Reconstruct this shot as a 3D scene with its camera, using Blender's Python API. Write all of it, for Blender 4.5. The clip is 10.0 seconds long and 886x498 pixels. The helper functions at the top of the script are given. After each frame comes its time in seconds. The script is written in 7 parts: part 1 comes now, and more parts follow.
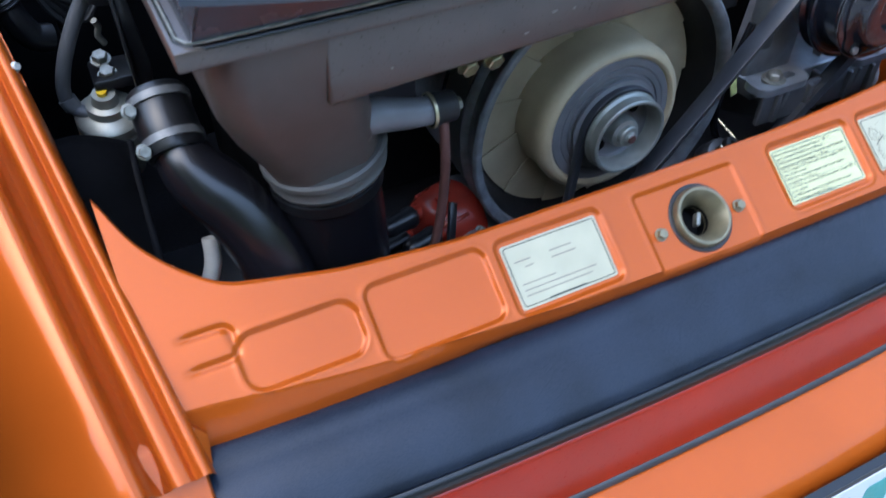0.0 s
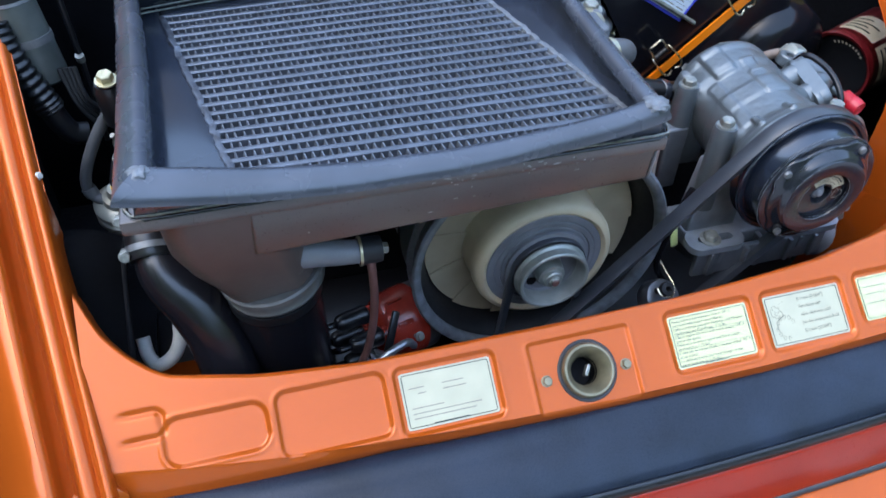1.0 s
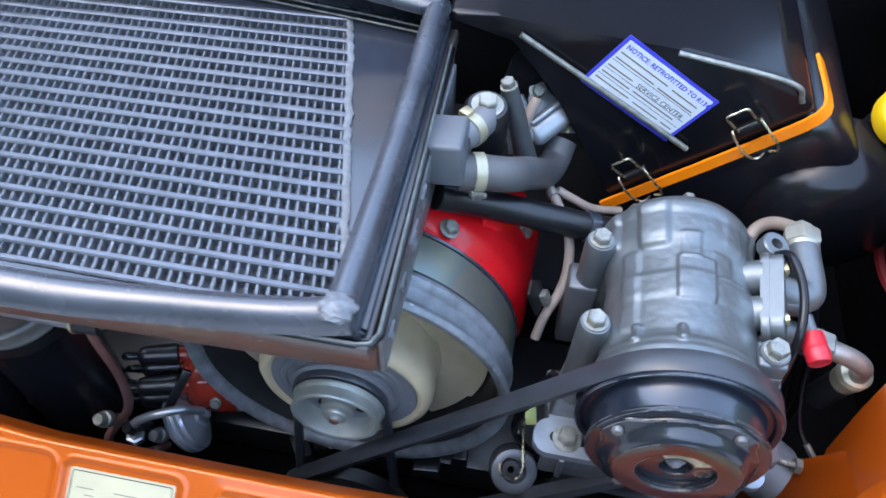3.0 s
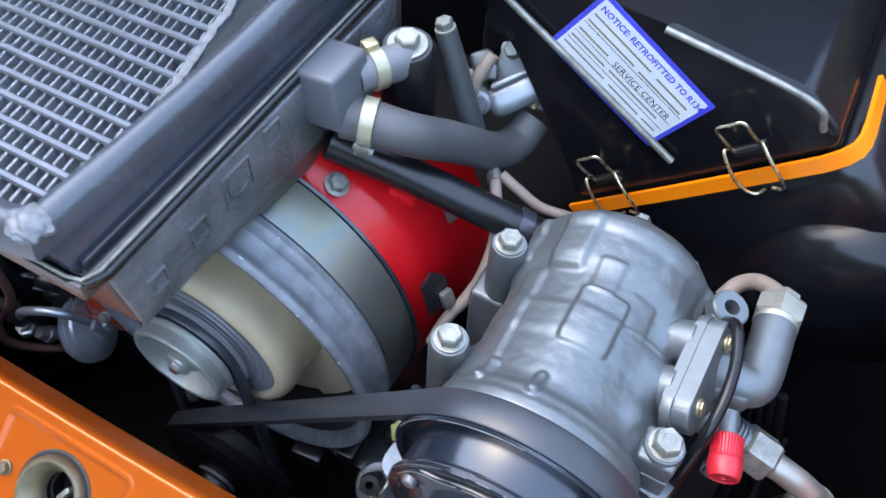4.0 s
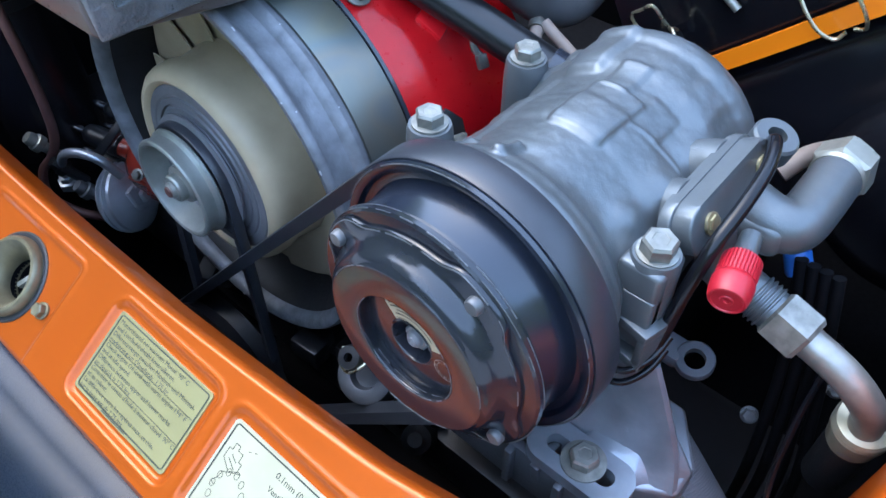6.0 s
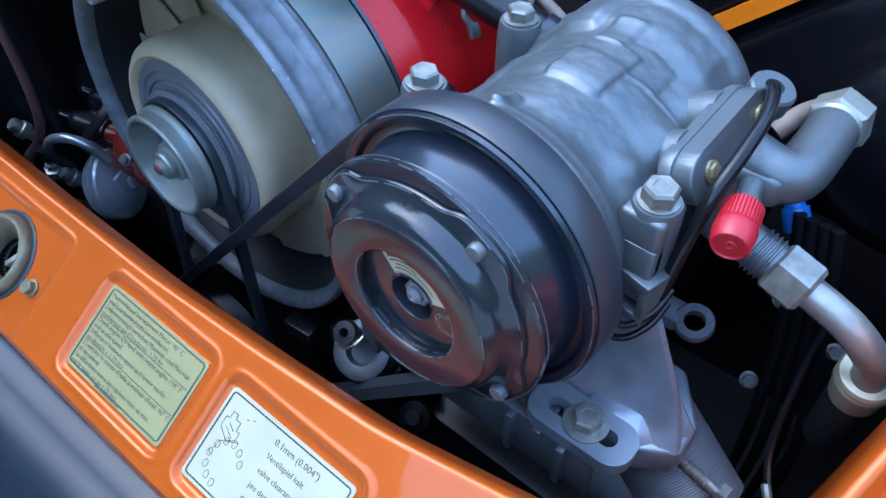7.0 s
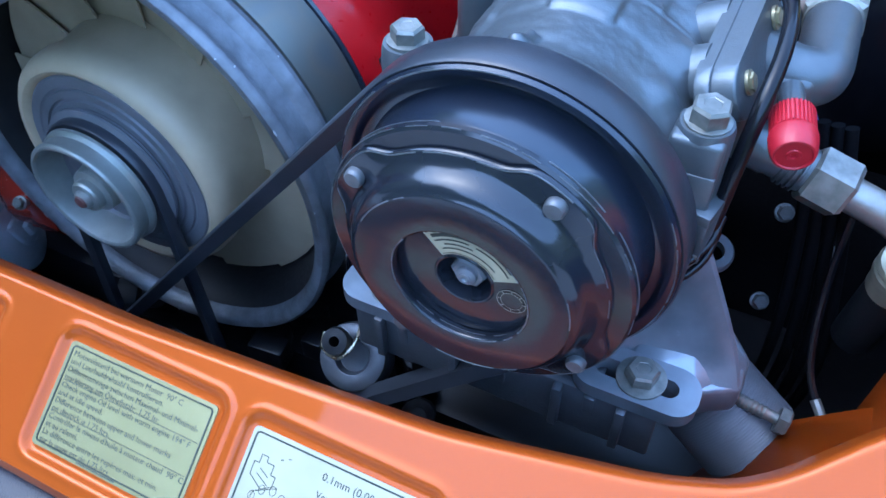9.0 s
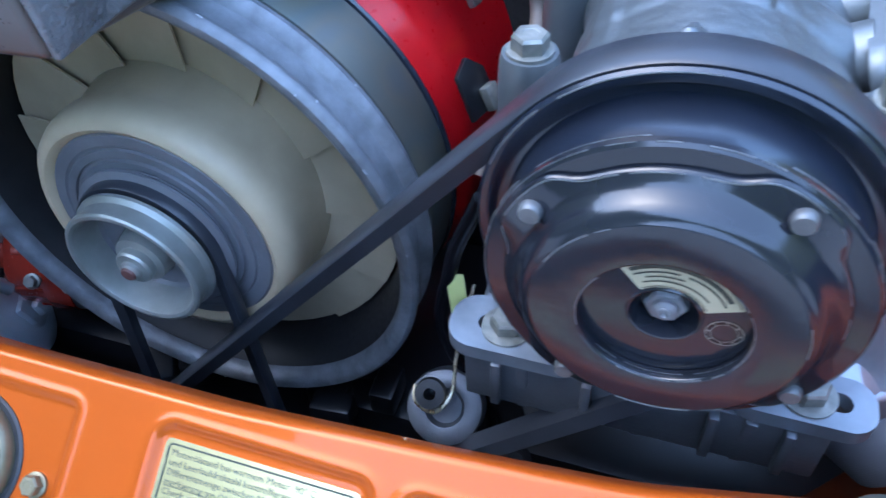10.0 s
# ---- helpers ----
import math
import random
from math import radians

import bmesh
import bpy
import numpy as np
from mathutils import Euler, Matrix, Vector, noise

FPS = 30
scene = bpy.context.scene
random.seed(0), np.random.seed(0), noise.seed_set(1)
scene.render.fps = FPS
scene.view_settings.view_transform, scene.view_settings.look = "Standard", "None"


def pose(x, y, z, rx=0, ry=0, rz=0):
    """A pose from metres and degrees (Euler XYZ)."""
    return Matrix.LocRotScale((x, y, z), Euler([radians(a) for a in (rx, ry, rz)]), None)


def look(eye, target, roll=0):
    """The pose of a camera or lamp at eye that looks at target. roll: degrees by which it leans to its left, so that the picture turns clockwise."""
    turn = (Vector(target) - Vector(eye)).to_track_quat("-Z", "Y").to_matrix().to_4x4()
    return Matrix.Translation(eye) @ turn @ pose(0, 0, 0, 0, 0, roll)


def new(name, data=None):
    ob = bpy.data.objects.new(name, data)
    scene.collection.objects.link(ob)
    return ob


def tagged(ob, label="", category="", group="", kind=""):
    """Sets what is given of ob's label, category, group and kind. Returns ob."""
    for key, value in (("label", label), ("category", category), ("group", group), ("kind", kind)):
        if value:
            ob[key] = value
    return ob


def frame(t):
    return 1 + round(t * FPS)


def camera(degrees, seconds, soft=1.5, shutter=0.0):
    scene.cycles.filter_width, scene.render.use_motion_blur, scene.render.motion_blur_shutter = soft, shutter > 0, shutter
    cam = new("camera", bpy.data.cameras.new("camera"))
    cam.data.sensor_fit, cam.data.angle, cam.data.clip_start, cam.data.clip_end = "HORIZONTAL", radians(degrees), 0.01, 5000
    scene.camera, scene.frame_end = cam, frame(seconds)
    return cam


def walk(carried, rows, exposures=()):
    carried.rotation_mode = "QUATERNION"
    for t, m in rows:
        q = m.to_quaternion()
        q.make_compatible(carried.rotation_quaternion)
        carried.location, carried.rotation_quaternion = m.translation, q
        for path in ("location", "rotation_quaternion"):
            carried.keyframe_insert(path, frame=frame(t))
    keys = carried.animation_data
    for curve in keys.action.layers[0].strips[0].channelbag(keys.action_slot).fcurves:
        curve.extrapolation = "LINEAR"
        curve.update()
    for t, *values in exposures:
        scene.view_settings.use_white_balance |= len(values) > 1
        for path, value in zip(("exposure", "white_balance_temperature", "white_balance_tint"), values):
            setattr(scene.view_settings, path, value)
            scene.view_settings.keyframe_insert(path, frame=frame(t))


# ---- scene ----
cam = camera(58.6, 10.0, shutter=0.3)
PATH = [
    (0, (-0.434, -0.361, 1.2), (0.208, 0.934, -0.184), -0.3),
    (0.5, (-0.352, -0.368, 1.289), (0.2, 0.952, -0.108), 2.0),
    (1, (-0.288, -0.42, 1.373), (0.135, 0.956, -0.016), 1.9),
    (1.5, (-0.245, -0.393, 1.411), (0.085, 0.992, 0.007), 2.2),
    (2, (-0.185, -0.315, 1.429), (0.044, 1.046, -0.018), 2.8),
    (2.5, (-0.013, -0.257, 1.424), (0.025, 1.051, -0.088), 3.1),
    (3.8, (0.292, -0.064, 1.317), (-0.185, 1.037, -0.283), 2.5),
    (4, (0.314, -0.045, 1.299), (-0.216, 1.027, -0.305), 3.0),
    (4.5, (0.363, -0.026, 1.225), (-0.322, 1.014, -0.34), 2.9),
    (5, (0.404, -0.039, 1.191), (-0.41, 0.982, -0.324), 2.3),
    (5.5, (0.433, -0.056, 1.162), (-0.455, 0.962, -0.312), 1.1),
    (6, (0.44, -0.07, 1.137), (-0.474, 0.964, -0.31), 0.5),
    (7.5, (0.446, -0.087, 1.114), (-0.423, 0.995, -0.326), 0.3),
    (8, (0.437, -0.089, 1.11), (-0.387, 1.018, -0.337), 0.3),
    (8.5, (0.407, -0.09, 1.1), (-0.342, 1.05, -0.363), 0.1),
    (9, (0.37, -0.101, 1.081), (-0.253, 1.116, -0.379), -1.3),
    (9.5, (0.334, -0.099, 1.071), (-0.213, 1.18, -0.367), -2.6),
    (10, (0.276, -0.099, 1.057), (-0.231, 1.201, -0.376), -3.9),
]
walk(cam, [(t, look(eye, target, roll)) for t, eye, target, roll in PATH],
     exposures=[(0.0, 2.21, 6350, 6), (1.0, 2.28, 6450, 5), (2.0, 2.38, 6700, 4), (2.5, 2.58, 6700, 7), (3.2, 2.64, 7000, 7), (4.5, 2.74, 7200, 8), (5.5, 2.80, 7300, 6), (6.0, 2.64, 6300, 5), (7.5, 2.44, 5400, 3), (9.0, 2.44, 5050, 4), (9.5, 2.50, 4800, 7), (10.0, 2.70, 5650, 7)])

# ---- world and light ----
world = bpy.data.worlds.new("sky")
scene.world = world
world.use_nodes = True
wn, wl = world.node_tree.nodes, world.node_tree.links
sky = wn.new("ShaderNodeTexSky")
sky.sky_type, sky.sun_disc = "NISHITA", False
sky.sun_elevation, sky.sun_rotation = radians(62), radians(255)
wl.new(sky.outputs[0], wn["Background"].inputs[0])
wn["Background"].inputs[1].default_value = 0.25
sun = new("sun", bpy.data.lights.new("sun", "SUN"))
sun.data.energy, sun.data.angle, sun.data.color = 0.15, radians(130), (1.0, 1.0, 0.98)
sun.matrix_world = look((0.05, -0.50, 1.4), (0, 0, 0))


# ---- materials ----
def mat(name, base, rough=0.5, metal=0.0, vary=0.12, scale=40.0, bump=0.0, bump_scale=200.0, coat=0.0, rough_vary=0.1, spots=None, spec=0.5, wave=None):
    """Principled surface with broad mottling, fine grain, and optional worn spots (colour, amount, scale)."""
    m = bpy.data.materials.new(name)
    m.use_nodes = True
    n, l = m.node_tree.nodes, m.node_tree.links
    b = n["Principled BSDF"]
    tc = n.new("ShaderNodeTexCoord")
    na = n.new("ShaderNodeTexNoise")
    na.inputs["Scale"].default_value, na.inputs["Detail"].default_value = scale, 6
    l.new(tc.outputs["Object"], na.inputs["Vector"])
    nb = n.new("ShaderNodeTexNoise")
    nb.inputs["Scale"].default_value, nb.inputs["Detail"].default_value = bump_scale, 4
    l.new(tc.outputs["Object"], nb.inputs["Vector"])
    ramp = n.new("ShaderNodeMapRange")
    ramp.inputs["From Min"].default_value, ramp.inputs["From Max"].default_value = 0.3, 0.7
    ramp.inputs["To Min"].default_value, ramp.inputs["To Max"].default_value = 1 - vary, 1 + vary
    l.new(na.outputs[0], ramp.inputs["Value"])
    mul = n.new("ShaderNodeMix")
    mul.data_type, mul.blend_type = "RGBA", "MULTIPLY"
    mul.inputs[0].default_value = 1.0
    mul.inputs[6].default_value = (*base, 1)
    l.new(ramp.outputs[0], mul.inputs[7])
    colour = mul.outputs[2]
    if spots:
        c, amount, sc = spots
        ns = n.new("ShaderNodeTexNoise")
        ns.inputs["Scale"].default_value, ns.inputs["Detail"].default_value, ns.inputs["Roughness"].default_value = sc, 8, 0.7
        l.new(tc.outputs["Object"], ns.inputs["Vector"])
        sr = n.new("ShaderNodeMapRange")
        sr.inputs["From Min"].default_value, sr.inputs["From Max"].default_value = 0.72 - amount, 0.78 - amount
        l.new(ns.outputs[0], sr.inputs["Value"])
        mx = n.new("ShaderNodeMix")
        mx.data_type = "RGBA"
        l.new(sr.outputs[0], mx.inputs[0])
        l.new(colour, mx.inputs[6])
        mx.inputs[7].default_value = (*c, 1)
        colour = mx.outputs[2]
    l.new(colour, b.inputs["Base Color"])
    rr = n.new("ShaderNodeMapRange")
    rr.inputs["From Min"].default_value, rr.inputs["From Max"].default_value = 0.3, 0.7
    rr.inputs["To Min"].default_value, rr.inputs["To Max"].default_value = max(0.02, rough * (1 - rough_vary)), min(1, rough * (1 + rough_vary))
    l.new(nb.outputs[0], rr.inputs["Value"])
    l.new(rr.outputs[0], b.inputs["Roughness"])
    b.inputs["Metallic"].default_value = metal
    b.inputs["Specular IOR Level"].default_value = spec
    b.inputs["Coat Weight"].default_value = coat
    b.inputs["Coat Roughness"].default_value = 0.035
    if bump:
        bp = n.new("ShaderNodeBump")
        bp.inputs["Strength"].default_value, bp.inputs["Distance"].default_value = bump, 0.001
        l.new(nb.outputs[0], bp.inputs["Height"])
        l.new(bp.outputs[0], b.inputs["Normal"])
        if wave:
            nw = n.new("ShaderNodeTexNoise")
            nw.inputs["Scale"].default_value, nw.inputs["Detail"].default_value = wave[1], 3
            l.new(tc.outputs["Object"], nw.inputs["Vector"])
            bw = n.new("ShaderNodeBump")
            bw.inputs["Strength"].default_value, bw.inputs["Distance"].default_value = wave[0], 0.004
            l.new(nw.outputs[0], bw.inputs["Height"])
            l.new(bw.outputs[0], bp.inputs["Normal"])
    return m


ORANGE = mat("orange_paint", (0.42, 0.079, 0.0075), 0.34, 0.30, 0.06, 9, 0.004, 900, coat=0.47, spec=0.10)
ORANGE_RIM = mat("orange_rim_paint", (0.85, 0.21, 0.005), 0.35, 0.0, 0.05, 30, 0.04, 500, coat=0.5)
TRIM = mat("black_trim_vinyl", (0.010, 0.015, 0.026), 0.30, 0, 0.5, 13, 0.03, 1500, rough_vary=0.45, spec=0.28)
REFLECTOR = mat("red_reflector_plastic", (0.27, 0.016, 0.005), 0.30, 0, 0.12, 14, 0.02, 600, coat=0.12)
GASKET = mat("grey_black_rubber", (0.035, 0.038, 0.043), 0.5, 0, 0.2, 60, 0.2, 900)
RUBBER = mat("black_rubber_seal", (0.020, 0.024, 0.034), 0.18, 0, 0.2, 10, 0.0, 300, rough_vary=0.15, spec=0.7)
# lighter, bluer copy of the rubber: sky reflection put into the lip's colour
SEAL = mat("skylit_rubber_seal", (0.036, 0.041, 0.054), 0.26, 0, 0.25, 14, 0.0, 40, rough_vary=0.2, spec=0.75)
HOSE = mat("black_hose_rubber", (0.013, 0.014, 0.016), 0.5, 0, 0.15, 50, 0.03, 700, spec=0.3)
GLOSSHOSE = mat("shiny_black_hose", (0.006, 0.006, 0.008), 0.26, 0, 0.1, 30, 0.0, 300, spec=0.55, rough_vary=0.03)
BELT = mat("belt_rubber", (0.026, 0.029, 0.036), 0.34, 0, 0.15, 60, 0.1, 900)
BLACK = mat("black_painted_metal", (0.007, 0.0075, 0.009), 0.32, 0, 0.15, 30, 0.02, 500, rough_vary=0.1)
# darker than any paint: the deep shade of bay and recesses is in the colour
BAY = mat("shade_black_bay", (0.0034, 0.0036, 0.0046), 0.7, 0, 0.5, 12, 0.1, 150, spec=0.1)
CRIMP = mat("dusty_crimped_metal", (0.13, 0.138, 0.148), 0.5, 0.2, 0.3, 150, 0.2, 500)
COREBLACK = mat("core_tube_metal", (0.098, 0.108, 0.128), 0.30, 0.5, 0.2, 60, 0.0, 1200)
SEALANT = mat("dried_sealant", (0.11, 0.12, 0.135), 0.5, 0, 0.3, 200, 0.3, 500)
COREFIN = mat("folded_fin_metal", (0.22, 0.235, 0.26), 0.36, 0.75, 0.25, 120, 0.1, 800)
BOXPAINT = mat("worn_brown_black_paint", (0.068, 0.055, 0.050), 0.30, 0.0, 0.2, 20, 0.008, 500, wave=(0.05, 40), spec=0.7, spots=((0.42, 0.41, 0.40), 0.0, 130))
LATCH = mat("dull_brass_latch", (0.21, 0.185, 0.12), 0.42, 0.7, 0.3, 60, 0.1, 500)
FUNNEL = mat("black_fan_funnel", (0.012, 0.012, 0.013), 0.5, 0, 0.3, 40, 0.05, 300, spec=0.3)
CHIP = mat("bare_metal_chip", (0.36, 0.37, 0.38), 0.45, 0.3, 0.2, 200)
# the fan's cream at four fifths, darkened for the shade inside the ring
BLADE = mat("shaded_blade_cream", (0.33, 0.268, 0.178), 0.6, 0, 0.14, 25, 0.05, 500)
CANRED = mat("dark_red_can_paint", (0.09, 0.005, 0.007), 0.4, 0, 0.1, 40)
COLLAR = mat("dusty_grey_casting", (0.062, 0.062, 0.060), 0.5, 0.1, 0.25, 30, 0.15, 300)
GREYHOSE = mat("grey_rubber_hose", (0.062, 0.064, 0.069), 0.5, 0, 0.15, 40, 0.08, 700)
CLAMP = mat("yellowed_clamp_steel", (0.36, 0.34, 0.25), 0.38, 0.5, 0.15, 80)
SILVER = mat("bright_silver_unit", (0.50, 0.54, 0.60), 0.34, 0.6, 0.12, 40, wave=None)
ENDCAST = mat("pitted_black_cast", (0.095, 0.099, 0.106), 0.30, 0.0, 0.35, 40, 0.8, 330, spec=0.8, wave=(0.5, 130), spots=((0.36, 0.36, 0.37), 0.03, 210))
ELBOW = mat("brown_black_cast", (0.066, 0.052, 0.047), 0.36, 0.0, 0.2, 22, 0.05, 420, wave=(0.06, 40), spots=((0.42, 0.41, 0.40), 0.0, 90))
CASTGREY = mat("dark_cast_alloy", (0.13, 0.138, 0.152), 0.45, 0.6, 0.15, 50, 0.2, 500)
ALU = mat("cast_aluminium", (0.124, 0.139, 0.148), 0.41, 0.62, 0.07, 90, 0.12, 1100, rough_vary=0.12, wave=(0.05, 210), spots=((0.100, 0.112, 0.122), 0.04, 160))
ALUMATT = mat("dull_cast_bracket", (0.25, 0.275, 0.305), 0.38, 0.60, 0.22, 35, 0.04, 260, wave=(0.2, 60), spots=((0.30, 0.325, 0.36), 0.06, 50))
ALUSMOOTH = mat("machined_aluminium", (0.33, 0.355, 0.39), 0.34, 0.75, 0.08, 60, 0.06, 600)
ZINC = mat("zinc_steel", (0.22, 0.222, 0.20), 0.42, 0.65, 0.35, 120, 0.08, 600)
GOLDZINC = mat("yellow_passivated_steel", (0.46, 0.41, 0.26), 0.38, 0.8, 0.3, 90, 0.15, 500)
BAND = mat("iridescent_band_steel", (0.27, 0.275, 0.235), 0.34, 0.75, 0.10, 22, 0.03, 300)


def iridescent(m, colours, scale):
    """Runs the base colour softly through the tints that old passivation takes."""
    n, l = m.node_tree.nodes, m.node_tree.links
    tc, nz, rp = n.new("ShaderNodeTexCoord"), n.new("ShaderNodeTexNoise"), n.new("ShaderNodeValToRGB")
    nz.inputs["Scale"].default_value, nz.inputs["Detail"].default_value = scale, 2
    l.new(tc.outputs["Object"], nz.inputs["Vector"])
    l.new(nz.outputs[0], rp.inputs[0])
    while len(rp.color_ramp.elements) < len(colours):
        rp.color_ramp.elements.new(0.5)
    for k, c in enumerate(colours):
        rp.color_ramp.elements[k].position = 0.28 + 0.44 * k / (len(colours) - 1)
        rp.color_ramp.elements[k].color = (*c, 1)
    l.new(rp.outputs[0], n["Principled BSDF"].inputs["Base Color"])


iridescent(BAND, [(0.14, 0.165, 0.15), (0.20, 0.20, 0.15), (0.165, 0.19, 0.18), (0.21, 0.195, 0.16), (0.15, 0.175, 0.19)], 13)
UNION = mat("yellowed_union_steel", (0.30, 0.30, 0.26), 0.4, 0.6, 0.2, 60, 0.1, 500)
RIVET = mat("dull_rivet_steel", (0.12, 0.125, 0.13), 0.45, 0.4, 0.2, 120, 0.1, 600)
CONNECTOR = mat("grey_moulded_plastic", (0.085, 0.094, 0.108), 0.42, 0, 0.12, 40, 0.05, 600)
EDGEWEAR = mat("worn_paint_edge", (0.13, 0.135, 0.14), 0.4, 0.5, 0.3, 200)
TAG = mat("pale_yellow_tag", (0.50, 0.56, 0.22), 0.5, 0, 0.08, 60)
PIPE = mat("aluminium_pipe", (0.33, 0.325, 0.30), 0.40, 0.70, 0.25, 60, 0.25, 260)
CLUTCH = mat("black_clutch_plate", (0.013, 0.0150, 0.021), 0.15, 0.0, 0.15, 30, 0.004, 300, coat=0.0, spec=0.56, wave=(0.035, 90), rough_vary=0.2, spots=((0.12, 0.13, 0.15), 0.005, 240))
PULLEY = mat("satin_black_pulley", (0.011, 0.015, 0.025), 0.2, 0.1, 0.15, 40, 0.0, 400, spec=0.8, rough_vary=0.15)
CREAM = mat("cream_fan_paint", (0.41, 0.335, 0.222), 0.48, 0.0, 0.14, 25, 0.05, 500)
HUBGREY = mat("grey_hub", (0.145, 0.15, 0.165), 0.5, 0.2, 0.12, 40, 0.05, 600)
PULLEYGREY = mat("grey_pulley_steel", (0.25, 0.265, 0.25), 0.4, 0.5, 0.15, 60, 0.15, 500)
HOUSING = mat("grey_magnesium_housing", (0.165, 0.176, 0.192), 0.50, 0.4, 0.30, 70, 0.3, 400, wave=(0.25, 90), spots=((0.27, 0.285, 0.30), 0.04, 75))
RED = mat("red_fibreglass", (0.82, 0.012, 0.020), 0.3, 0, 0.08, 20, 0.05, 250, coat=0.6)
DISTRED = mat("brown_red_distributor", (0.24, 0.024, 0.014), 0.25, 0, 0.15, 60, 0.05, 400)
HOSEBROWN = mat("brown_vacuum_hose", (0.10, 0.045, 0.04), 0.55, 0, 0.2, 60, 0.2, 600)
HOSETAN = mat("grey_tan_hose", (0.20, 0.16, 0.135), 0.6, 0, 0.2, 60, 0.2, 600)
REDCAP = mat("red_plastic_cap", (0.37, 0.009, 0.020), 0.4, 0, 0.06, 60, 0.1, 500)
BLUECAP = mat("blue_plastic_cap", (0.02, 0.12, 0.42), 0.4, 0, 0.06, 60, 0.1, 500)
YELLOW = mat("yellow_plastic_cap", (0.62, 0.40, 0.006), 0.4, 0, 0.06, 60, 0.1, 500)
STICKER = mat("silver_foil_sticker", (0.41, 0.385, 0.265), 0.38, 0.2, 0.08, 30)
GOLDSTICKER = mat("pale_gold_sticker", (0.59, 0.52, 0.265), 0.24, 0.7, 0.05, 30)
INK = mat("dark_ink", (0.025, 0.03, 0.02), 0.5, 0, 0.05, 60)
FAINT = mat("faint_ink", (0.20, 0.18, 0.14), 0.5, 0, 0.05, 60)
PAPER = mat("white_paper_label", (0.62, 0.66, 0.72), 0.45, 0, 0.04, 40)
BLUEINK = mat("blue_label_border", (0.05, 0.06, 0.55), 0.45, 0, 0.04, 40)
CANLABEL = mat("cream_can_label", (0.5, 0.42, 0.3), 0.5, 0, 0.1, 40)
WIRE = mat("brass_wire", (0.62, 0.56, 0.40), 0.28, 0.95, 0.15, 80)
FOLIAGE = mat("far_foliage", (0.10, 0.12, 0.04), 0.8, 0, 0.5, 0.9, 0.0, 3, spots=((0.20, 0.21, 0.07), 0.18, 1.6))
PLUG = mat("grey_rubber_plug", (0.13, 0.135, 0.115), 0.45, 0, 0.15, 60, 0.1, 500)
ASPHALT = mat("light_concrete", (0.36, 0.355, 0.34), 0.85, 0, 0.15, 6, 0.6, 120)
RING = mat("rubber_grommet", (0.020, 0.020, 0.022), 0.5, 0, 0.2, 60, 0.2, 500)
WHITEPIPE = mat("off_white_hose", (0.42, 0.42, 0.39), 0.45, 0, 0.1, 60)
CANGREY = mat("grey_green_canister_paint", (0.060, 0.068, 0.064), 0.35, 0.1, 0.25, 40, 0.05, 400)
GLOSSBLACK = mat("gloss_black_housing", (0.006, 0.006, 0.008), 0.2, 0, 0.2, 20, 0.02, 200, spec=0.3)


# ---- mesh tools ----
def thing(name, at, label, category, group="", kind=""):
    e = new(name)
    e.empty_display_size = 0.02
    e.location = at
    return tagged(e, label, category, group, kind)


def base_of(ob):
    p = Vector((0, 0, 0))
    while ob:
        p += ob.location
        ob = ob.parent
    return p


def part(name, bm, material, parent=None, label="", sharp=38):
    """Links a bmesh, given in world places, as one mesh under parent."""
    me = bpy.data.meshes.new(name)
    bmesh.ops.recalc_face_normals(bm, faces=bm.faces)
    bm.to_mesh(me)
    bm.free()
    me.materials.append(material)
    me.polygons.foreach_set("use_smooth", [True] * len(me.polygons))
    me.set_sharp_from_angle(angle=radians(sharp))
    ob = new(name, me)
    if parent:
        ob.location = -base_of(parent)
        ob.parent = parent
    if label:
        ob["label"] = label
    return ob


def axis(p, d, spin=0):
    """Frame at p whose z runs along d."""
    return Matrix.Translation(p) @ Vector(d).to_track_quat("Z", "Y").to_matrix().to_4x4() @ Matrix.Rotation(radians(spin), 4, "Z")


def along_y(x, z):
    """Frame whose z is world +y, x world x, centred on the axis through (x, z)."""
    return Matrix(((1, 0, 0, x), (0, 0, 1, 0), (0, -1, 0, z), (0, 0, 0, 1)))


def lathe(bm, prof, m, seg=64, a0=0.0, a1=360.0):
    full = abs(a1 - a0) > 359.9
    count = seg if full else seg + 1
    rings = []
    for r, h in prof:
        if r < 1e-6:
            rings.append([bm.verts.new(m @ Vector((0, 0, h)))])
        else:
            ring = []
            for i in range(count):
                a = radians(a0 + (a1 - a0) * i / seg)
                ring.append(bm.verts.new(m @ Vector((r * math.cos(a), r * math.sin(a), h))))
            rings.append(ring)
    for p, q in zip(rings, rings[1:]):
        for i in range(seg):
            j = (i + 1) % count
            if len(p) == 1 and len(q) == 1:
                continue
            if len(p) == 1:
                bm.faces.new((p[0], q[i], q[j]))
            elif len(q) == 1:
                bm.faces.new((p[i], q[0], p[j]))
            else:
                bm.faces.new((p[i], q[i], q[j], p[j]))
    return bm


def spline(pts, res=8):
    pts = [Vector(p) for p in pts]
    if len(pts) < 3:
        return pts
    out = []
    ext = [2 * pts[0] - pts[1]] + pts + [2 * pts[-1] - pts[-2]]
    for i in range(1, len(ext) - 2):
        a, b, c, d = ext[i - 1:i + 3]
        for k in range(res):
            t = k / res
            out.append(0.5 * (2 * b + (c - a) * t + (2 * a - 5 * b + 4 * c - d) * t * t + (3 * b - a - 3 * c + d) * t ** 3))
    out.append(pts[-1])
    return out


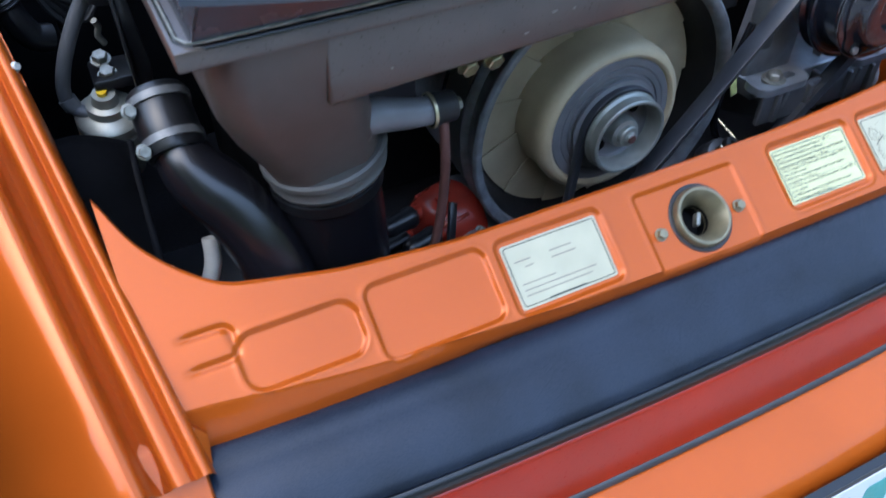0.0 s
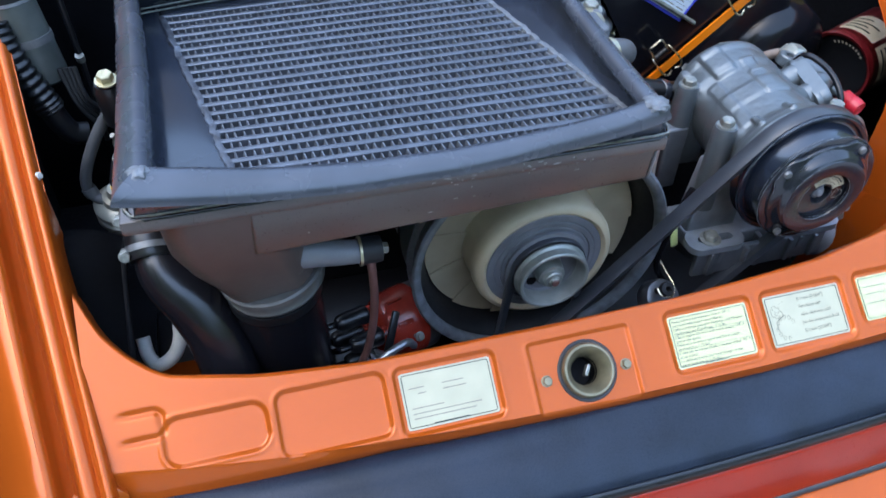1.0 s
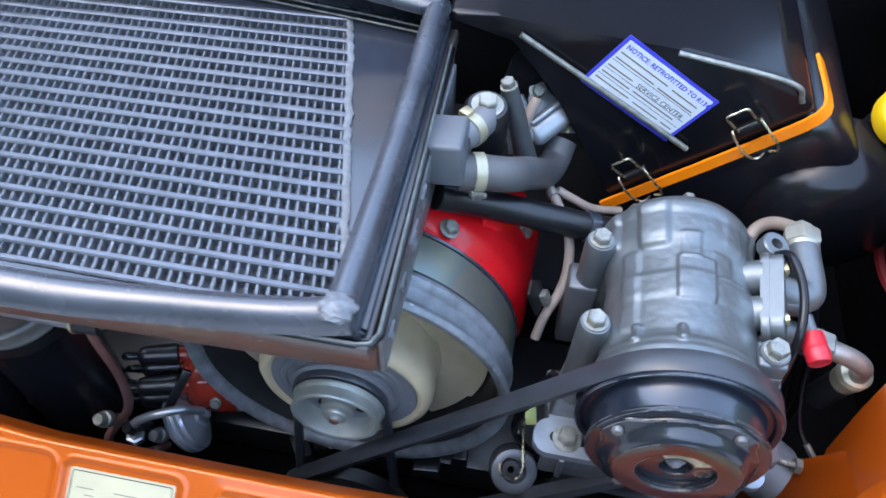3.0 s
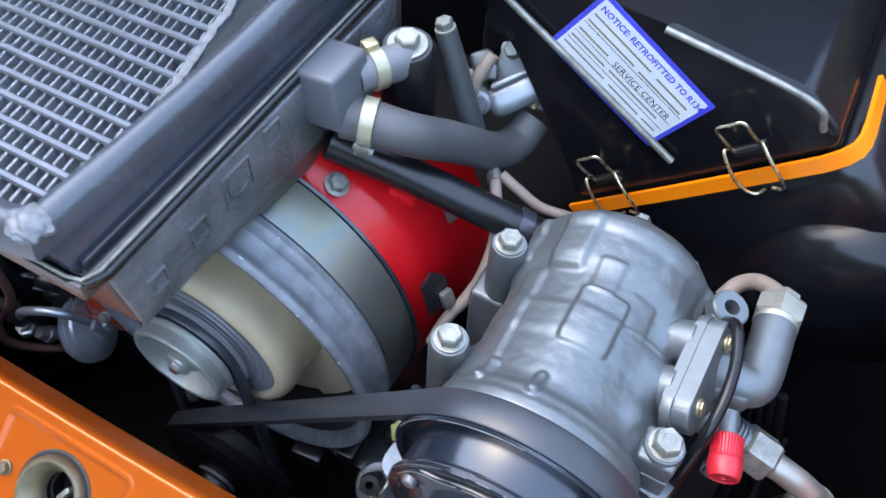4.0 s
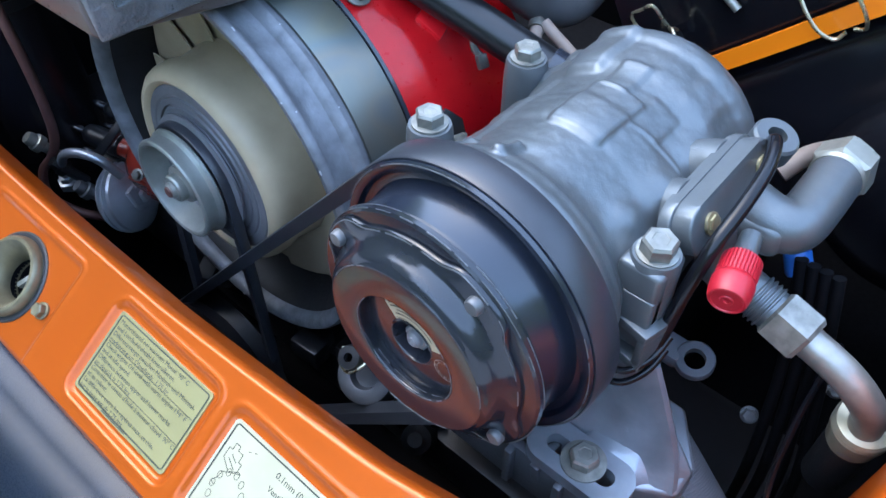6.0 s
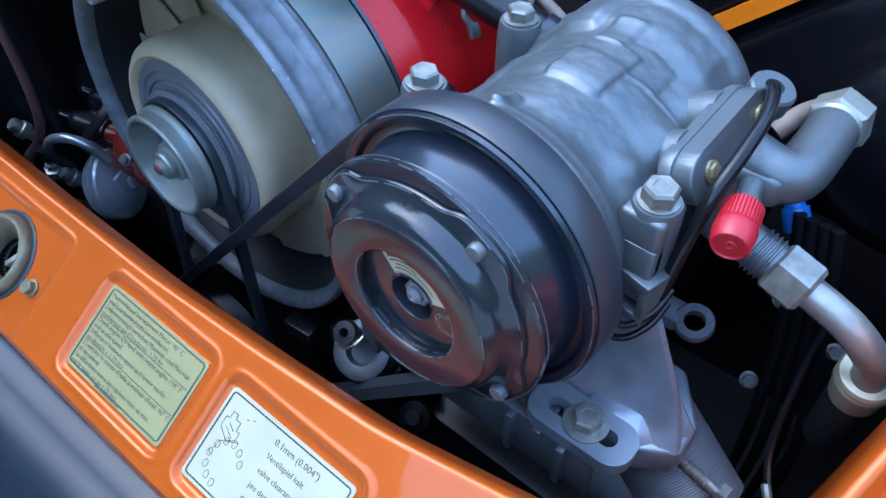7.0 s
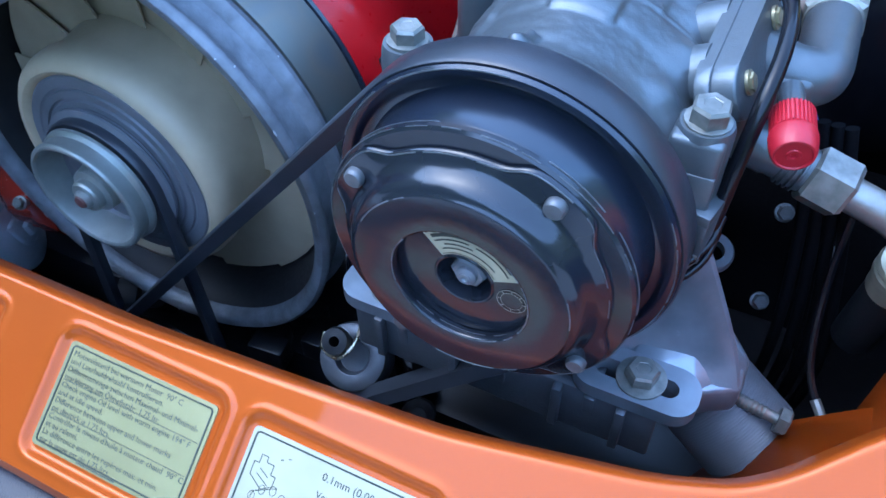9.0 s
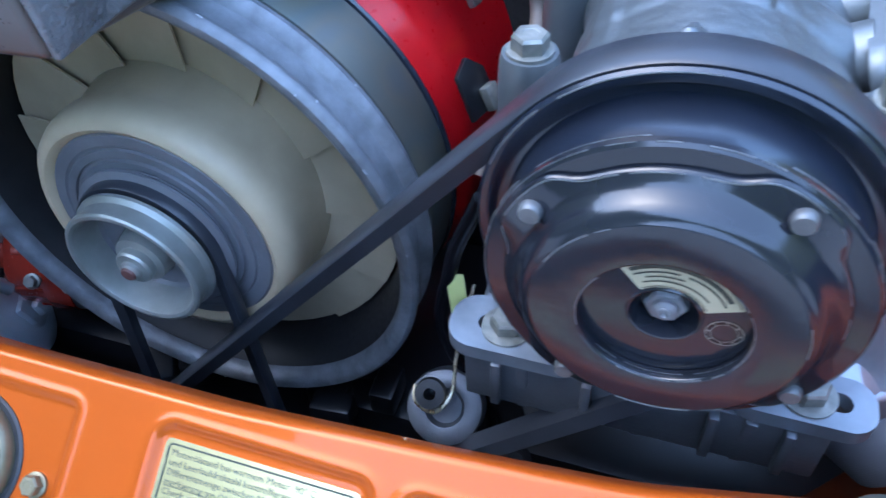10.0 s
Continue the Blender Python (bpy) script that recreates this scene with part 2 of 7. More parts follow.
def sweep(bm, path, section, closed=False, up=(0, 0, 1), scale=None, cap=True):
    """Sweeps a closed 2D section along a path."""
    path = [Vector(p) for p in path]
    n = len(path)
    rings = []
    ref = None
    for i in range(n):
        if closed:
            t = (path[(i + 1) % n] - path[i - 1]).normalized()
        else:
            t = (path[min(i + 1, n - 1)] - path[max(i - 1, 0)]).normalized()
        if ref is None:
            ref = Vector(up)
            if abs(ref.dot(t)) > 0.95:
                ref = Vector((1, 0, 0))
        ref = (ref - ref.dot(t) * t).normalized()
        side = t.cross(ref)
        k = scale(i / max(1, n - 1)) if scale else 1.0
        rings.append([bm.verts.new(path[i] + side * (u * k) + ref * (v * k)) for u, v in section])
    m = len(section)
    for i in range(n if closed else n - 1):
        p, q = rings[i], rings[(i + 1) % n]
        for j in range(m):
            bm.faces.new((p[j], p[(j + 1) % m], q[(j + 1) % m], q[j]))
    if cap and not closed:
        bm.faces.new(rings[0][::-1])
        bm.faces.new(rings[-1])
    return bm


def circle(r, n=12):
    return [(r * math.cos(2 * math.pi * i / n), r * math.sin(2 * math.pi * i / n)) for i in range(n)]


def tube(bm, pts, r, n=14, res=8, scale=None):
    return sweep(bm, spline(pts, res), circle(r, n), scale=scale)


def box(bm, m, sx, sy, sz, bev=0.0, seg=2):
    b2 = bmesh.new()
    bmesh.ops.create_cube(b2, size=1.0)
    for v in b2.verts:
        v.co = Vector((v.co.x * sx, v.co.y * sy, v.co.z * sz))
    if bev:
        bmesh.ops.bevel(b2, geom=b2.edges[:], offset=bev, segments=seg, profile=0.5, affect="EDGES")
    return merge(bm, b2, m)


def merge(bm, b2, m=None):
    tab = {}
    for v in b2.verts:
        tab[v] = bm.verts.new(m @ v.co if m else v.co)
    for f in b2.faces:
        bm.faces.new([tab[v] for v in f.verts])
    b2.free()
    return bm


def prism(bm, poly, h0, h1, m=None, bev=0.0, seg=2):
    b2 = bmesh.new()
    lo = [b2.verts.new((x, y, h0)) for x, y in poly]
    hi = [b2.verts.new((x, y, h1)) for x, y in poly]
    n = len(poly)
    b2.faces.new(lo[::-1])
    b2.faces.new(hi)
    for i in range(n):
        b2.faces.new((lo[i], lo[(i + 1) % n], hi[(i + 1) % n], hi[i]))
    if bev:
        bmesh.ops.bevel(b2, geom=b2.edges[:], offset=bev, segments=seg, profile=0.5, affect="EDGES", clamp_overlap=True)
    return merge(bm, b2, m or Matrix())


def rrect(x0, y0, x1, y1, r, n=5):
    out = []
    for cx, cy, a in ((x1 - r, y1 - r, 0), (x0 + r, y1 - r, 90), (x0 + r, y0 + r, 180), (x1 - r, y0 + r, 270)):
        for i in range(n + 1):
            t = radians(a + 90 * i / n)
            out.append((cx + r * math.cos(t), cy + r * math.sin(t)))
    return out


def hexhead(bm, m, r, h):
    return lathe(bm, [(0, 0), (r, 0), (r, h * 0.82), (r * 0.86, h), (r * 0.5, h), (r * 0.45, h * 0.96), (0, h * 0.96)], m, 6)


def bolt(parent, p, d, r=0.008, h=0.007, material=ZINC, washer=1.45, name="bolt", spin=10, shank=0.01):
    """Hex bolt head with its washer, its seat at p, facing d; the shank goes into what it holds."""
    m = axis(p, d, spin)
    bm = bmesh.new()
    lathe(bm, [(0, -shank), (r * 0.55, -shank), (r * 0.55, 0), (r * washer, 0), (r * washer, 0.0014), (r * 0.9, 0.0018), (0, 0.0018)], m, 24)
    hexhead(bm, m @ Matrix.Translation((0, 0, 0.0016)), r, h)
    return part(name, bm, material, parent, sharp=30)


def writing(parent, text, m, size, material=INK, name="printed_text", extra=0.0):
    cu = bpy.data.curves.new("text", "FONT")
    cu.body, cu.size, cu.extrude, cu.resolution_u = text, size, 0.00005, 2
    cu.align_x, cu.align_y = "LEFT", "TOP"
    cu.offset = extra
    tmp = new("text", cu)
    bpy.context.view_layer.update()
    me = bpy.data.meshes.new_from_object(tmp.evaluated_get(bpy.context.evaluated_depsgraph_get()))
    bpy.data.objects.remove(tmp)
    bpy.data.curves.remove(cu)
    me.transform(m)
    me.materials.clear()
    me.materials.append(material)
    ob = new(name, me)
    ob.location = -base_of(parent)
    ob.parent = parent
    return ob


def fbm(x, y, z=0.0):
    return noise.noise(Vector((x, y, z)))


# ---- car body ----
SLOPE_C, SLOPE_S, SILL_Z = 0.8235, 0.5686, 0.7465


def sill(u, v, h=0.0):
    """A place on the sloping latch panel: along, up the slope, off the surface."""
    return Vector((u, SLOPE_C * v - SLOPE_S * h, SILL_Z + SLOPE_S * v + SLOPE_C * h))


SILL = Matrix(((1, 0, 0, 0), (0, SLOPE_C, -SLOPE_S, 0), (0, SLOPE_S, SLOPE_C, SILL_Z), (0, 0, 0, 1)))


def table(x, rows):
    for (a, p), (b, q) in zip(rows, rows[1:]):
        if x <= b:
            t = min(1, max(0, (x - a) / (b - a)))
            return p + (q - p) * t
    return rows[-1][1]


def smoothed(x, rows, w=0.012):
    return sum(table(x + d * w, rows) for d in (-1, -0.5, 0, 0.5, 1)) / 5


INNER = [(-0.47, 0.20), (-0.455, 0.147), (-0.433, 0.113), (-0.397, 0.082), (-0.311, 0.065), (-0.216, 0.057), (0.0, 0.056), (0.12, 0.057),
         (0.211, 0.062), (0.293, 0.068), (0.384, 0.084), (0.419, 0.096), (0.445, 0.122), (0.46, 0.138), (0.475, 0.148)]
OUTER = [(-0.47, 0.003), (-0.427, -0.001), (-0.37, -0.010), (-0.3, -0.0175), (-0.14, -0.028), (0.03, -0.033), (0.2, -0.034), (0.47, -0.024)]


def rr_dist(u, v, x0, y0, x1, y1, r):
    cx, cy, hx, hy = (x0 + x1) / 2, (y0 + y1) / 2, (x1 - x0) / 2 - r, (y1 - y0) / 2 - r
    dx, dy = abs(u - cx) - hx, abs(v - cy) - hy
    return math.hypot(max(dx, 0), max(dy, 0)) + min(max(dx, dy), 0) - r


# stamped fields: x0, v0, x1, v1, corner radius, depth
FIELDS = [(-0.403, -0.002, -0.311, 0.041, 0.014, 0.0028), (-0.302, -0.016, -0.200, 0.044, 0.010, 0.0028), (-0.190, -0.021, -0.090, 0.043, 0.008, 0.0028),
          (-0.0545, -0.060, 0.0525, 0.040, 0.004, 0.0018), (0.095, -0.021, 0.194, 0.043, 0.008, 0.0028), (0.207, -0.021, 0.307, 0.043, 0.008, 0.0028),
          (0.322, -0.012, 0.402, 0.043, 0.008, 0.0028)]


def stamp(u, v):
    h = -0.035 if math.hypot(u - 0.0015, v - 0.0035) < 0.0255 else 0.0
    for x0, v0, x1, v1, r, d in FIELDS:
        if x0 - 0.01 < u < x1 + 0.01:
            s = rr_dist(u, v, x0, v0, x1, v1, r)
            t = min(1, max(0, (0.002 - s) / 0.0045))
            h -= d * t * t * (3 - 2 * t)
            h += 0.0006 * math.exp(-((s - 0.003) / 0.002) ** 2)
    if -0.46 < u < -0.392:
        s = abs(rr_dist(u, v, -0.470, 0.027, -0.402, 0.051, 0.007))
        fade = min(1, max(0, (u + 0.442) / 0.012))
        h -= 0.0026 * fade * math.exp(-(s / 0.0029) ** 2)
    return h


BODY = Vector((-0.0055, -0.003, -0.004))  # the body shell against the engine


def settle(ob):
    """Moves a thing that belongs to the body shell, with its parts, to where the shell sits."""
    ob.location += BODY
    return ob


car = thing("car_body", (0, -0.2, 0.0), "metallic orange rear car body with its engine lid opened", "car")


def latch_panel():
    bm = bmesh.new()
    nx, nv = 620, 84
    cols = []
    for i in range(nx + 1):
        u = -0.462 + 0.93 * i / nx
        a, b = smoothed(u, OUTER), smoothed(u, INNER)
        col = []
        # outer flange: turned down over the black trim
        for d, q in ((0.022, -0.001), (0.012, -0.001), (0.005, 0.0005), (0.0022, 0.0022)):
            col.append(bm.verts.new(sill(u, a - 0.001 + q * 1.5 - d * (0.25 + 0.9 * min(1, max(0, (-0.2 - u) / 0.22))), -d)))
        for j in range(nv + 1):
            v = a + 0.003 + (b - a - 0.007) * j / nv
            col.append(bm.verts.new(sill(u, v, stamp(u, v))))
        # inner lip: rolled down into the engine bay
        for d, q in ((0.0008, 0.002), (0.003, 0.0035), (0.008, 0.004), (0.03, 0.0035)):
            col.append(bm.verts.new(sill(u, b - 0.004 + q, -d)))
        cols.append(col)
    for p, q in zip(cols, cols[1:]):
        for j in range(len(p) - 1):
            bm.faces.new((p[j], q[j], q[j + 1], p[j + 1]))
    return part("latch_panel", bm, ORANGE, car, "orange stamped latch panel with recessed fields", sharp=60)


latch_panel()

bm = bmesh.new()
for p in ((-0.4480, -0.0060, 0.7440), (-0.4380, -0.0100, 0.7330), (-0.4420, -0.0240, 0.7150), (-0.4500, -0.0300, 0.7050), (-0.4600, -0.0200, 0.7150), (-0.4600, -0.0050, 0.7400), (-0.4440, 0.0050, 0.7300)):
    bm.verts.new(p)
bmesh.ops.convex_hull(bm, input=bm.verts[:])
bmesh.ops.bevel(bm, geom=bm.edges[:], offset=0.0012, segments=2, affect="EDGES", profile=0.5)
part("folded_gusset", bm, ORANGE, car, sharp=30)

RAIL = Vector((-0.122, 0.873, 0.472)).normalized()


def side_rail(side):
    """Gutter rail and fender beside the lid opening; side -1 is the car's left."""
    d = Vector((RAIL.x * -side + (0.045 if side > 0 else 0), RAIL.y, RAIL.z))
    nrm = Vector((0, -d.z, d.y)).normalized()
    b0 = Vector((0.4505 * side, 0, 0.762))
    gutter = [(0.004, -0.16), (0.003, -0.04), (0.0015, -0.004), (-0.001, -0.0005), (-0.0035, 0.0), (-0.006, -0.001), (-0.0075, -0.006), (-0.0105, -0.0075), (-0.0125, -0.005),
              (-0.014, -0.0025), (-0.020, -0.002), (-0.0245, -0.003), (-0.0265, -0.007), (-0.0290, -0.0135), (-0.0330, -0.0160), (-0.0365, -0.0130), (-0.0385, -0.004), (-0.0395, 0.006), (-0.0410, 0.0115), (-0.0430, 0.0135), (-0.0460, 0.014)]
    fender = [(-0.0462, 0.014), (-0.051, 0.0135), (-0.058, 0.0105), (-0.070, 0.002), (-0.10, -0.022), (-0.15, -0.062), (-0.21, -0.104), (-0.27, -0.142), (-0.34, -0.185), (-0.40, -0.235), (-0.44, -0.31), (-0.46, -0.42), (-0.455, -0.55), (-0.44, -0.68)]
    for name, prof, s0 in (("side_rail", gutter, -0.05), ("fender", fender, -0.30)):
        bm = bmesh.new()
        rows = []
        for i in range(33):
            s = s0 + (1.25 - s0) * i / 32
            sag = 0.05 * max(0, s - 0.55) ** 2
            tail = -1.2 * max(0, -s - 0.02) ** 2
            c = b0 + d * s + Vector((0, 0, -sag + tail))
            deep = min(1, max(0, (s - 0.16) / 0.10))
            rows.append([bm.verts.new(c + Vector((-side * q, 0, 0)) + nrm * (h if h > -0.03 or q < -0.1 else h + (-0.012 - h) * deep)) for q, h in prof])
        for p, q in zip(rows, rows[1:]):
            for j in range(len(p) - 1):
                bm.faces.new((p[j], q[j], q[j + 1], p[j + 1]))
        part(name, bm, ORANGE, car, sharp=55)


side_rail(-1)
side_rail(1)


def lengthwise(name, prof, x0, x1, material, label="", bow=0.02, n=48):
    """A strip along the car's width with a section in y and z, bowed back in the middle."""
    bm = bmesh.new()
    rows = []
    for i in range(n + 1):
        x = x0 + (x1 - x0) * i / n
        off = bow * (x / 0.5) ** 2
        rows.append([bm.verts.new((x, y + off, z)) for y, z in prof])
    for p, q in zip(rows, rows[1:]):
        for j in range(len(p) - 1):
            bm.faces.new((p[j], q[j], q[j + 1], p[j + 1]))
    return part(name, bm, material, car, label, sharp=50)


lengthwise("rear_trim", [(-0.014, 0.712), (-0.022, 0.7165), (-0.030, 0.7175), (-0.042, 0.714), (-0.049, 0.7115), (-0.056, 0.711), (-0.072, 0.702), (-0.086, 0.692),
                         (-0.0915, 0.6865), (-0.0930, 0.6840), (-0.0930, 0.668)], -0.447, 0.447, TRIM,
           "satin black trim strip under the latch panel")
lengthwise("trim_edge", [(-0.0925, 0.6825), (-0.0945, 0.6845), (-0.0965, 0.6840), (-0.0990, 0.6790), (-0.1003, 0.6740), (-0.099, 0.670), (-0.094, 0.668)], -0.447, 0.447, BLACK, "matt black lower edge of the trim")
lengthwise("reflector", [(-0.095, 0.673), (-0.0985, 0.6725), (-0.102, 0.668), (-0.110, 0.648), (-0.1195, 0.628), (-0.1205, 0.622), (-0.115, 0.618)], -0.5, 0.5, REFLECTOR,
           "glossy red reflector band")
lengthwise("bumper_gasket", [(-0.114, 0.624), (-0.1205, 0.6235), (-0.1235, 0.621), (-0.1238, 0.617), (-0.121, 0.6145), (-0.115, 0.614)], -0.56, 0.56, GASKET, "grey rubber gasket strip")
lengthwise("bumper", [(-0.115, 0.616), (-0.125, 0.6165), (-0.15, 0.615), (-0.172, 0.610), (-0.186, 0.602), (-0.192, 0.590), (-0.193, 0.56), (-0.192, 0.45), (-0.18, 0.40), (-0.12, 0.38)],
           -0.75, 0.75, ORANGE, "metallic orange rear bumper", bow=0.045)


def tail_panel(side):
    """Orange panel closing the trim's end towards the fender."""
    bm = bmesh.new()
    prism(bm, [(-0.012, 0.742), (0.03, 0.742), (0.03, 0.60), (-0.118, 0.60), (-0.105, 0.66), (-0.06, 0.705)], 0.4475, 0.53, Matrix(((0, 0, side, 0), (1, 0, 0, 0), (0, 1, 0, 0), (0, 0, 0, 1))), 0.004)
    part("tail_panel", bm, ORANGE, car)


tail_panel(-1)
tail_panel(1)

# opened engine lid over the front of the bay
bm = bmesh.new()
box(bm, Matrix.Translation((0, 1.06, 1.54)) @ Matrix.Rotation(radians(66), 4, "X"), 1.30, 0.96, 0.03, 0.01)
part("engine_lid", bm, BLACK, car, "black underside of the raised engine lid")


# ---- ground and engine bay ----
def sheet(name, x0, y0, x1, y1, z, material, n=2, label="", category="ground"):
    bm = bmesh.new()
    g = [[bm.verts.new((x0 + (x1 - x0) * i / n, y0 + (y1 - y0) * j / n, z)) for j in range(n + 1)] for i in range(n + 1)]
    for i in range(n):
        for j in range(n):
            bm.faces.new((g[i][j], g[i + 1][j], g[i + 1][j + 1], g[i][j + 1]))
    return tagged(part(name, bm, material), label, category, kind="structure")


sheet("ground", -1500, -1500, 1500, 1500, 0.0, ASPHALT, 4, "light concrete ground under the car")


def treeline():
    """Distant garden trees all round, beyond the car."""
    bm = bmesh.new()
    n = 180
    rows = []
    for i in range(n):
        a = 2 * math.pi * i / n
        r = 15 + 1.5 * fbm(3 * math.cos(a), 3 * math.sin(a), 5)
        # unseen trees raised in two directions to darken what paint and foil reflect
        near = math.exp(-(((a - 4.0) / 0.6) ** 2))
        tall = 3.0 * near + 4.0 * math.exp(-(((a - 2.3) / 0.5) ** 2))
        r -= 6.0 * near
        top = 8.2 + tall + 2.2 * fbm(4 * math.cos(a), 4 * math.sin(a)) + 1.2 * fbm(14 * math.cos(a), 14 * math.sin(a), 2)
        rows.append([bm.verts.new(((r + o) * math.cos(a), (r + o) * math.sin(a), top * h)) for o, h in ((0, -0.01), (-0.4, 0.35), (-0.2, 0.7), (0.5, 1.0), (2.0, 1.05))])
    for i in range(n):
        p, q = rows[i], rows[(i + 1) % n]
        for j in range(4):
            bm.faces.new((p[j], q[j], q[j + 1], p[j + 1]))
    tagged(part("backdrop", bm, FOLIAGE), "distant line of green garden trees", "trees", kind="structure")


treeline()


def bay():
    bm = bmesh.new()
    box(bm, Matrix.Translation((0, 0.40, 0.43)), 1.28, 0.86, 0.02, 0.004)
    tagged(part("floor", bm, BAY), "near-black floor of the engine bay, deep shade in its colour", "floor", kind="structure")
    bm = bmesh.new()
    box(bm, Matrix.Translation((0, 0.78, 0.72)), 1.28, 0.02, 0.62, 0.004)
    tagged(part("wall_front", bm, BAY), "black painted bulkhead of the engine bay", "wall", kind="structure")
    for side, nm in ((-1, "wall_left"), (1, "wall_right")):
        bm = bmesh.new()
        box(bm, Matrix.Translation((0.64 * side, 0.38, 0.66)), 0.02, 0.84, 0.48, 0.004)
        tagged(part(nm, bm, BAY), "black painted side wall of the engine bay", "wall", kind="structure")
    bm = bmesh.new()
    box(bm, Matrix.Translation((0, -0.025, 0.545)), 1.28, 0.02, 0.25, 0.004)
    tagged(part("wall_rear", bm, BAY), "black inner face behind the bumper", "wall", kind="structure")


bay()


# ---- fan and its housing ----
FX, FZ = 0.0075, 0.7475
FAN = along_y(FX, FZ)

fan_housing = thing("fan_housing", (FX, 0.2, FZ - 0.15), "round grey metal cooling fan housing with a silver clamp band", "fan housing")
bm = bmesh.new()
lathe(bm, [(0.1440, 0.30), (0.1440, 0.1700), (0.1408, 0.1690), (0.1402, 0.1650), (0.1412, 0.1605), (0.1435, 0.1570), (0.1468, 0.1552), (0.1500, 0.1552), (0.1522, 0.1572), (0.1527, 0.1595), (0.1518, 0.1620), (0.1475, 0.165),
           (0.1455, 0.170), (0.1455, 0.181), (0.1495, 0.184), (0.1510, 0.1875), (0.1500, 0.1910), (0.1455, 0.1935), (0.1455, 0.30), (0.1440, 0.30)], FAN, 128)
part("ring", bm, HOUSING, fan_housing, "grey cast ring with a chipped lip")
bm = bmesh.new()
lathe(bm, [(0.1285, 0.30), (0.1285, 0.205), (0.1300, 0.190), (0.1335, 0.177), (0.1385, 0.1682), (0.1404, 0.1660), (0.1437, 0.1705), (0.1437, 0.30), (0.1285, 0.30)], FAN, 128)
part("inner_funnel", bm, FUNNEL, fan_housing, "black funnel inside the ring")
bm = bmesh.new()
lathe(bm, [(0.1458, 0.195), (0.1475, 0.1955), (0.1478, 0.232), (0.1458, 0.2325)], FAN, 128)
part("clamp_band", bm, BAND, fan_housing, "silver-gold passivated clamp band")
bm = bmesh.new()
lathe(bm, [(0.146, 0.2328), (0.1490, 0.2330), (0.1495, 0.2355), (0.146, 0.2360)], FAN, 128)
part("rubber_edge", bm, RUBBER, fan_housing)

random.seed(5)
bm = bmesh.new()
for k in range(40):
    r, y = ((0.1528, 0.1592), (0.1511, 0.1874), (0.1502, 0.1553))[k % 3]
    a = random.uniform(0, 2 * math.pi)
    if fbm(3 * math.cos(a), 3 * math.sin(a), k % 3) < -0.15:
        continue
    L = random.choice((0.0006, 0.0010, 0.0020)) / r
    q = [(r + 0.0002 + 0.0003 * random.random(), y + 0.0008 * s * (0.3 + random.random()), a + t * L) for s, t in ((-1, -0.7), (-1, 0.6), (0, 1.0), (1, 0.5), (1, -0.6), (0, -1.0))]
    bm.faces.new([bm.verts.new(FAN @ Vector((rr_ * math.cos(t), rr_ * math.sin(t), yy))) for rr_, yy, t in q])
tagged(part("chipped_lip", bm, CHIP, fan_housing), "bare metal chips on the ring's lips", kind="stuff")
for a0 in (-0.98, -0.78, -0.60):
    bm = bmesh.new()
    box(bm, FAN @ Matrix.Rotation(-2.15 - a0 * 0.35, 4, "Z") @ Matrix.Translation((0.1458, 0, 0.1755)), 0.0014, 0.0055, 0.0075, 0.0006)
    part("cast_mark", bm, HOUSING, fan_housing)

fan = thing("cooling_fan", (FX, 0.16, FZ - 0.1), "cream painted cooling fan at rest in its housing", "fan")
bm = bmesh.new()
lathe(bm, [(0.0682, 0.1530), (0.0700, 0.1500), (0.0728, 0.1485), (0.0768, 0.1495), (0.0805, 0.1535), (0.0822, 0.1590), (0.0824, 0.168), (0.0800, 0.178), (0.0830, 0.20), (0.0840, 0.228), (0.080, 0.23), (0.02, 0.23)], FAN, 96)
part("hub_shroud", bm, CREAM, fan, "cream rounded fan hub")
bm = bmesh.new()
lathe(bm, [(0.0, 0.1495), (0.0515, 0.1495), (0.0522, 0.1512), (0.0535, 0.1516), (0.0542, 0.1500), (0.0585, 0.1500), (0.0592, 0.1514), (0.0604, 0.1512), (0.0612, 0.1506), (0.0675, 0.1508), (0.0690, 0.1525), (0.0690, 0.162), (0, 0.162)], FAN, 80)
part("hub_plate", bm, HUBGREY, fan, "dark grey hub plate")
BLADES = 13
for k in range(BLADES):
    bm = bmesh.new()
    grid = []
    for off in (0.0, 0.0014):
        g = []
        for i in range(7):
            f = i / 6
            r = 0.0800 + 0.0472 * f
            row = []
            for j in range(9):
                q = j / 8
                ang = radians(360 / BLADES * k + (q - 0.5) * 62 + 5 * f)
                y = 0.195 + 0.013 * q - 0.001 * math.sin(math.pi * q) + off
                row.append(bm.verts.new((FX + r * math.cos(ang), y, FZ + r * math.sin(ang))))
            g.append(row)
        grid.append(g)
        for i in range(6):
            for j in range(8):
                bm.faces.new((g[i][j], g[i + 1][j], g[i + 1][j + 1], g[i][j + 1]))
    a, b = grid
    rim = [(i, 0) for i in range(7)] + [(6, j) for j in range(1, 9)] + [(i, 8) for i in range(5, -1, -1)] + [(0, j) for j in range(7, 0, -1)]
    for (i, j), (p, q) in zip(rim, rim[1:] + rim[:1]):
        bm.faces.new((a[i][j], a[p][q], b[p][q], b[i][j]))
    part("blade", bm, BLADE, fan)
# flat disc behind the blades, near-black for the shade at the funnel's back
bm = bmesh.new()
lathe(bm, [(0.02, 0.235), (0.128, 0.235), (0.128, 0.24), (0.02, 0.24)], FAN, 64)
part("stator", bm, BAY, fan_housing)

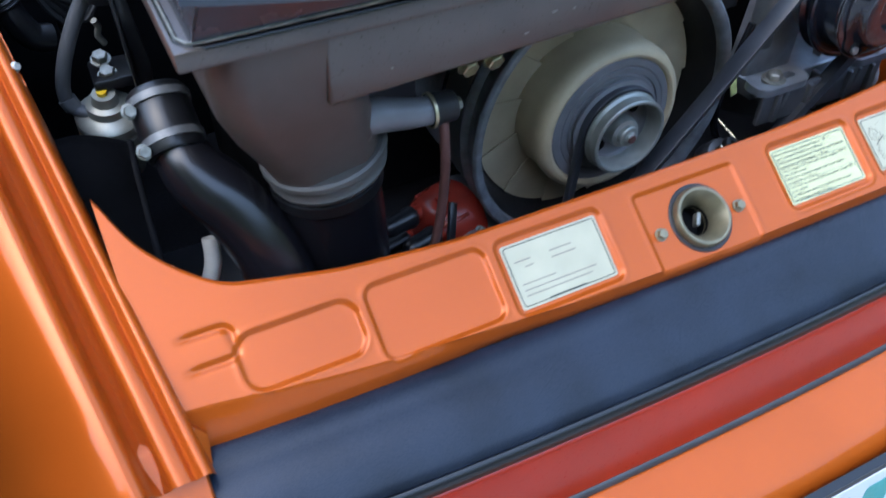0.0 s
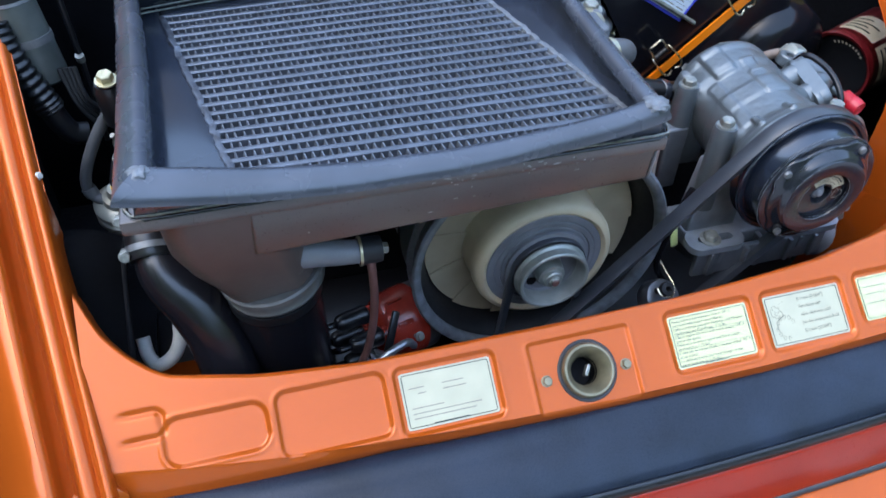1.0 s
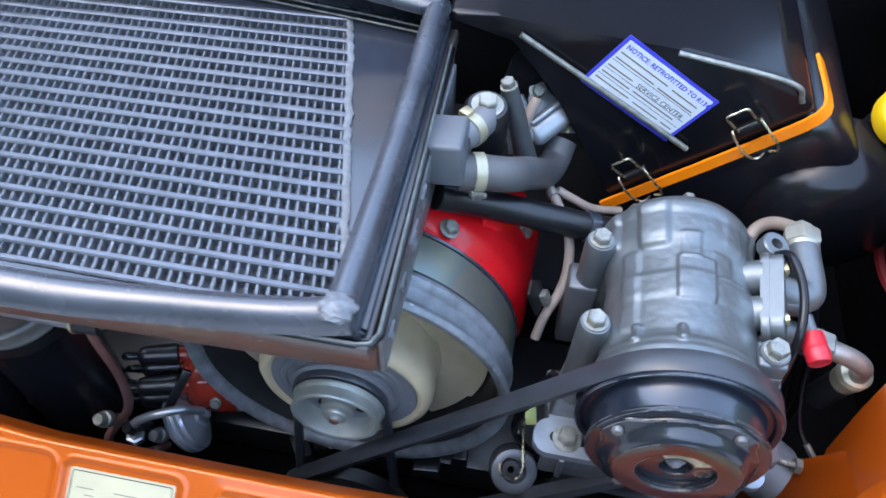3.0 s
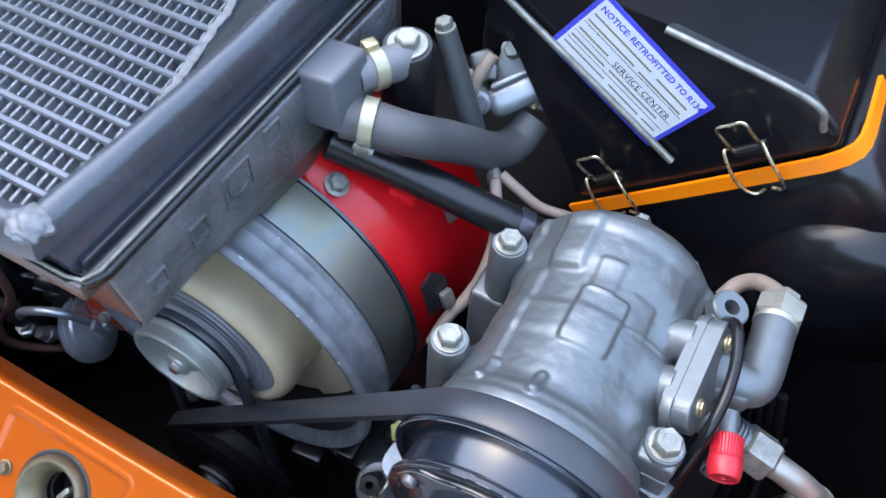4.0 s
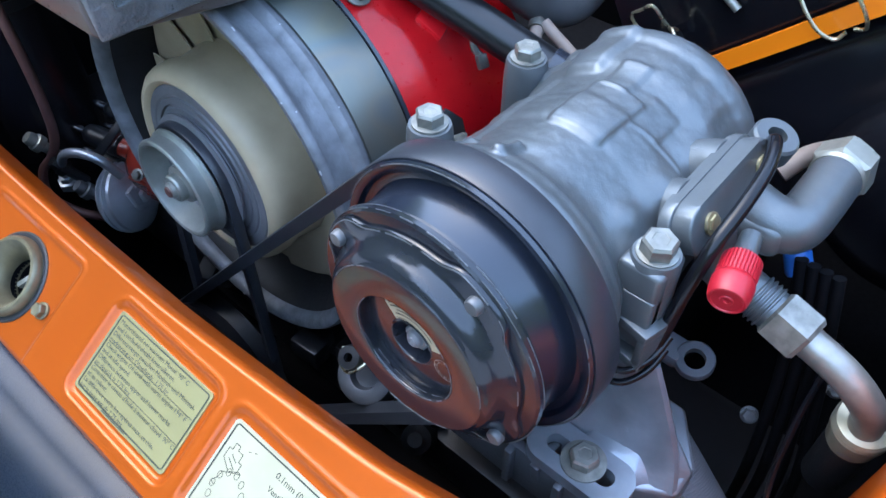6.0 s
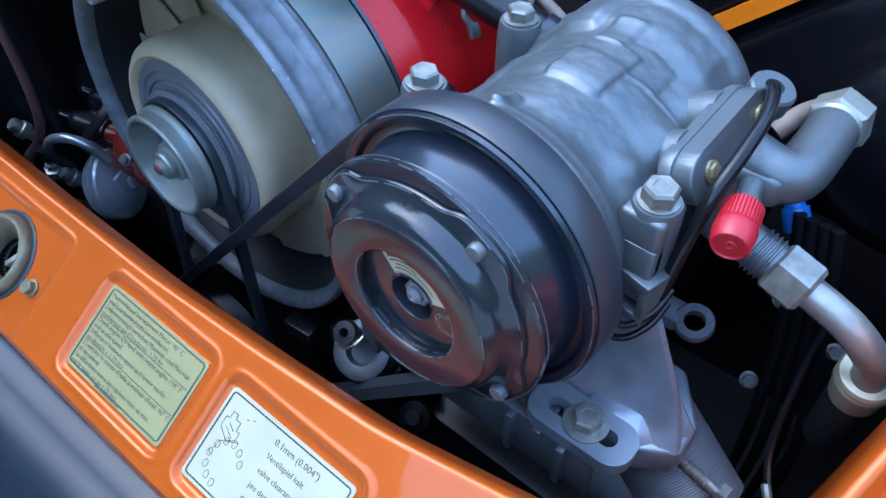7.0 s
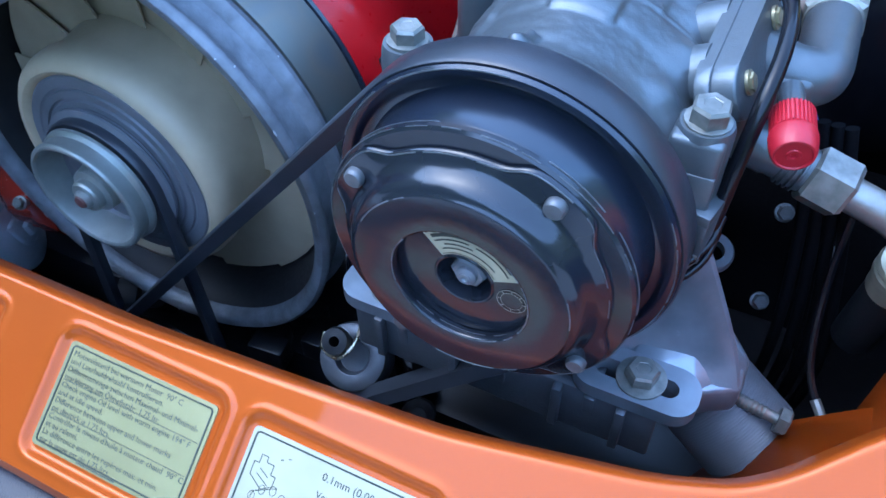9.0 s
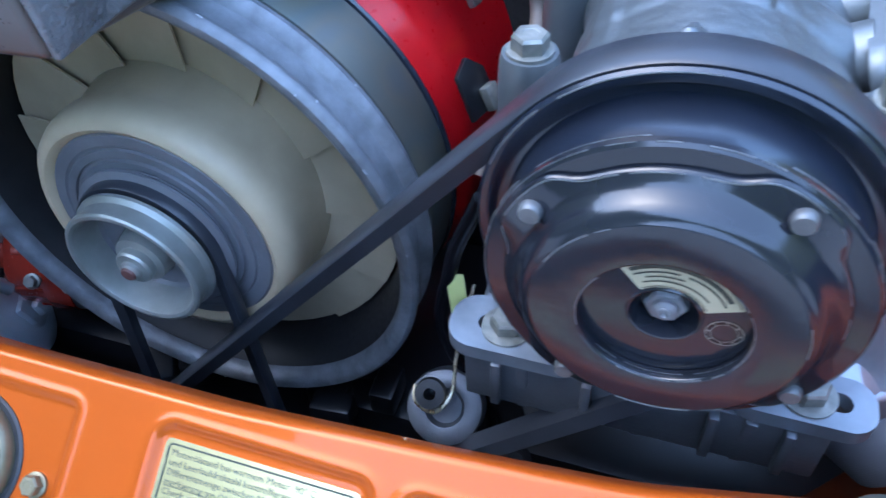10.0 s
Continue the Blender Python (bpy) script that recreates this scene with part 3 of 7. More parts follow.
fan_pulley = thing("fan_pulley", (FX, 0.13, FZ - 0.05), "grey steel belt pulley on the fan shaft", "pulley")
bm = bmesh.new()
lathe(bm, [(0.0335, 0.1395), (0.0345, 0.1360), (0.0356, 0.1225), (0.0363, 0.1200), (0.0378, 0.1190), (0.0396, 0.1193), (0.0406, 0.1205), (0.0406, 0.1225), (0.0396, 0.1260),
           (0.0399, 0.1300), (0.0423, 0.1325), (0.0425, 0.1345), (0.0356, 0.1385), (0.0338, 0.1395)], FAN, 80)
part("front_cup", bm, PULLEYGREY, fan_pulley, "worn grey pulley cup", sharp=28)
bm = bmesh.new()
lathe(bm, [(0.008, 0.1425), (0.0267, 0.1425), (0.0320, 0.1412), (0.0340, 0.1385)], FAN, 64)
part("web", bm, HUBGREY, fan_pulley, "dark grey pulley web")
bm = bmesh.new()
lathe(bm, [(0.037, 0.1395), (0.0470, 0.1440), (0.0490, 0.1445), (0.0490, 0.1460), (0.0460, 0.1465), (0.0460, 0.1472), (0.0480, 0.1475), (0.0480, 0.1485), (0.0455, 0.1490), (0.03, 0.1495)], FAN, 80)
part("rear_flange", bm, HUBGREY, fan_pulley, "dark rear pulley flange with shims", sharp=28)
bm = bmesh.new()
lathe(bm, [(0.0, 0.1168), (0.0050, 0.1168), (0.0062, 0.1178), (0.0065, 0.1200), (0.0100, 0.1205), (0.0110, 0.1220), (0.0110, 0.1262), (0.0150, 0.1275), (0.0160, 0.1330), (0.0170, 0.1425)], FAN, 48)
part("shaft_nut", bm, PULLEYGREY, fan_pulley, "steel shaft nut", sharp=28)
bm = bmesh.new()
lathe(bm, [(0.0, 0.1152), (0.0038, 0.1155), (0.0046, 0.1168)], FAN, 24)
part("shaft_end", bm, HOSEBROWN, fan_pulley, "rusty shaft end")
# solid black discs on the web; their colour stands for the holes' dark depth
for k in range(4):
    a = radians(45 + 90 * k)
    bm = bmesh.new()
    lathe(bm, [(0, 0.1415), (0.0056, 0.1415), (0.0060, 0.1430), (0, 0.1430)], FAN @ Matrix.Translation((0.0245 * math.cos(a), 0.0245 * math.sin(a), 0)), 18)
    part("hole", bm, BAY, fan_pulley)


def hull(points):
    pts = sorted(set(points))

    def half(ps):
        out = []
        for p in ps:
            while len(out) > 1 and (out[-1][0] - out[-2][0]) * (p[1] - out[-2][1]) - (out[-1][1] - out[-2][1]) * (p[0] - out[-2][0]) <= 0:
                out.pop()
            out.append(p)
        return out
    a, b = half(pts), half(pts[::-1])
    return a[:-1] + b[:-1]


def resample(loop, step=0.006):
    out = []
    for (ax, az), (bx, bz) in zip(loop, loop[1:] + loop[:1]):
        n = max(1, int(math.hypot(bx - ax, bz - az) / step))
        out += [(ax + (bx - ax) * i / n, az + (bz - az) * i / n) for i in range(n)]
    return out


def belt(name, discs, y0, y1, thick, label):
    """V-belt stretched round discs (x, z, r) whose axes run along y; its inner side is narrower."""
    pts = []
    for x, z, r in discs:
        pts += [(round(x + r * math.cos(a), 6), round(z + r * math.sin(a), 6)) for a in (2 * math.pi * i / 90 for i in range(90))]
    loop = resample(hull(pts))
    t = thing(name, (discs[0][0], (y0 + y1) / 2, discs[0][1] - discs[0][2]), label, "belt")
    bm = bmesh.new()
    n = len(loop)
    rings = []
    for i, (x, z) in enumerate(loop):
        (px, pz), (qx, qz) = loop[i - 1], loop[(i + 1) % n]
        tx, tz = qx - px, qz - pz
        ln = math.hypot(tx, tz)
        nx, nz = tz / ln, -tx / ln
        w = (y1 - y0) * 0.18
        sec = [(0, y0 + 0.0008), (0.0008, y0 + 0.002)]
        sec += [(0.0008, y1 - 0.002), (0, y1 - 0.0008), (-thick, y1 - w), (-thick, y0 + w)]
        rings.append([bm.verts.new((x + nx * o, y, z + nz * o)) for o, y in sec])
    m = len(rings[0])
    for i in range(n):
        p, q = rings[i], rings[(i + 1) % n]
        for j in range(m):
            bm.faces.new((p[j], p[(j + 1) % m], q[(j + 1) % m], q[j]))
    part("belt_band", bm, BELT, t)
    return t


CX, CZ = 0.2835, 0.8435
KX, KZ = 0.0, 0.524
belt("compressor_belt", [(CX, CZ, 0.0775), (KX, KZ, 0.072)], 0.1195, 0.1395, 0.008, "black rubber belt round the compressor pulley")
belt("fan_belt", [(FX, FZ, 0.0440), (KX, KZ, 0.058)], 0.1355, 0.1460, 0.007, "black rubber belt down from the fan pulley")
crank = thing("crank_pulley", (KX, 0.13, KZ - 0.06), "dark steel crank pulley low in the engine bay", "pulley")
bm = bmesh.new()
lathe(bm, [(0, 0.108), (0.050, 0.112), (0.062, 0.114), (0.070, 0.118), (0.064, 0.129), (0.070, 0.141), (0.056, 0.146), (0, 0.146)], along_y(KX, KZ), 64)
part("pulley_disc", bm, BLACK, crank)
bm = bmesh.new()
lathe(bm, [(0, 0.098), (0.010, 0.098), (0.013, 0.101), (0.013, 0.106), (0.022, 0.107), (0.022, 0.1105)], along_y(KX, KZ), 40)
part("centre_bolt", bm, RIVET, crank, "dull steel centre bolt")

# ---- red air shroud ----
shroud = thing("engine_shroud", (0.05, 0.35, 0.6), "glossy red fibreglass cooling shroud behind the fan", "shroud")
bm = bmesh.new()
rows = []
for i in range(19):
    f = i / 18
    y = 0.2365 + 0.115 * f
    row = []
    for j in range(65):
        a = radians(-60 + 205 * j / 64)
        r = 0.1465 + 0.006 * min(1, f * 6) + 0.004 * f
        row.append(bm.verts.new((FX + r * math.cos(a), y, FZ + r * math.sin(a))))
    rows.append(row)
for p, q in zip(rows, rows[1:]):
    for j in range(64):
        bm.faces.new((p[j], q[j], q[j + 1], p[j + 1]))
bmesh.ops.solidify(bm, geom=bm.faces[:], thickness=-0.003)
part("shell", bm, RED, shroud)
bm = bmesh.new()
box(bm, axis((0.1165, 0.283, 0.857), (0.68, 0.0, 0.73)) @ Matrix.Rotation(radians(20), 4, "Z"), 0.016, 0.022, 0.006, 0.0015)
part("stamped_tab", bm, RED, shroud)
bolt(shroud, (0.0835, 0.2475, 0.8795), (0.48, -0.1, 0.86), 0.0068, 0.006, ZINC, 1.35)


# ---- air-conditioning compressor ----
COMP = along_y(CX, CZ)
comp = thing("compressor", (CX, 0.22, CZ - 0.08), "cast aluminium air conditioning compressor with a black clutch", "compressor")
BODY_R = [(0.1415, 0.0655), (0.1425, 0.0676), (0.1505, 0.0678), (0.1525, 0.0660), (0.1560, 0.0655), (0.1585, 0.0650), (0.1625, 0.0612), (0.1690, 0.0592), (0.1995, 0.0590), (0.2030, 0.0602),
          (0.2230, 0.0603), (0.2265, 0.0590), (0.2500, 0.0588), (0.2570, 0.0602), (0.2630, 0.0618), (0.2850, 0.0622), (0.2885, 0.0641), (0.2955, 0.0645), (0.2995, 0.0632), (0.3050, 0.0600), (0.3100, 0.0540), (0.3130, 0.0400)]
# raised cast pads: degrees from +x, first and last y, half width, height, softness
PADS = [(88, 0.197, 0.240, 0.0150, 0.0029, 0.0017), (92, 0.238, 0.264, 0.0080, 0.0020, 0.0023), (66, 0.226, 0.250, 0.0095, 0.0013, 0.0025), (120, 0.252, 0.297, 0.0120, 0.0040, 0.0032), (56, 0.258, 0.287, 0.0100, 0.0013, 0.0037),
        (99, 0.154, 0.172, 0.0030, 0.0052, 0.0017), (132, 0.156, 0.175, 0.0035, 0.0046, 0.0019), (140, 0.172, 0.250, 0.0075, 0.0020, 0.0032), (18, 0.258, 0.300, 0.0100, 0.0039, 0.0032), (162, 0.258, 0.300, 0.0120, 0.0046, 0.0032)]
# soft swellings towards the bosses and ears: degrees, y, height, spread in metres
SWELLS = [(36, 0.2135, 0.0075, 0.0135), (36, 0.2465, 0.0075, 0.0135), (14, 0.182, 0.0090, 0.0160), (40, 0.184, 0.0040, 0.0090), (163, 0.176, 0.0085, 0.0140), (163, 0.260, 0.0075, 0.0150), (82, 0.270, 0.0012, 0.0200)]


def body_radius(deg, y):
    r = smoothed(y, BODY_R, 0.0018)
    mid = min(1, max(0, (y - 0.164) / 0.012)) * min(1, max(0, (0.255 - y) / 0.012))
    r += 0.0011 * mid * math.cos(radians(5 * (deg - 88)))
    for a, y0, y1, half, h, soft in PADS:
        arc = radians((deg - a + 180) % 360 - 180) * 0.0605
        d = rr_dist(arc, y, -half, y0, half, y1, 0.003)
        if d < soft * 1.5:
            t = min(1, max(0, (soft - d) / (2 * soft)))
            r += 0.8 * h * t * t * (3 - 2 * t)
    for a, y0, h, w in SWELLS:
        arc = radians((deg - a + 180) % 360 - 180) * 0.0605
        r += h * math.exp(-(arc * arc + (y - y0) ** 2) / (w * w))
    # casting seam running round from the pad to the valve bosses
    if 20 < deg < 75:
        seam = 0.2225 + 0.006 * math.sin(radians((deg - 20) * 3.2))
        r += 0.0009 * math.exp(-((y - seam) / 0.0013) ** 2)
    c, q = math.cos(radians(deg)), math.sin(radians(deg))
    return r + 0.00030 * fbm(c * 9, q * 9, y * 150) + 0.00016 * fbm(c * 30, q * 30, y * 480)


bm = bmesh.new()
rows = []
for i in range(151):
    y = 0.1415 + (0.3130 - 0.1415) * i / 150
    rows.append([bm.verts.new((CX + r * math.cos(radians(d)), y, CZ + r * math.sin(radians(d)))) for d, r in ((1.25 * j, body_radius(1.25 * j, y)) for j in range(288))])
for p, q in zip(rows, rows[1:]):
    for j in range(288):
        bm.faces.new((p[j], p[(j + 1) % 288], q[(j + 1) % 288], q[j]))
bm.faces.new(rows[0])
bm.faces.new(rows[-1])
part("body", bm, ALU, comp, "rough cast aluminium cylinder body with raised pads", sharp=75)


def ear(x, y, z0, z1, r, toward):
    bm = bmesh.new()
    lathe(bm, [(0, z0), (r * 1.12, z0), (r * 1.05, z1 - 0.012), (r, z1 - 0.003), (r * 0.93, z1), (0, z1)], Matrix.Translation((x, y, 0)), 28)
    box(bm, Matrix.Translation(((x + toward) / 2, y, (z0 + z1) / 2 - 0.004)), abs(toward - x), r * 1.5, (z1 - z0) * 0.7, 0.002)
    part("mounting_ear", bm, ALU, comp)
    bolt(comp, (x, y, z1), (0, 0, 1), 0.0080, 0.0070, ZINC, 1.25, spin=20)


ear(0.2125, 0.176, 0.770, 0.8815, 0.0125, 0.25)
ear(0.2125, 0.260, 0.755, 0.8815, 0.0125, 0.25)
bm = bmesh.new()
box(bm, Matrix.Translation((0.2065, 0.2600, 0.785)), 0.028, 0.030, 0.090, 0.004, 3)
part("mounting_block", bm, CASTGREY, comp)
bm = bmesh.new()
box(bm, Matrix.Translation((0.3495, 0.1755, 0.8590)), 0.023, 0.023, 0.038, 0.003, 3)
box(bm, Matrix.Translation((0.3370, 0.1890, 0.8420)), 0.024, 0.024, 0.050, 0.004, 3)
box(bm, Matrix.Translation((0.3500, 0.1720, 0.8450)), 0.022, 0.018, 0.034, 0.002, 2)
lathe(bm, [(0, 0.845), (0.0120, 0.845), (0.0122, 0.877), (0.0112, 0.8800), (0, 0.8800)], Matrix.Translation((0.3505, 0.1765, 0)), 28)
part("mounting_ear", bm, ALU, comp)
bolt(comp, (0.3505, 0.1765, 0.8800), (0.03, -0.05, 1), 0.0086, 0.0080, ZINC, 1.15, spin=5)
# lug with a cored hole under the ear
bm = bmesh.new()
LUG = Matrix.Translation((0.3520, 0.1700, 0.8310)) @ Matrix.Rotation(radians(-12), 4, "Z")
for dx, dz, w, h in ((0, 0.011, 0.028, 0.006), (0, -0.011, 0.028, 0.006), (-0.0115, 0, 0.005, 0.018), (0.0115, 0, 0.005, 0.018)):
    box(bm, LUG @ Matrix.Translation((dx, 0, dz)), w, 0.018, h, 0.001)
part("cored_lug", bm, ALU, comp, "cast lug with a rectangular hole")
for k in range(3):
    a = radians(30 + 60 * k)
    bm = bmesh.new()
    lathe(bm, [(0, 0.313), (0.006, 0.313), (0.006, 0.317), (0, 0.317)], COMP @ Matrix.Translation((0.047 * math.cos(a), -0.047 * math.sin(a), 0)), 6)
    part("end_bolt", bm, ZINC, comp)

# clutch and pulley
bm = bmesh.new()
lathe(bm, [(0.0, 0.139), (0.066, 0.139), (0.0745, 0.1375), (0.0760, 0.135), (0.0700, 0.1305), (0.0700, 0.1285), (0.0760, 0.1235), (0.0768, 0.1195), (0.0755, 0.1180), (0.0735, 0.1180),
           (0.0715, 0.1190), (0.0700, 0.1225), (0.0685, 0.1230), (0.0660, 0.1225), (0.0645, 0.1195), (0.0640, 0.1010), (0.0630, 0.0995), (0.050, 0.0995), (0.0, 0.0995)], COMP, 120)
part("pulley", bm, PULLEY, comp, "glossy black grooved belt pulley", sharp=30)
bm = bmesh.new()
lathe(bm, [(0.020, 0.0985), (0.0655, 0.0985), (0.0668, 0.0975), (0.0668, 0.0950), (0.0655, 0.0938), (0.058, 0.0938), (0.0575, 0.0942), (0.020, 0.0942)], COMP, 120)
part("armature_plate", bm, CLUTCH, comp, "shiny black armature plate")
# pressed cover with four lobes that hold the rivets
LOBE = [56.5, 146.5, 236.5, 326.5]
bm = bmesh.new()
rows = []
for i in range(145):
    a = 360 * i / 144
    d = min(abs((a - b + 180) % 360 - 180) for b in LOBE)
    w = 1 / (1 + math.exp((d - 17) / 2.2))
    edge = 0.0585 + 0.0068 * w
    row = []
    for r, y in ((edge, 0.0938), (edge, 0.0925), (edge - 0.0012, 0.0914), (min(edge - 0.003, 0.0555), 0.0905), (0.0535, 0.0885), (0.0514, 0.0850), (0.0500, 0.0826), (0.0484, 0.0812), (0.0470, 0.0806), (0.0467, 0.0800), (0.0463, 0.07975),
                 (0.0456, 0.0797), (0.0304, 0.0797), (0.0298, 0.07985), (0.0293, 0.0804), (0.0291, 0.0812), (0.0291, 0.0826), (0.0296, 0.0830), (0.0300, 0.0832), (0.0302, 0.0838), (0.0302, 0.0856), (0.0307, 0.0860), (0.0307, 0.0930)):
        row.append(COMP @ Vector((r * math.cos(radians(a)), -r * math.sin(radians(a)), y)))
    rows.append([bm.verts.new(p) for p in row])
for p, q in zip(rows, rows[1:]):
    for j in range(len(p) - 1):
        bm.faces.new((p[j], q[j], q[j + 1], p[j + 1]))
bmesh.ops.remove_doubles(bm, verts=bm.verts[:], dist=1e-6)
part("cover", bm, CLUTCH, comp, "polished black pressed clutch cover", sharp=50)
bm = bmesh.new()
lathe(bm, [(0.0306, 0.0870), (0.0297, 0.0857), (0.0132, 0.0857), (0.0126, 0.0852), (0.0120, 0.0854), (0.0116, 0.0864), (0.0114, 0.0960), (0, 0.0960)], COMP, 64)
part("centre_disc", bm, CLUTCH, comp, "dark glossy centre disc")
bm = bmesh.new()
hexhead(bm, COMP @ Matrix.Translation((0, 0, 0.0950)) @ Matrix.Rotation(math.pi, 4, "X"), 0.0078, 0.0062)
lathe(bm, [(0.0046, 0.0893), (0.0045, 0.0872), (0.0041, 0.0868), (0.0036, 0.0863), (0.0030, 0.0861), (0.0027, 0.0856), (0.0016, 0.0854), (0.0012, 0.0860), (0, 0.0870)], COMP, 24)
part("shaft_nut", bm, HUBGREY, comp, "dull grey shaft nut with a centre hole", sharp=30)
random.seed(23)


def worn_edge(name, point, cover=0.7, r=0.00028, n=220):
    """Broken lengths of bare metal along a painted edge; point(a) gives a place for a turn of a degrees."""
    bm = bmesh.new()
    k = 0
    while k < n:
        run = random.randint(4, 26)
        if random.random() < cover:
            sweep(bm, [point(360 * q / n) for q in range(k, min(n, k + run) + 1)], circle(r * random.uniform(0.6, 1.2), 6))
        k += run + random.randint(1, 5)
    tagged(part(name, bm, EDGEWEAR, comp, "bare metal along the worn edge"), kind="stuff")


def on_axis(r, y):
    return lambda a: COMP @ Vector((r * math.cos(radians(a)), -r * math.sin(radians(a)), y))


def on_lobes(a):
    d = min(abs((a - b + 180) % 360 - 180) for b in LOBE)
    r = 0.0583 + 0.0068 / (1 + math.exp((d - 17) / 2.2)) - 0.0008
    return COMP @ Vector((r * math.cos(radians(a)), -r * math.sin(radians(a)), 0.0916))


for name, way, cover in (("plate_edge_wear", on_axis(0.0667, 0.0948), 0.85), ("plate_edge_wear", on_axis(0.0669, 0.0976), 0.75), ("lobe_edge_wear", on_lobes, 0.55), ("ring_edge_wear", on_axis(0.0464, 0.0796), 0.35),
                         ("bore_edge_wear", on_axis(0.0296, 0.0799), 0.6), ("bore_edge_wear", on_axis(0.0300, 0.0834), 0.6), ("pulley_edge_wear", on_axis(0.0757, 0.1179), 0.6)):
    worn_edge(name, way, cover)
# circular inspection stamp
bm = bmesh.new()
STAMP = COMP @ Matrix.Translation((0.0208 * math.cos(radians(8)), 0.0208 * math.sin(radians(8)), 0))
for r0, r1 in ((0.0060, 0.0063), (0.0044, 0.0046)):
    lathe(bm, [(r0, 0.0854), (r1, 0.0854)], STAMP, 32)
for k in range(8):
    box(bm, STAMP @ Matrix.Rotation(k * 0.785, 4, "Z") @ Matrix.Translation((0.0053, 0, 0.0854)), 0.0012, 0.0003, 0.0001, 0)
part("stamp", bm, FAINT, comp, "faint round inspection stamp")
for b in LOBE:
    a = radians(b)
    bm = bmesh.new()
    lathe(bm, [(0.0, 0.0872), (0.0034, 0.0872), (0.0040, 0.0879), (0.0042, 0.0894), (0.0042, 0.0925)], COMP @ Matrix.Translation((0.0588 * math.cos(a), -0.0588 * math.sin(a), 0)), 24)
    part("rivet", bm, RIVET, comp)
# rating label on the centre disc: unlettered maker's mark and bars
bm = bmesh.new()
lathe(bm, [(0.0138, 0.0855), (0.0266, 0.0855)], COMP, 24, -132, -22)
lab = part("rating_label", bm, STICKER, comp, "pale green arc-shaped rating label")
for r0, r1, a0, a1 in ((0.0257, 0.0261, -130, -24), (0.0228, 0.0246, -126, -32), (0.0208, 0.0216, -126, -84), (0.0208, 0.0216, -76, -28), (0.0187, 0.0194, -116, -78), (0.0166, 0.0173, -122, -40), (0.0143, 0.0147, -128, -26)):
    bm = bmesh.new()
    lathe(bm, [(r0, 0.0853), (r1, 0.0853)], COMP, 16, a0, a1)
    part("label_bar", bm, INK, lab)

# flange, valve block and fittings on the outer side
flange = thing("valve_block", (0.37, 0.24, 0.84), "cast aluminium service valve block bolted to the compressor", "valve block")
# frame of the flange face: x along the car, y up the face, z outwards
FLG = Matrix.Translation((0.3480, 0.2300, 0.8800)) @ Matrix(((0.02, -0.42, 0.907, 0), (1.0, 0.0, -0.02, 0), (0.15, 0.907, 0.42, 0), (0, 0, 0, 1)))
for a in (-0.0165, 0.0165):
    bm = bmesh.new()
    lathe(bm, [(0, -0.030), (0.0065, -0.0295), (0.0105, -0.026), (0.0130, -0.018), (0.0138, -0.006), (0.0138, 0.002), (0, 0.002)], FLG @ Matrix.Translation((a, 0.001, -0.004)), 28)
    box(bm, FLG @ Matrix.Translation((a, 0.0128, -0.014)), 0.0085, 0.003, 0.0085, 0.0012)
    part("boss", bm, ALU, flange)
bm = bmesh.new()
prism(bm, rrect(-0.0400, -0.0135, 0.0360, 0.0135, 0.0120, 7), -0.004, 0.0030, FLG, 0.0012)
prism(bm, rrect(-0.0385, -0.0128, 0.0345, 0.0128, 0.0115, 7), 0.0025, 0.0135, FLG, 0.0022, 3)
part("flange_plate", bm, ALU, flange, "oblong cast flange plate")
bm = bmesh.new()
lathe(bm, [(0.0052, -0.0065), (0.0110, -0.0065), (0.0122, -0.005), (0.0122, 0.005), (0.0110, 0.0065), (0.0052, 0.0065), (0.0052, -0.0065)], axis((0.3545, 0.2790, 0.8840), (0.25, -0.05, 0.95)), 28)
box(bm, axis((0.3535, 0.2665, 0.8815), (0.25, -0.05, 0.95)) @ Matrix.Rotation(0.1, 4, "Z"), 0.018, 0.018, 0.011, 0.003)
part("lifting_eye", bm, ALU, flange, "cast eyelet")
bm = bmesh.new()
tube(bm, [(0.3540, 0.2440, 0.8740), (0.3640, 0.2435, 0.8715), (0.3740, 0.2430, 0.8695), (0.3815, 0.2440, 0.8685), (0.3860, 0.2480, 0.8680), (0.3876, 0.2560, 0.8680), (0.3876, 0.2700, 0.8680), (0.3868, 0.2980, 0.8680)], 0.0136, 32, 6)
box(bm, Matrix.Translation((0.3730, 0.2380, 0.8660)) @ Matrix.Rotation(radians(3), 4, "Z"), 0.030, 0.020, 0.020, 0.007, 4)
part("upper_elbow", bm, ALU, flange, "smooth cast elbow")
bm = bmesh.new()
m = axis((0.3866, 0.2950, 0.8680), (0.0, 0.99, 0.02), 20) @ Matrix.Scale(1.13, 4)
lathe(bm, [(0, 0), (0.0124, 0), (0.0127, 0.0010), (0.0122, 0.0020), (0.0127, 0.0030), (0.0122, 0.0040), (0, 0.0040)], m, 28)
lathe(bm, [(0, 0.0038), (0.0128, 0.0038), (0.0146, 0.0055), (0.0146, 0.0160), (0.0130, 0.0182), (0.0095, 0.0185), (0.0090, 0.024), (0, 0.024)], m, 6)
part("hex_union", bm, UNION, flange, "hex union nut", sharp=30)
bm = bmesh.new()
tube(bm, [(0.3866, 0.3170, 0.8680), (0.3800, 0.3300, 0.8600), (0.3700, 0.3400, 0.8500), (0.3600, 0.3400, 0.8400), (0.3530, 0.3300, 0.8300)], 0.0060, 14)
part("bent_pipe", bm, HOSETAN, flange)
LOW = Vector((0.965, -0.06, -0.255)).normalized()
O = Vector((0.3690, 0.2330, 0.8350))
bm = bmesh.new()
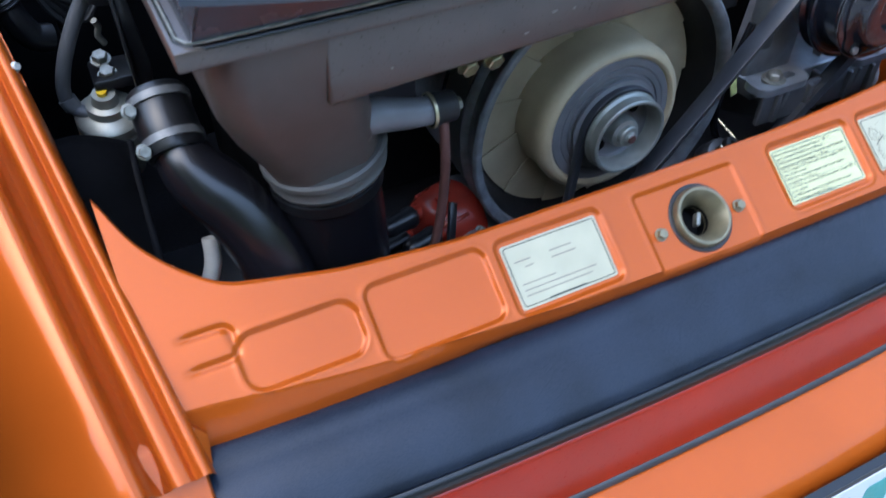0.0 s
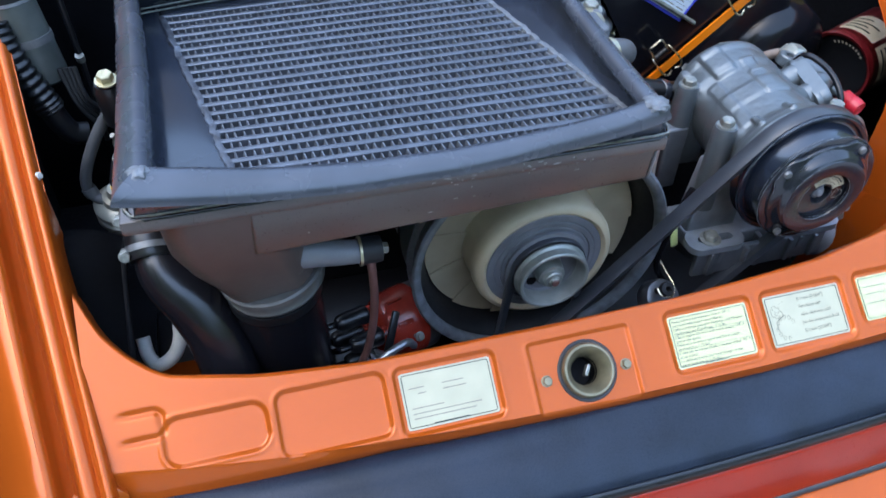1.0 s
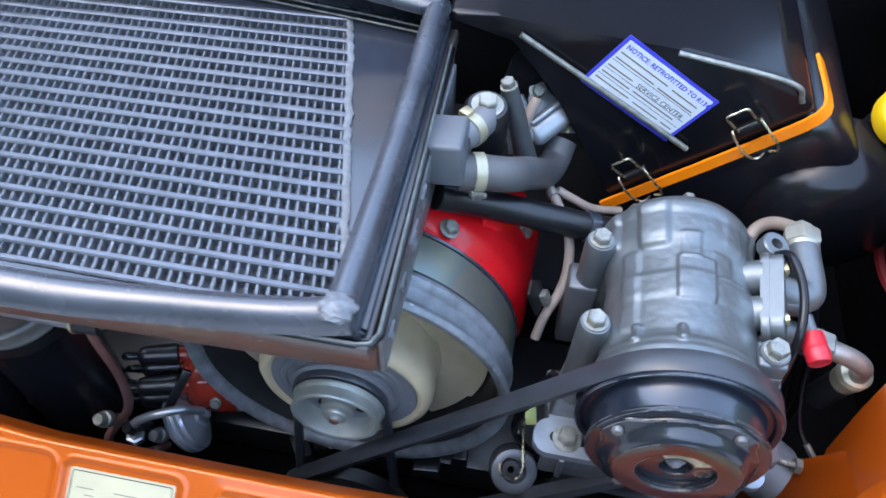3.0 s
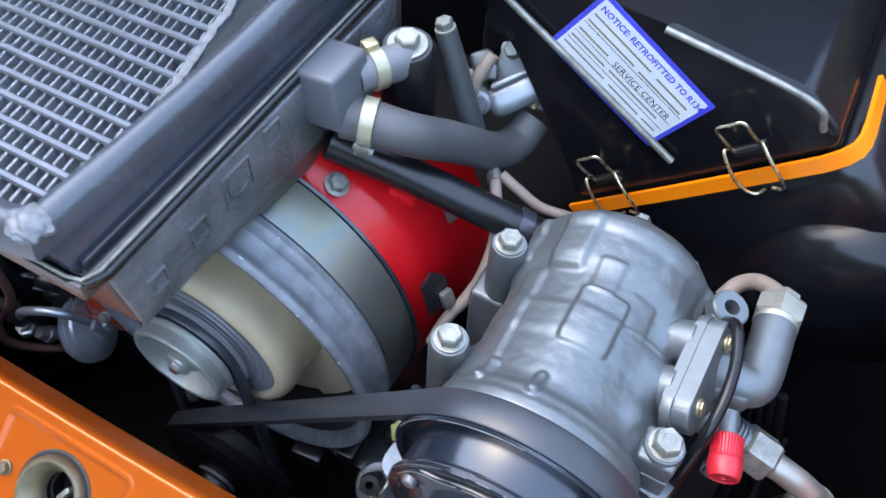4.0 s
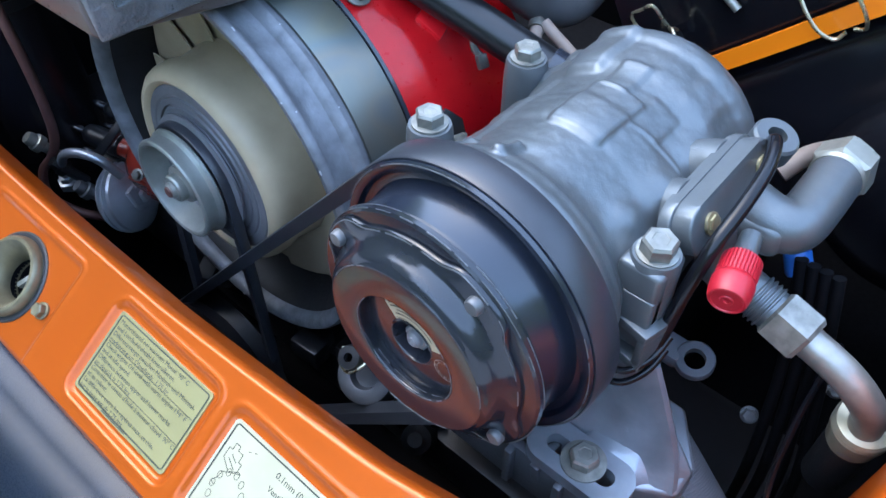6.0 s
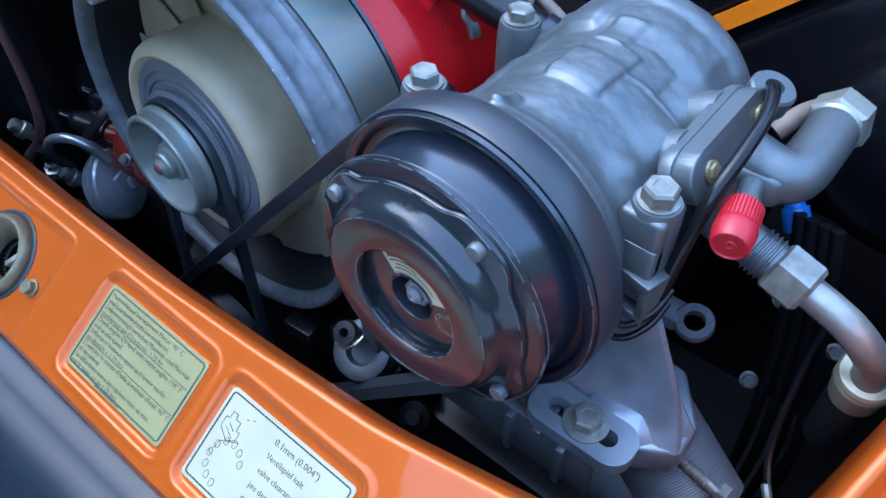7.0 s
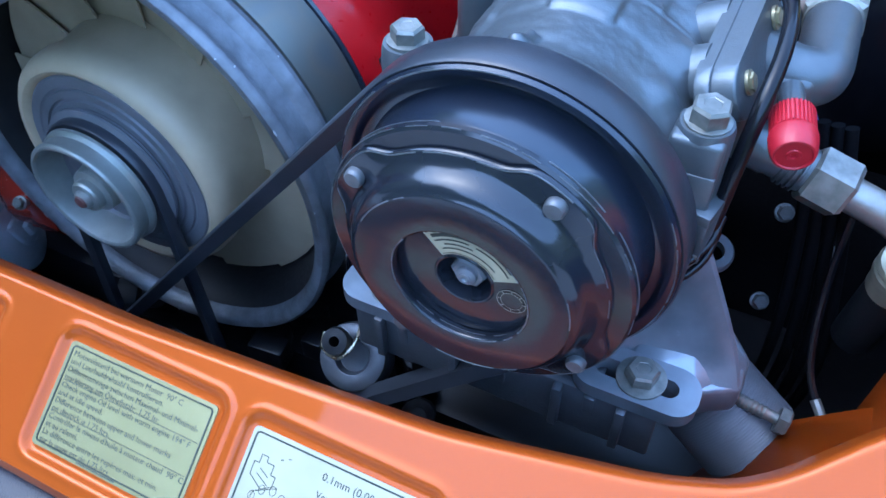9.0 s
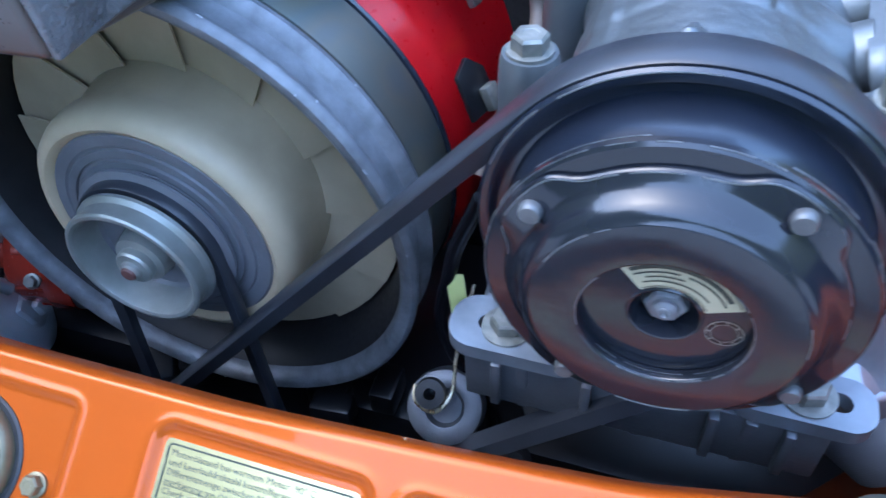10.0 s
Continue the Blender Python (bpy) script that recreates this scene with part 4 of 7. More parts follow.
lathe(bm, [(0, -0.012), (0.0120, -0.012), (0.0122, 0.010), (0.0112, 0.012), (0.0112, 0.034), (0, 0.034)], axis(O, LOW), 28)
tube(bm, [O - LOW * 0.006, O + Vector((-0.010, 0.0, 0.012)), Vector((0.3560, 0.2300, 0.8660))], 0.0118, 20, 6)
part("lower_elbow", bm, ALU, flange)
for k in range(4):
    bm = bmesh.new()
    lathe(bm, [(0.0108, 0), (0.0126, 0.0007), (0.0126, 0.0015), (0.0108, 0.0022)], axis(O + LOW * (0.017 + 0.0028 * k), LOW), 28)
    part("thread", bm, ALU, flange)
bm = bmesh.new()
lathe(bm, [(0, 0), (0.0134, 0), (0.0152, 0.0016), (0.0152, 0.0190), (0.0134, 0.0212), (0.0100, 0.0215), (0, 0.0215)], axis(O + LOW * 0.0295, LOW, 12), 6)
part("hex_nut", bm, ZINC, flange, "large grey hex nut", sharp=30)
P = O + LOW * 0.050
bm = bmesh.new()
tube(bm, [P, P + LOW * 0.012, P + LOW * 0.024 + Vector((0, 0, -0.001)), P + LOW * 0.034 + Vector((0.001, 0.001, -0.006)), Vector((0.4585, 0.2320, 0.7960)), Vector((0.4605, 0.2350, 0.7800)), Vector((0.4600, 0.2370, 0.7600))], 0.0088, 20)
part("pressure_pipe", bm, PIPE, flange, "dull aluminium pressure pipe")
bm = bmesh.new()
m = axis((0.4600, 0.2365, 0.7850), (-0.02, 0.25, -1)) @ Matrix.Scale(0.86, 4)
lathe(bm, [(0.0095, 0.0), (0.0130, 0.0005), (0.0165, 0.0015), (0.0180, 0.004), (0.0170, 0.006), (0.0165, 0.0075), (0.0178, 0.0095), (0.0178, 0.014), (0.0160, 0.016), (0.0160, 0.03), (0, 0.03)], m, 36)
part("crimp_ferrule", bm, CLAMP, flange, "yellowed steel crimped hose ferrule", sharp=28)
bm = bmesh.new()
lathe(bm, [(0.0150, 0.028), (0.0155, 0.030), (0.0150, 0.10), (0, 0.10)], m, 28)
part("pressure_hose", bm, HOSE, flange, "black rubber pressure hose")
# caps
bm = bmesh.new()
m = axis((0.3792, 0.2065, 0.8777), (0.22, -0.96, -0.12)) @ Matrix.Scale(0.79, 4)
prof = [(0.0, 0.0372), (0.0014, 0.0372), (0.0018, 0.0385), (0.0035, 0.0386), (0.0040, 0.0380), (0.0088, 0.0380), (0.0094, 0.0388), (0.0105, 0.0385), (0.0114, 0.0365), (0.0122, 0.0310), (0.0124, 0.0260), (0.0119, 0.0240),
        (0.0113, 0.0232), (0.0108, 0.0080), (0.0100, 0.0068), (0, 0.0066)]
lathe(bm, prof, m, 40)
cap = part("red_service_cap", bm, REDCAP, flange, "red ribbed plastic service cap")
bm = bmesh.new()
lathe(bm, [(0, 0.0075), (0.0075, 0.0075), (0.0070, 0.005), (0.0066, -0.012), (0, -0.012)], m, 24)
part("valve_neck", bm, ALU, flange)
rib = None
for k in range(34):
    mk = m @ Matrix.Rotation(2 * math.pi * k / 34, 4, "Z") @ Matrix.Translation((0.0111, 0, 0.0155))
    if rib is None:
        bm = bmesh.new()
        box(bm, mk, 0.0012, 0.0011, 0.0150, 0)
        rib = part("rib", bm, REDCAP, cap)
    else:
        bm = bmesh.new()
        box(bm, mk, 0.0012, 0.0011, 0.0150, 0)
        part("rib", bm, REDCAP, cap)
bm = bmesh.new()
lathe(bm, [(0, -0.012), (0.0075, -0.012), (0.0075, 0), (0.0105, 0), (0.0108, 0.016), (0.0095, 0.0185), (0, 0.0185)], axis((0.3870, 0.2860, 0.8210), (0.45, -0.30, -0.60)) @ Matrix.Scale(0.72, 4), 24)
part("blue_service_cap", bm, BLUECAP, flange, "blue plastic service cap")
for a in (-0.0225, 0.0225):
    p = FLG @ Vector((a, 0.0, 0.0135))
    bolt(flange, p, FLG.to_3x3() @ Vector((0, 0, 1)), 0.0043, 0.0015, GOLDZINC, 1.3, "flange_bolt")
wire = thing("clutch_wire", (0.36, 0.2, 0.82), "black wire loom clipped round the compressor", "wire")
bm = bmesh.new()
tube(bm, [(0.3560, 0.2680, 0.8880), (0.3610, 0.2580, 0.9010), (0.3673, 0.2375, 0.9010), (0.3695, 0.2140, 0.8960), (0.3685, 0.1930, 0.8840), (0.3668, 0.1810, 0.8620), (0.3655, 0.1755, 0.8400), (0.3640, 0.1720, 0.8280)], 0.0036, 14)
part("wire_sleeve", bm, GLOSSBLACK, wire)
for dx in (0, 0.010):
    bm = bmesh.new()
    tube(bm, [(0.368, 0.178, 0.832 - dx), (0.366, 0.166, 0.824 - dx), (0.358, 0.1565, 0.817 - dx), (0.346, 0.1545, 0.817 - dx), (0.334, 0.158, 0.820 - dx * 0.7)], 0.0019, 10)
    part("lead", bm, GLOSSBLACK, wire)

lead = thing("engine_lead", (0.18, 0.168, 0.60), "black engine lead with a pale yellow tag", "wire")
bm = bmesh.new()
tube(bm, [(0.192, 0.172, 0.800), (0.179, 0.169, 0.765), (0.175, 0.168, 0.745), (0.168, 0.168, 0.706), (0.174, 0.168, 0.675), (0.190, 0.168, 0.646), (0.198, 0.168, 0.615), (0.196, 0.175, 0.585)], 0.0042, 12)
part("sleeve", bm, GLOSSBLACK, lead)
bm = bmesh.new()
box(bm, axis((0.1800, 0.1640, 0.7340), (0.1, -0.95, 0.2)) @ Matrix.Rotation(radians(8), 4, "Z"), 0.010, 0.026, 0.0012, 0.0004)
part("tag", bm, TAG, lead, "pale yellow-green tag")
# ---- compressor bracket ----
brk = thing("compressor_bracket", (0.29, 0.17, 0.70), "cast aluminium compressor bracket with slotted foot", "bracket")


def slot_plate(x0, x1, y0, y1, sx0, sx1, sy, z0, z1):
    """Flat foot with a long slot cut through it."""
    bm = bmesh.new()
    outer = rrect(x0, y0, x1, y1, (y1 - y0) * 0.42, 8)
    r = 0.0055
    inner = rrect(sx0 - r, sy - r, sx1 + r, sy + r, r * 0.98, 8)
    lo_o, hi_o = [bm.verts.new((x, y, z0)) for x, y in outer], [bm.verts.new((x, y, z1)) for x, y in outer]
    lo_i, hi_i = [bm.verts.new((x, y, z0)) for x, y in inner], [bm.verts.new((x, y, z1)) for x, y in inner]
    n = len(outer)
    for i in range(n):
        j = (i + 1) % n
        bm.faces.new((hi_o[i], hi_o[j], hi_i[j], hi_i[i]))
        bm.faces.new((lo_o[j], lo_o[i], lo_i[i], lo_i[j]))
        bm.faces.new((lo_o[i], lo_o[j], hi_o[j], hi_o[i]))
        bm.faces.new((hi_i[i], hi_i[j], lo_i[j], lo_i[i]))
    return bm


part("slotted_foot", slot_plate(0.322, 0.386, 0.128, 0.158, 0.338, 0.370, 0.143, 0.7340, 0.7430), ALUMATT, brk)
part("slotted_foot", slot_plate(0.184, 0.256, 0.126, 0.160, 0.204, 0.238, 0.143, 0.7340, 0.7430), ALUMATT, brk)
bm = bmesh.new()
prism(bm, [(0.196, 0.150), (0.383, 0.150), (0.404, 0.163), (0.404, 0.184), (0.380, 0.215), (0.19, 0.215)], 0.716, 0.7375, None, 0.003, 3)
part("base_plate", bm, ALUMATT, brk)
# tapered web: broad foot, narrowing to its apex
bm = bmesh.new()
rows = []
for i in range(13):
    f = i / 12
    x1 = 0.4030 + (0.3690 - 0.4030) * f
    x0 = 0.300 + 0.034 * f + 0.012 * math.sin(math.pi * f)
    y0 = 0.1690 + 0.010 * (1 - f) ** 6 * -1 + 0.002 * f
    z = 0.7360 + 0.0730 * f
    th = 0.012 - 0.003 * f
    rows.append([bm.verts.new(p) for p in ((x0, y0, z), (0.6 * x0 + 0.4 * x1, y0 - 0.0015, z), (x1 - 0.010, y0 - 0.001, z), (x1 - 0.001, y0 + 0.003, z), (x1, y0 + 0.006, z), (x1 - 0.003, y0 + th, z), (x0, y0 + th, z))])
for p, q in zip(rows, rows[1:]):
    for j in range(7):
        bm.faces.new((p[j], p[(j + 1) % 7], q[(j + 1) % 7], q[j]))
bm.faces.new(rows[0][::-1])
bm.faces.new(rows[-1])
part("side_web", bm, ALUMATT, brk, "tapered cast web")
bm = bmesh.new()
prism(bm, [(0.195, 0.735), (0.262, 0.735), (0.262, 0.80), (0.232, 0.83), (0.205, 0.83)], 0.166, 0.196, Matrix(((1, 0, 0, 0), (0, 0, 1, 0), (0, 1, 0, 0), (0, 0, 0, 1))), 0.004, 3)
part("side_web", bm, ALUMATT, brk)
# ribs, flange and gussets take the dark alloy to carry the shade below
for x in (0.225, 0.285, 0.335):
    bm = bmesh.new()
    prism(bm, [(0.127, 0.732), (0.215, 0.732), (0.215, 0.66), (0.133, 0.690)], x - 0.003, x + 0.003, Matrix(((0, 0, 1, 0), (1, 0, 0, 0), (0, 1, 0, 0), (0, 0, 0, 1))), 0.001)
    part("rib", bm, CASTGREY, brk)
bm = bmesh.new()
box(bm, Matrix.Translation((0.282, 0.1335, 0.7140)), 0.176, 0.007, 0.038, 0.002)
part("front_flange", bm, CASTGREY, brk, "cast front flange, darkened in colour for the shade below")
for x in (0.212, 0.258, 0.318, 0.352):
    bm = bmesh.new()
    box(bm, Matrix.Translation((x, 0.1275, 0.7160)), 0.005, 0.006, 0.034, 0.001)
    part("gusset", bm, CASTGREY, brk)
for p in ((0.2135, 0.1425, 0.7430), (0.3560, 0.1430, 0.7430)):
    bolt(brk, p, (0, 0, 1), 0.0086, 0.0075, ZINC, 1.5, spin=15)
bm = bmesh.new()
m = axis((0.386, 0.1805, 0.7095), (0.99, -0.10, -0.09))
prof = [(0, 0), (0.0038, 0)]
for k in range(14):
    prof += [(0.0038, 0.001 + 0.0026 * k), (0.0033, 0.0023 + 0.0026 * k)]
lathe(bm, prof + [(0.0034, 0.042), (0, 0.042)], m, 16)
hexhead(bm, m @ Matrix.Translation((0, 0, 0.042)), 0.0078, 0.0062)
adj = part("adjusting_bolt", bm, ZINC, brk, "long threaded adjusting bolt", sharp=30)
bm = bmesh.new()
hexhead(bm, m @ Matrix.Translation((0, 0, 0.008)) @ Matrix.Rotation(0.3, 4, "Z"), 0.0088, 0.0070)
lathe(bm, [(0.0035, 0.0045), (0.0092, 0.0045), (0.0092, 0.0072), (0.0035, 0.0072)], m, 24)
part("lock_nut", bm, ZINC, adj, sharp=30)
bm = bmesh.new()
for p in ((0.345, 0.150, 0.7365), (0.404, 0.162, 0.7300), (0.404, 0.185, 0.7300), (0.340, 0.195, 0.7365), (0.350, 0.1655, 0.7460), (0.377, 0.1640, 0.7475), (0.4035, 0.1800, 0.7385), (0.350, 0.19, 0.7470), (0.385, 0.19, 0.7475), (0.383, 0.151, 0.7370)):
    bm.verts.new(p)
bmesh.ops.convex_hull(bm, input=bm.verts[:])
bmesh.ops.bevel(bm, geom=bm.edges[:], offset=0.0012, segments=2, affect="EDGES", profile=0.5)
part("foot_block", bm, ALUMATT, brk, "faceted cast foot of the web", sharp=25)
bm = bmesh.new()
lathe(bm, [(0.0065, -0.0035), (0.0112, -0.0035), (0.0122, -0.002), (0.0122, 0.002), (0.0112, 0.0035), (0.0065, 0.0035), (0.0065, -0.0035)], axis((0.3680, 0.2420, 0.7460), (0.05, -0.35, 0.93)), 28)
box(bm, Matrix.Translation((0.344, 0.242, 0.744)), 0.034, 0.020, 0.010, 0.003)
part("lug", bm, CONNECTOR, brk)
# ribbed boot below the bracket
boot = thing("ribbed_hose", (0.42, 0.19, 0.62), "grey ribbed hose below the compressor bracket", "hose")
bm = bmesh.new()
prof = []
for k in range(40):
    prof += [(0.0424, 0.0023 * k), (0.0438, 0.0023 * k + 0.0009), (0.0438, 0.0023 * k + 0.0013), (0.0424, 0.0023 * k + 0.0021)]
lathe(bm, prof, axis((0.368, 0.198, 0.699), (0.80, -0.20, -0.50)) @ Matrix.Scale(0.70, 4), 48)
part("bellows", bm, HUBGREY, boot, sharp=80)
bm = bmesh.new()
lathe(bm, [(0.0425, -0.006), (0.0450, -0.006), (0.0450, 0.001), (0.0425, 0.001)], axis((0.368, 0.198, 0.699), (0.80, -0.20, -0.50)) @ Matrix.Scale(0.70, 4), 48)
part("end_band", bm, RIVET, boot, "dull steel end band")


# ---- intercooler ----
cooler = thing("intercooler", (-0.16, 0.22, 0.90), "black intercooler with finned core and rubber edge seal", "intercooler")
FOOTZ = 0.970
FOOT = [(-0.385, 0.064), (0.060, 0.066), (0.056, 0.412), (-0.382, 0.400)]
CREST = [(-0.3715, 0.0465, 1.0280), (0.0480, 0.0635, 1.0100), (0.0500, 0.3780, 1.0160), (-0.3800, 0.3660, 1.0320)]


def seal_side(k, lips, bulge, sag, name="edge_seal"):
    """One mitred length of rubber edge seal: a thin wall with a rolled top whose lip hangs outward."""
    a, b = Vector((*FOOT[k], FOOTZ)), Vector((*FOOT[(k + 1) % 4], FOOTZ))
    p, q = Vector(CREST[k]), Vector(CREST[(k + 1) % 4])
    d = (b - a).normalized()
    inward = Vector((-d.y, d.x, 0))
    bm = bmesh.new()
    n = 40
    rows = []
    for i in range(n + 1):
        t = i / n
        lip = lips[0] + (lips[1] - lips[0]) * t + 0.0006 * fbm(t * 6, k * 3)
        sec = [(-lip - 0.0010, -0.0140, 1), (-lip - 0.0004, -0.0100, 1), (-0.75 * lip, -0.0058, 1), (-0.4 * lip, -0.0024, 1), (0.0010, -0.0004, 1), (0.0050, 0, 1), (0.0092, -0.0018, 1), (0.0120, -0.0050, 1), (0.0130, -0.0095, 1),
               (0.0118, -0.0120, 1), (0.0102, -0.0095, 1), (0.0070, -0.0058, 1), (0.0050, -0.0120, 1), (0.0066, 0, 0.35), (0.0085, 0, 0), (0.0030, 0, 0), (0.0015, 0, 0.35), (0.0015, -0.0120, 1), (-0.0010, -0.0065, 1), (-0.5 * lip, -0.0082, 1), (-lip + 0.0012, -0.0150, 1)]
        side = bulge * math.sin(math.pi * t) + 0.0010 * fbm(t * 5, k * 7)
        droop = sag * math.sin(math.pi * t) ** 0.8 - 0.0010 * fbm(t * 7, k * 5)
        row = []
        for u, v, w in sec:
            c = a.lerp(b, t).lerp(p.lerp(q, t), w) + inward * (u + side * w) + d * u * (1 - 2 * t)
            row.append(bm.verts.new((c.x, c.y, c.z + v - droop * w)))
        rows.append(row)
    m = len(rows[0])
    for r0, r1 in zip(rows, rows[1:]):
        for j in range(m):
            bm.faces.new((r0[j], r0[(j + 1) % m], r1[(j + 1) % m], r1[j]))
    bm.faces.new(rows[0][::-1])
    bm.faces.new(rows[-1])
    return part(name, bm, SEAL, cooler, sharp=60)


for k, lips, bulge, sag in ((0, (0.015, 0.006), -0.002, 0.021), (1, (0.006, 0.006), -0.001, 0.004), (2, (0.006, 0.010), -0.020, -0.002), (3, (0.010, 0.014), 0.003, 0.002)):
    seal_side(k, lips, bulge, sag)
for k in range(4):
    bm = bmesh.new()
    x, y, z = CREST[k]
    bmesh.ops.create_icosphere(bm, subdivisions=4, radius=1.0)
    big = (0.9, 1.3, 0.5, 0.6)[k]
    for v in bm.verts:
        f = 1 + 0.25 * fbm(v.co.x * 2.2 + k * 9, v.co.y * 2.2, v.co.z * 2.2) + 0.07 * fbm(v.co.x * 7 + k * 9, v.co.y * 7, v.co.z * 7)
        v.co = Vector((x + (0.004 if k in (0, 3) else -0.004) + v.co.x * 0.009 * f * big, y + (0.004 if k < 2 else -0.004) + v.co.y * 0.008 * f * big, z - 0.0042 + v.co.z * 0.0055 * f))
    part("sealant_patch", bm, SEALANT, cooler, "crusty pale sealant at the corner")

CORE = [(-0.3035, 0.081), (0.0425, 0.080), (-0.031, 0.382), (-0.352, 0.366)]
COREZ = 0.980


def core_at(s, t, z=COREZ):
    a, b, c, d = (Vector(p) for p in CORE)
    p = (a * (1 - s) + b * s) * (1 - t) + (d * (1 - s) + c * s) * t
    return Vector((p.x, p.y, z))


ROWS_N = 20
for r in range(ROWS_N + 1):
    t = r / ROWS_N
    bm = bmesh.new()
    sweep(bm, [core_at(s / 12, t, COREZ + 0.0006 * fbm(s * 0.7, r)) for s in range(13)], [(-0.0026, -0.008), (0.0026, -0.008), (0.0026, -0.0002), (0.0014, 0.0009), (-0.0014, 0.0009), (-0.0026, -0.0002)])
    part("cooling_tube", bm, COREBLACK, cooler)
FINS = 47
for r in range(ROWS_N):
    # one corrugated strip folded up and down along its row: narrow crests between dark pockets
    bm = bmesh.new()
    rows = []
    for k in range(FINS):
        c = 0.09 * fbm(k * 1.7, r * 2.3)
        hi = 0.0007 * fbm(k * 2.1, r * 1.3)
        lean = 0.10 * fbm(k * 0.9, r * 3.1)
        for o, z, l in ((0.00, -0.0090, 0), (0.09, -0.0022, 1), (0.17, -0.0009, 1), (0.29, -0.0009, 1), (0.37, -0.0022, 1), (0.48, -0.0090, 0), (0.74, -0.0072, 0)):
            row = []
            for w in (0.17, 0.83):
                s = max(0.001, min(0.999, (k + o + c + lean * l + (w - 0.5) * 0.12) / FINS))
                row.append(bm.verts.new(core_at(s, (r + w) / ROWS_N, COREZ + z + hi * l)))
            rows.append(row)
    for a, b in zip(rows, rows[1:]):
        bm.faces.new((a[0], b[0], b[1], a[1]))
    part("fin_strip", bm, COREFIN, cooler, sharp=20)
# near-black sheet below the fins, coloured for the shade in their pockets
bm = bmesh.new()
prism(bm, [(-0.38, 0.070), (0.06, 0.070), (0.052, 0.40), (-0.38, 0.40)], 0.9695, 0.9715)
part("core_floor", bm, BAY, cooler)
# flat end tanks beside the core
for name, poly in (("left_tank", [(-0.378, 0.072), (-0.3045, 0.0795), (-0.353, 0.366), (-0.360, 0.395), (-0.386, 0.395)]),
                   ("right_tank", [(0.0435, 0.0785), (0.060, 0.072), (0.056, 0.40), (-0.030, 0.383)]),
                   ("front_strip", [(-0.378, 0.070), (0.060, 0.070), (0.0425, 0.0770), (-0.3035, 0.0780)]),
                   ("rear_strip", [(-0.352, 0.3695), (-0.031, 0.3855), (0.0, 0.41), (-0.36, 0.40)])):
    bm = bmesh.new()
    prism(bm, poly, 0.9718, 0.9795, None, 0.001)
    part(name, bm, RUBBER, cooler)
for side, (s0, nm) in enumerate(((0.0, "core_edge"), (1.0, "core_edge"))):
    bm = bmesh.new()
    sweep(bm, [core_at(s0 + 0.009 * fbm(i * 2.3, side), i / 63, COREZ + 0.0002 + 0.0022 * fbm(i * 1.7, side)) for i in range(64)], [(-0.0034, -0.006), (0.0034, -0.006), (0.0028, 0.0006), (0.0, 0.0014), (-0.0028, 0.0006)])
    part(nm, bm, (COREBLACK, CRIMP)[side], cooler, "crimped ragged core edge")
# bead and bright line along the foot of the seal
foot = [(-0.388, 0.372), (-0.3885, 0.075), (-0.384, 0.0665), (-0.375, 0.0645), (0.054, 0.0645), (0.0625, 0.0665), (0.0665, 0.075), (0.060, 0.372)]
bm = bmesh.new()
sweep(bm, [(x, y + 0.002, 0.9690) for x, y in foot], circle(0.0034, 12))
part("foot_bead", bm, GLOSSHOSE, cooler, "shiny black bead under the seal")
bm = bmesh.new()
sweep(bm, [(x, y, 0.9745) for x, y in foot], circle(0.0011, 8))
part("bright_line", bm, ZINC, cooler, "thin bright metal line along the seal")
for dy, dz in ((0, 0), (0.0045, 0.0022)):
    bm = bmesh.new()
    tube(bm, [(-0.372 + 0.412 * i / 8, 0.3740 + 0.0200 * math.sin(math.pi * (i / 8) ** 0.9) - dy * 1.2 + 0.001 * fbm(i * 0.8, dz * 900), 0.9865 - dz + 0.001 * fbm(i * 0.9, 3)) for i in range(9)], 0.0008, 8, 5)
    part("rear_wire", bm, ZINC, cooler, "thin bright wire along the rear seal")
# bare metal chips on the box's front edges
random.seed(11)
bm = bmesh.new()
for k in range(190):
    x = random.uniform(-0.255, 0.055)
    if fbm(x * 13, 2.0) < 0.02:
        continue
    lip = k % 3 == 0
    z = random.uniform(0.9600, 0.9680) if lip else 0.9565 - abs(random.gauss(0, 0.0020)) if k % 3 == 1 else random.uniform(0.913, 0.955) if k % 12 == 2 else 0.9560
    L = random.choice((0.0005, 0.0008, 0.0012, 0.0026))
    b2 = bmesh.new()
    ring = [b2.verts.new((x + L * math.cos(a) * (1 + 0.4 * fbm(k, a)), 0.0, z + 0.0005 * math.sin(a) * (1 + 0.8 * fbm(k * 3, a)))) for a in (math.pi / 4 * i for i in range(8))]
    b2.faces.new(ring)
    for v in b2.verts:
        v.co.y = 0.0624 if lip else 0.0742 + (0.9665 - v.co.z) * 0.119 - 0.0006
    merge(bm, b2)
tagged(part("chipped_paint", bm, CHIP, cooler), "bare metal paint chips along the box edge", kind="stuff")
# box below the seal
bm = bmesh.new()
box(bm, Matrix.Translation((-0.1655, 0.2315, 0.9645)), 0.456, 0.337, 0.014, 0.0025)
part("top_flange", bm, BOXPAINT, cooler, "scratched black flange")
bm = bmesh.new()
prism(bm, [(0.075, 0.9665), (0.375, 0.9665), (0.375, 0.89), (0.30, 0.875), (0.0815, 0.911)], -0.300, 0.0635, Matrix(((0, 0, 1, 0), (1, 0, 0, 0), (0, 1, 0, 0), (0, 0, 0, 1))), 0.004, 3)
for v in bm.verts:
    if v.co.z < 0.95:
        v.co.z -= 0.014 * max(0, (0.0635 - v.co.x) / 0.36) ** 0.8
part("tank_box", bm, BOXPAINT, cooler, "worn black intercooler box")
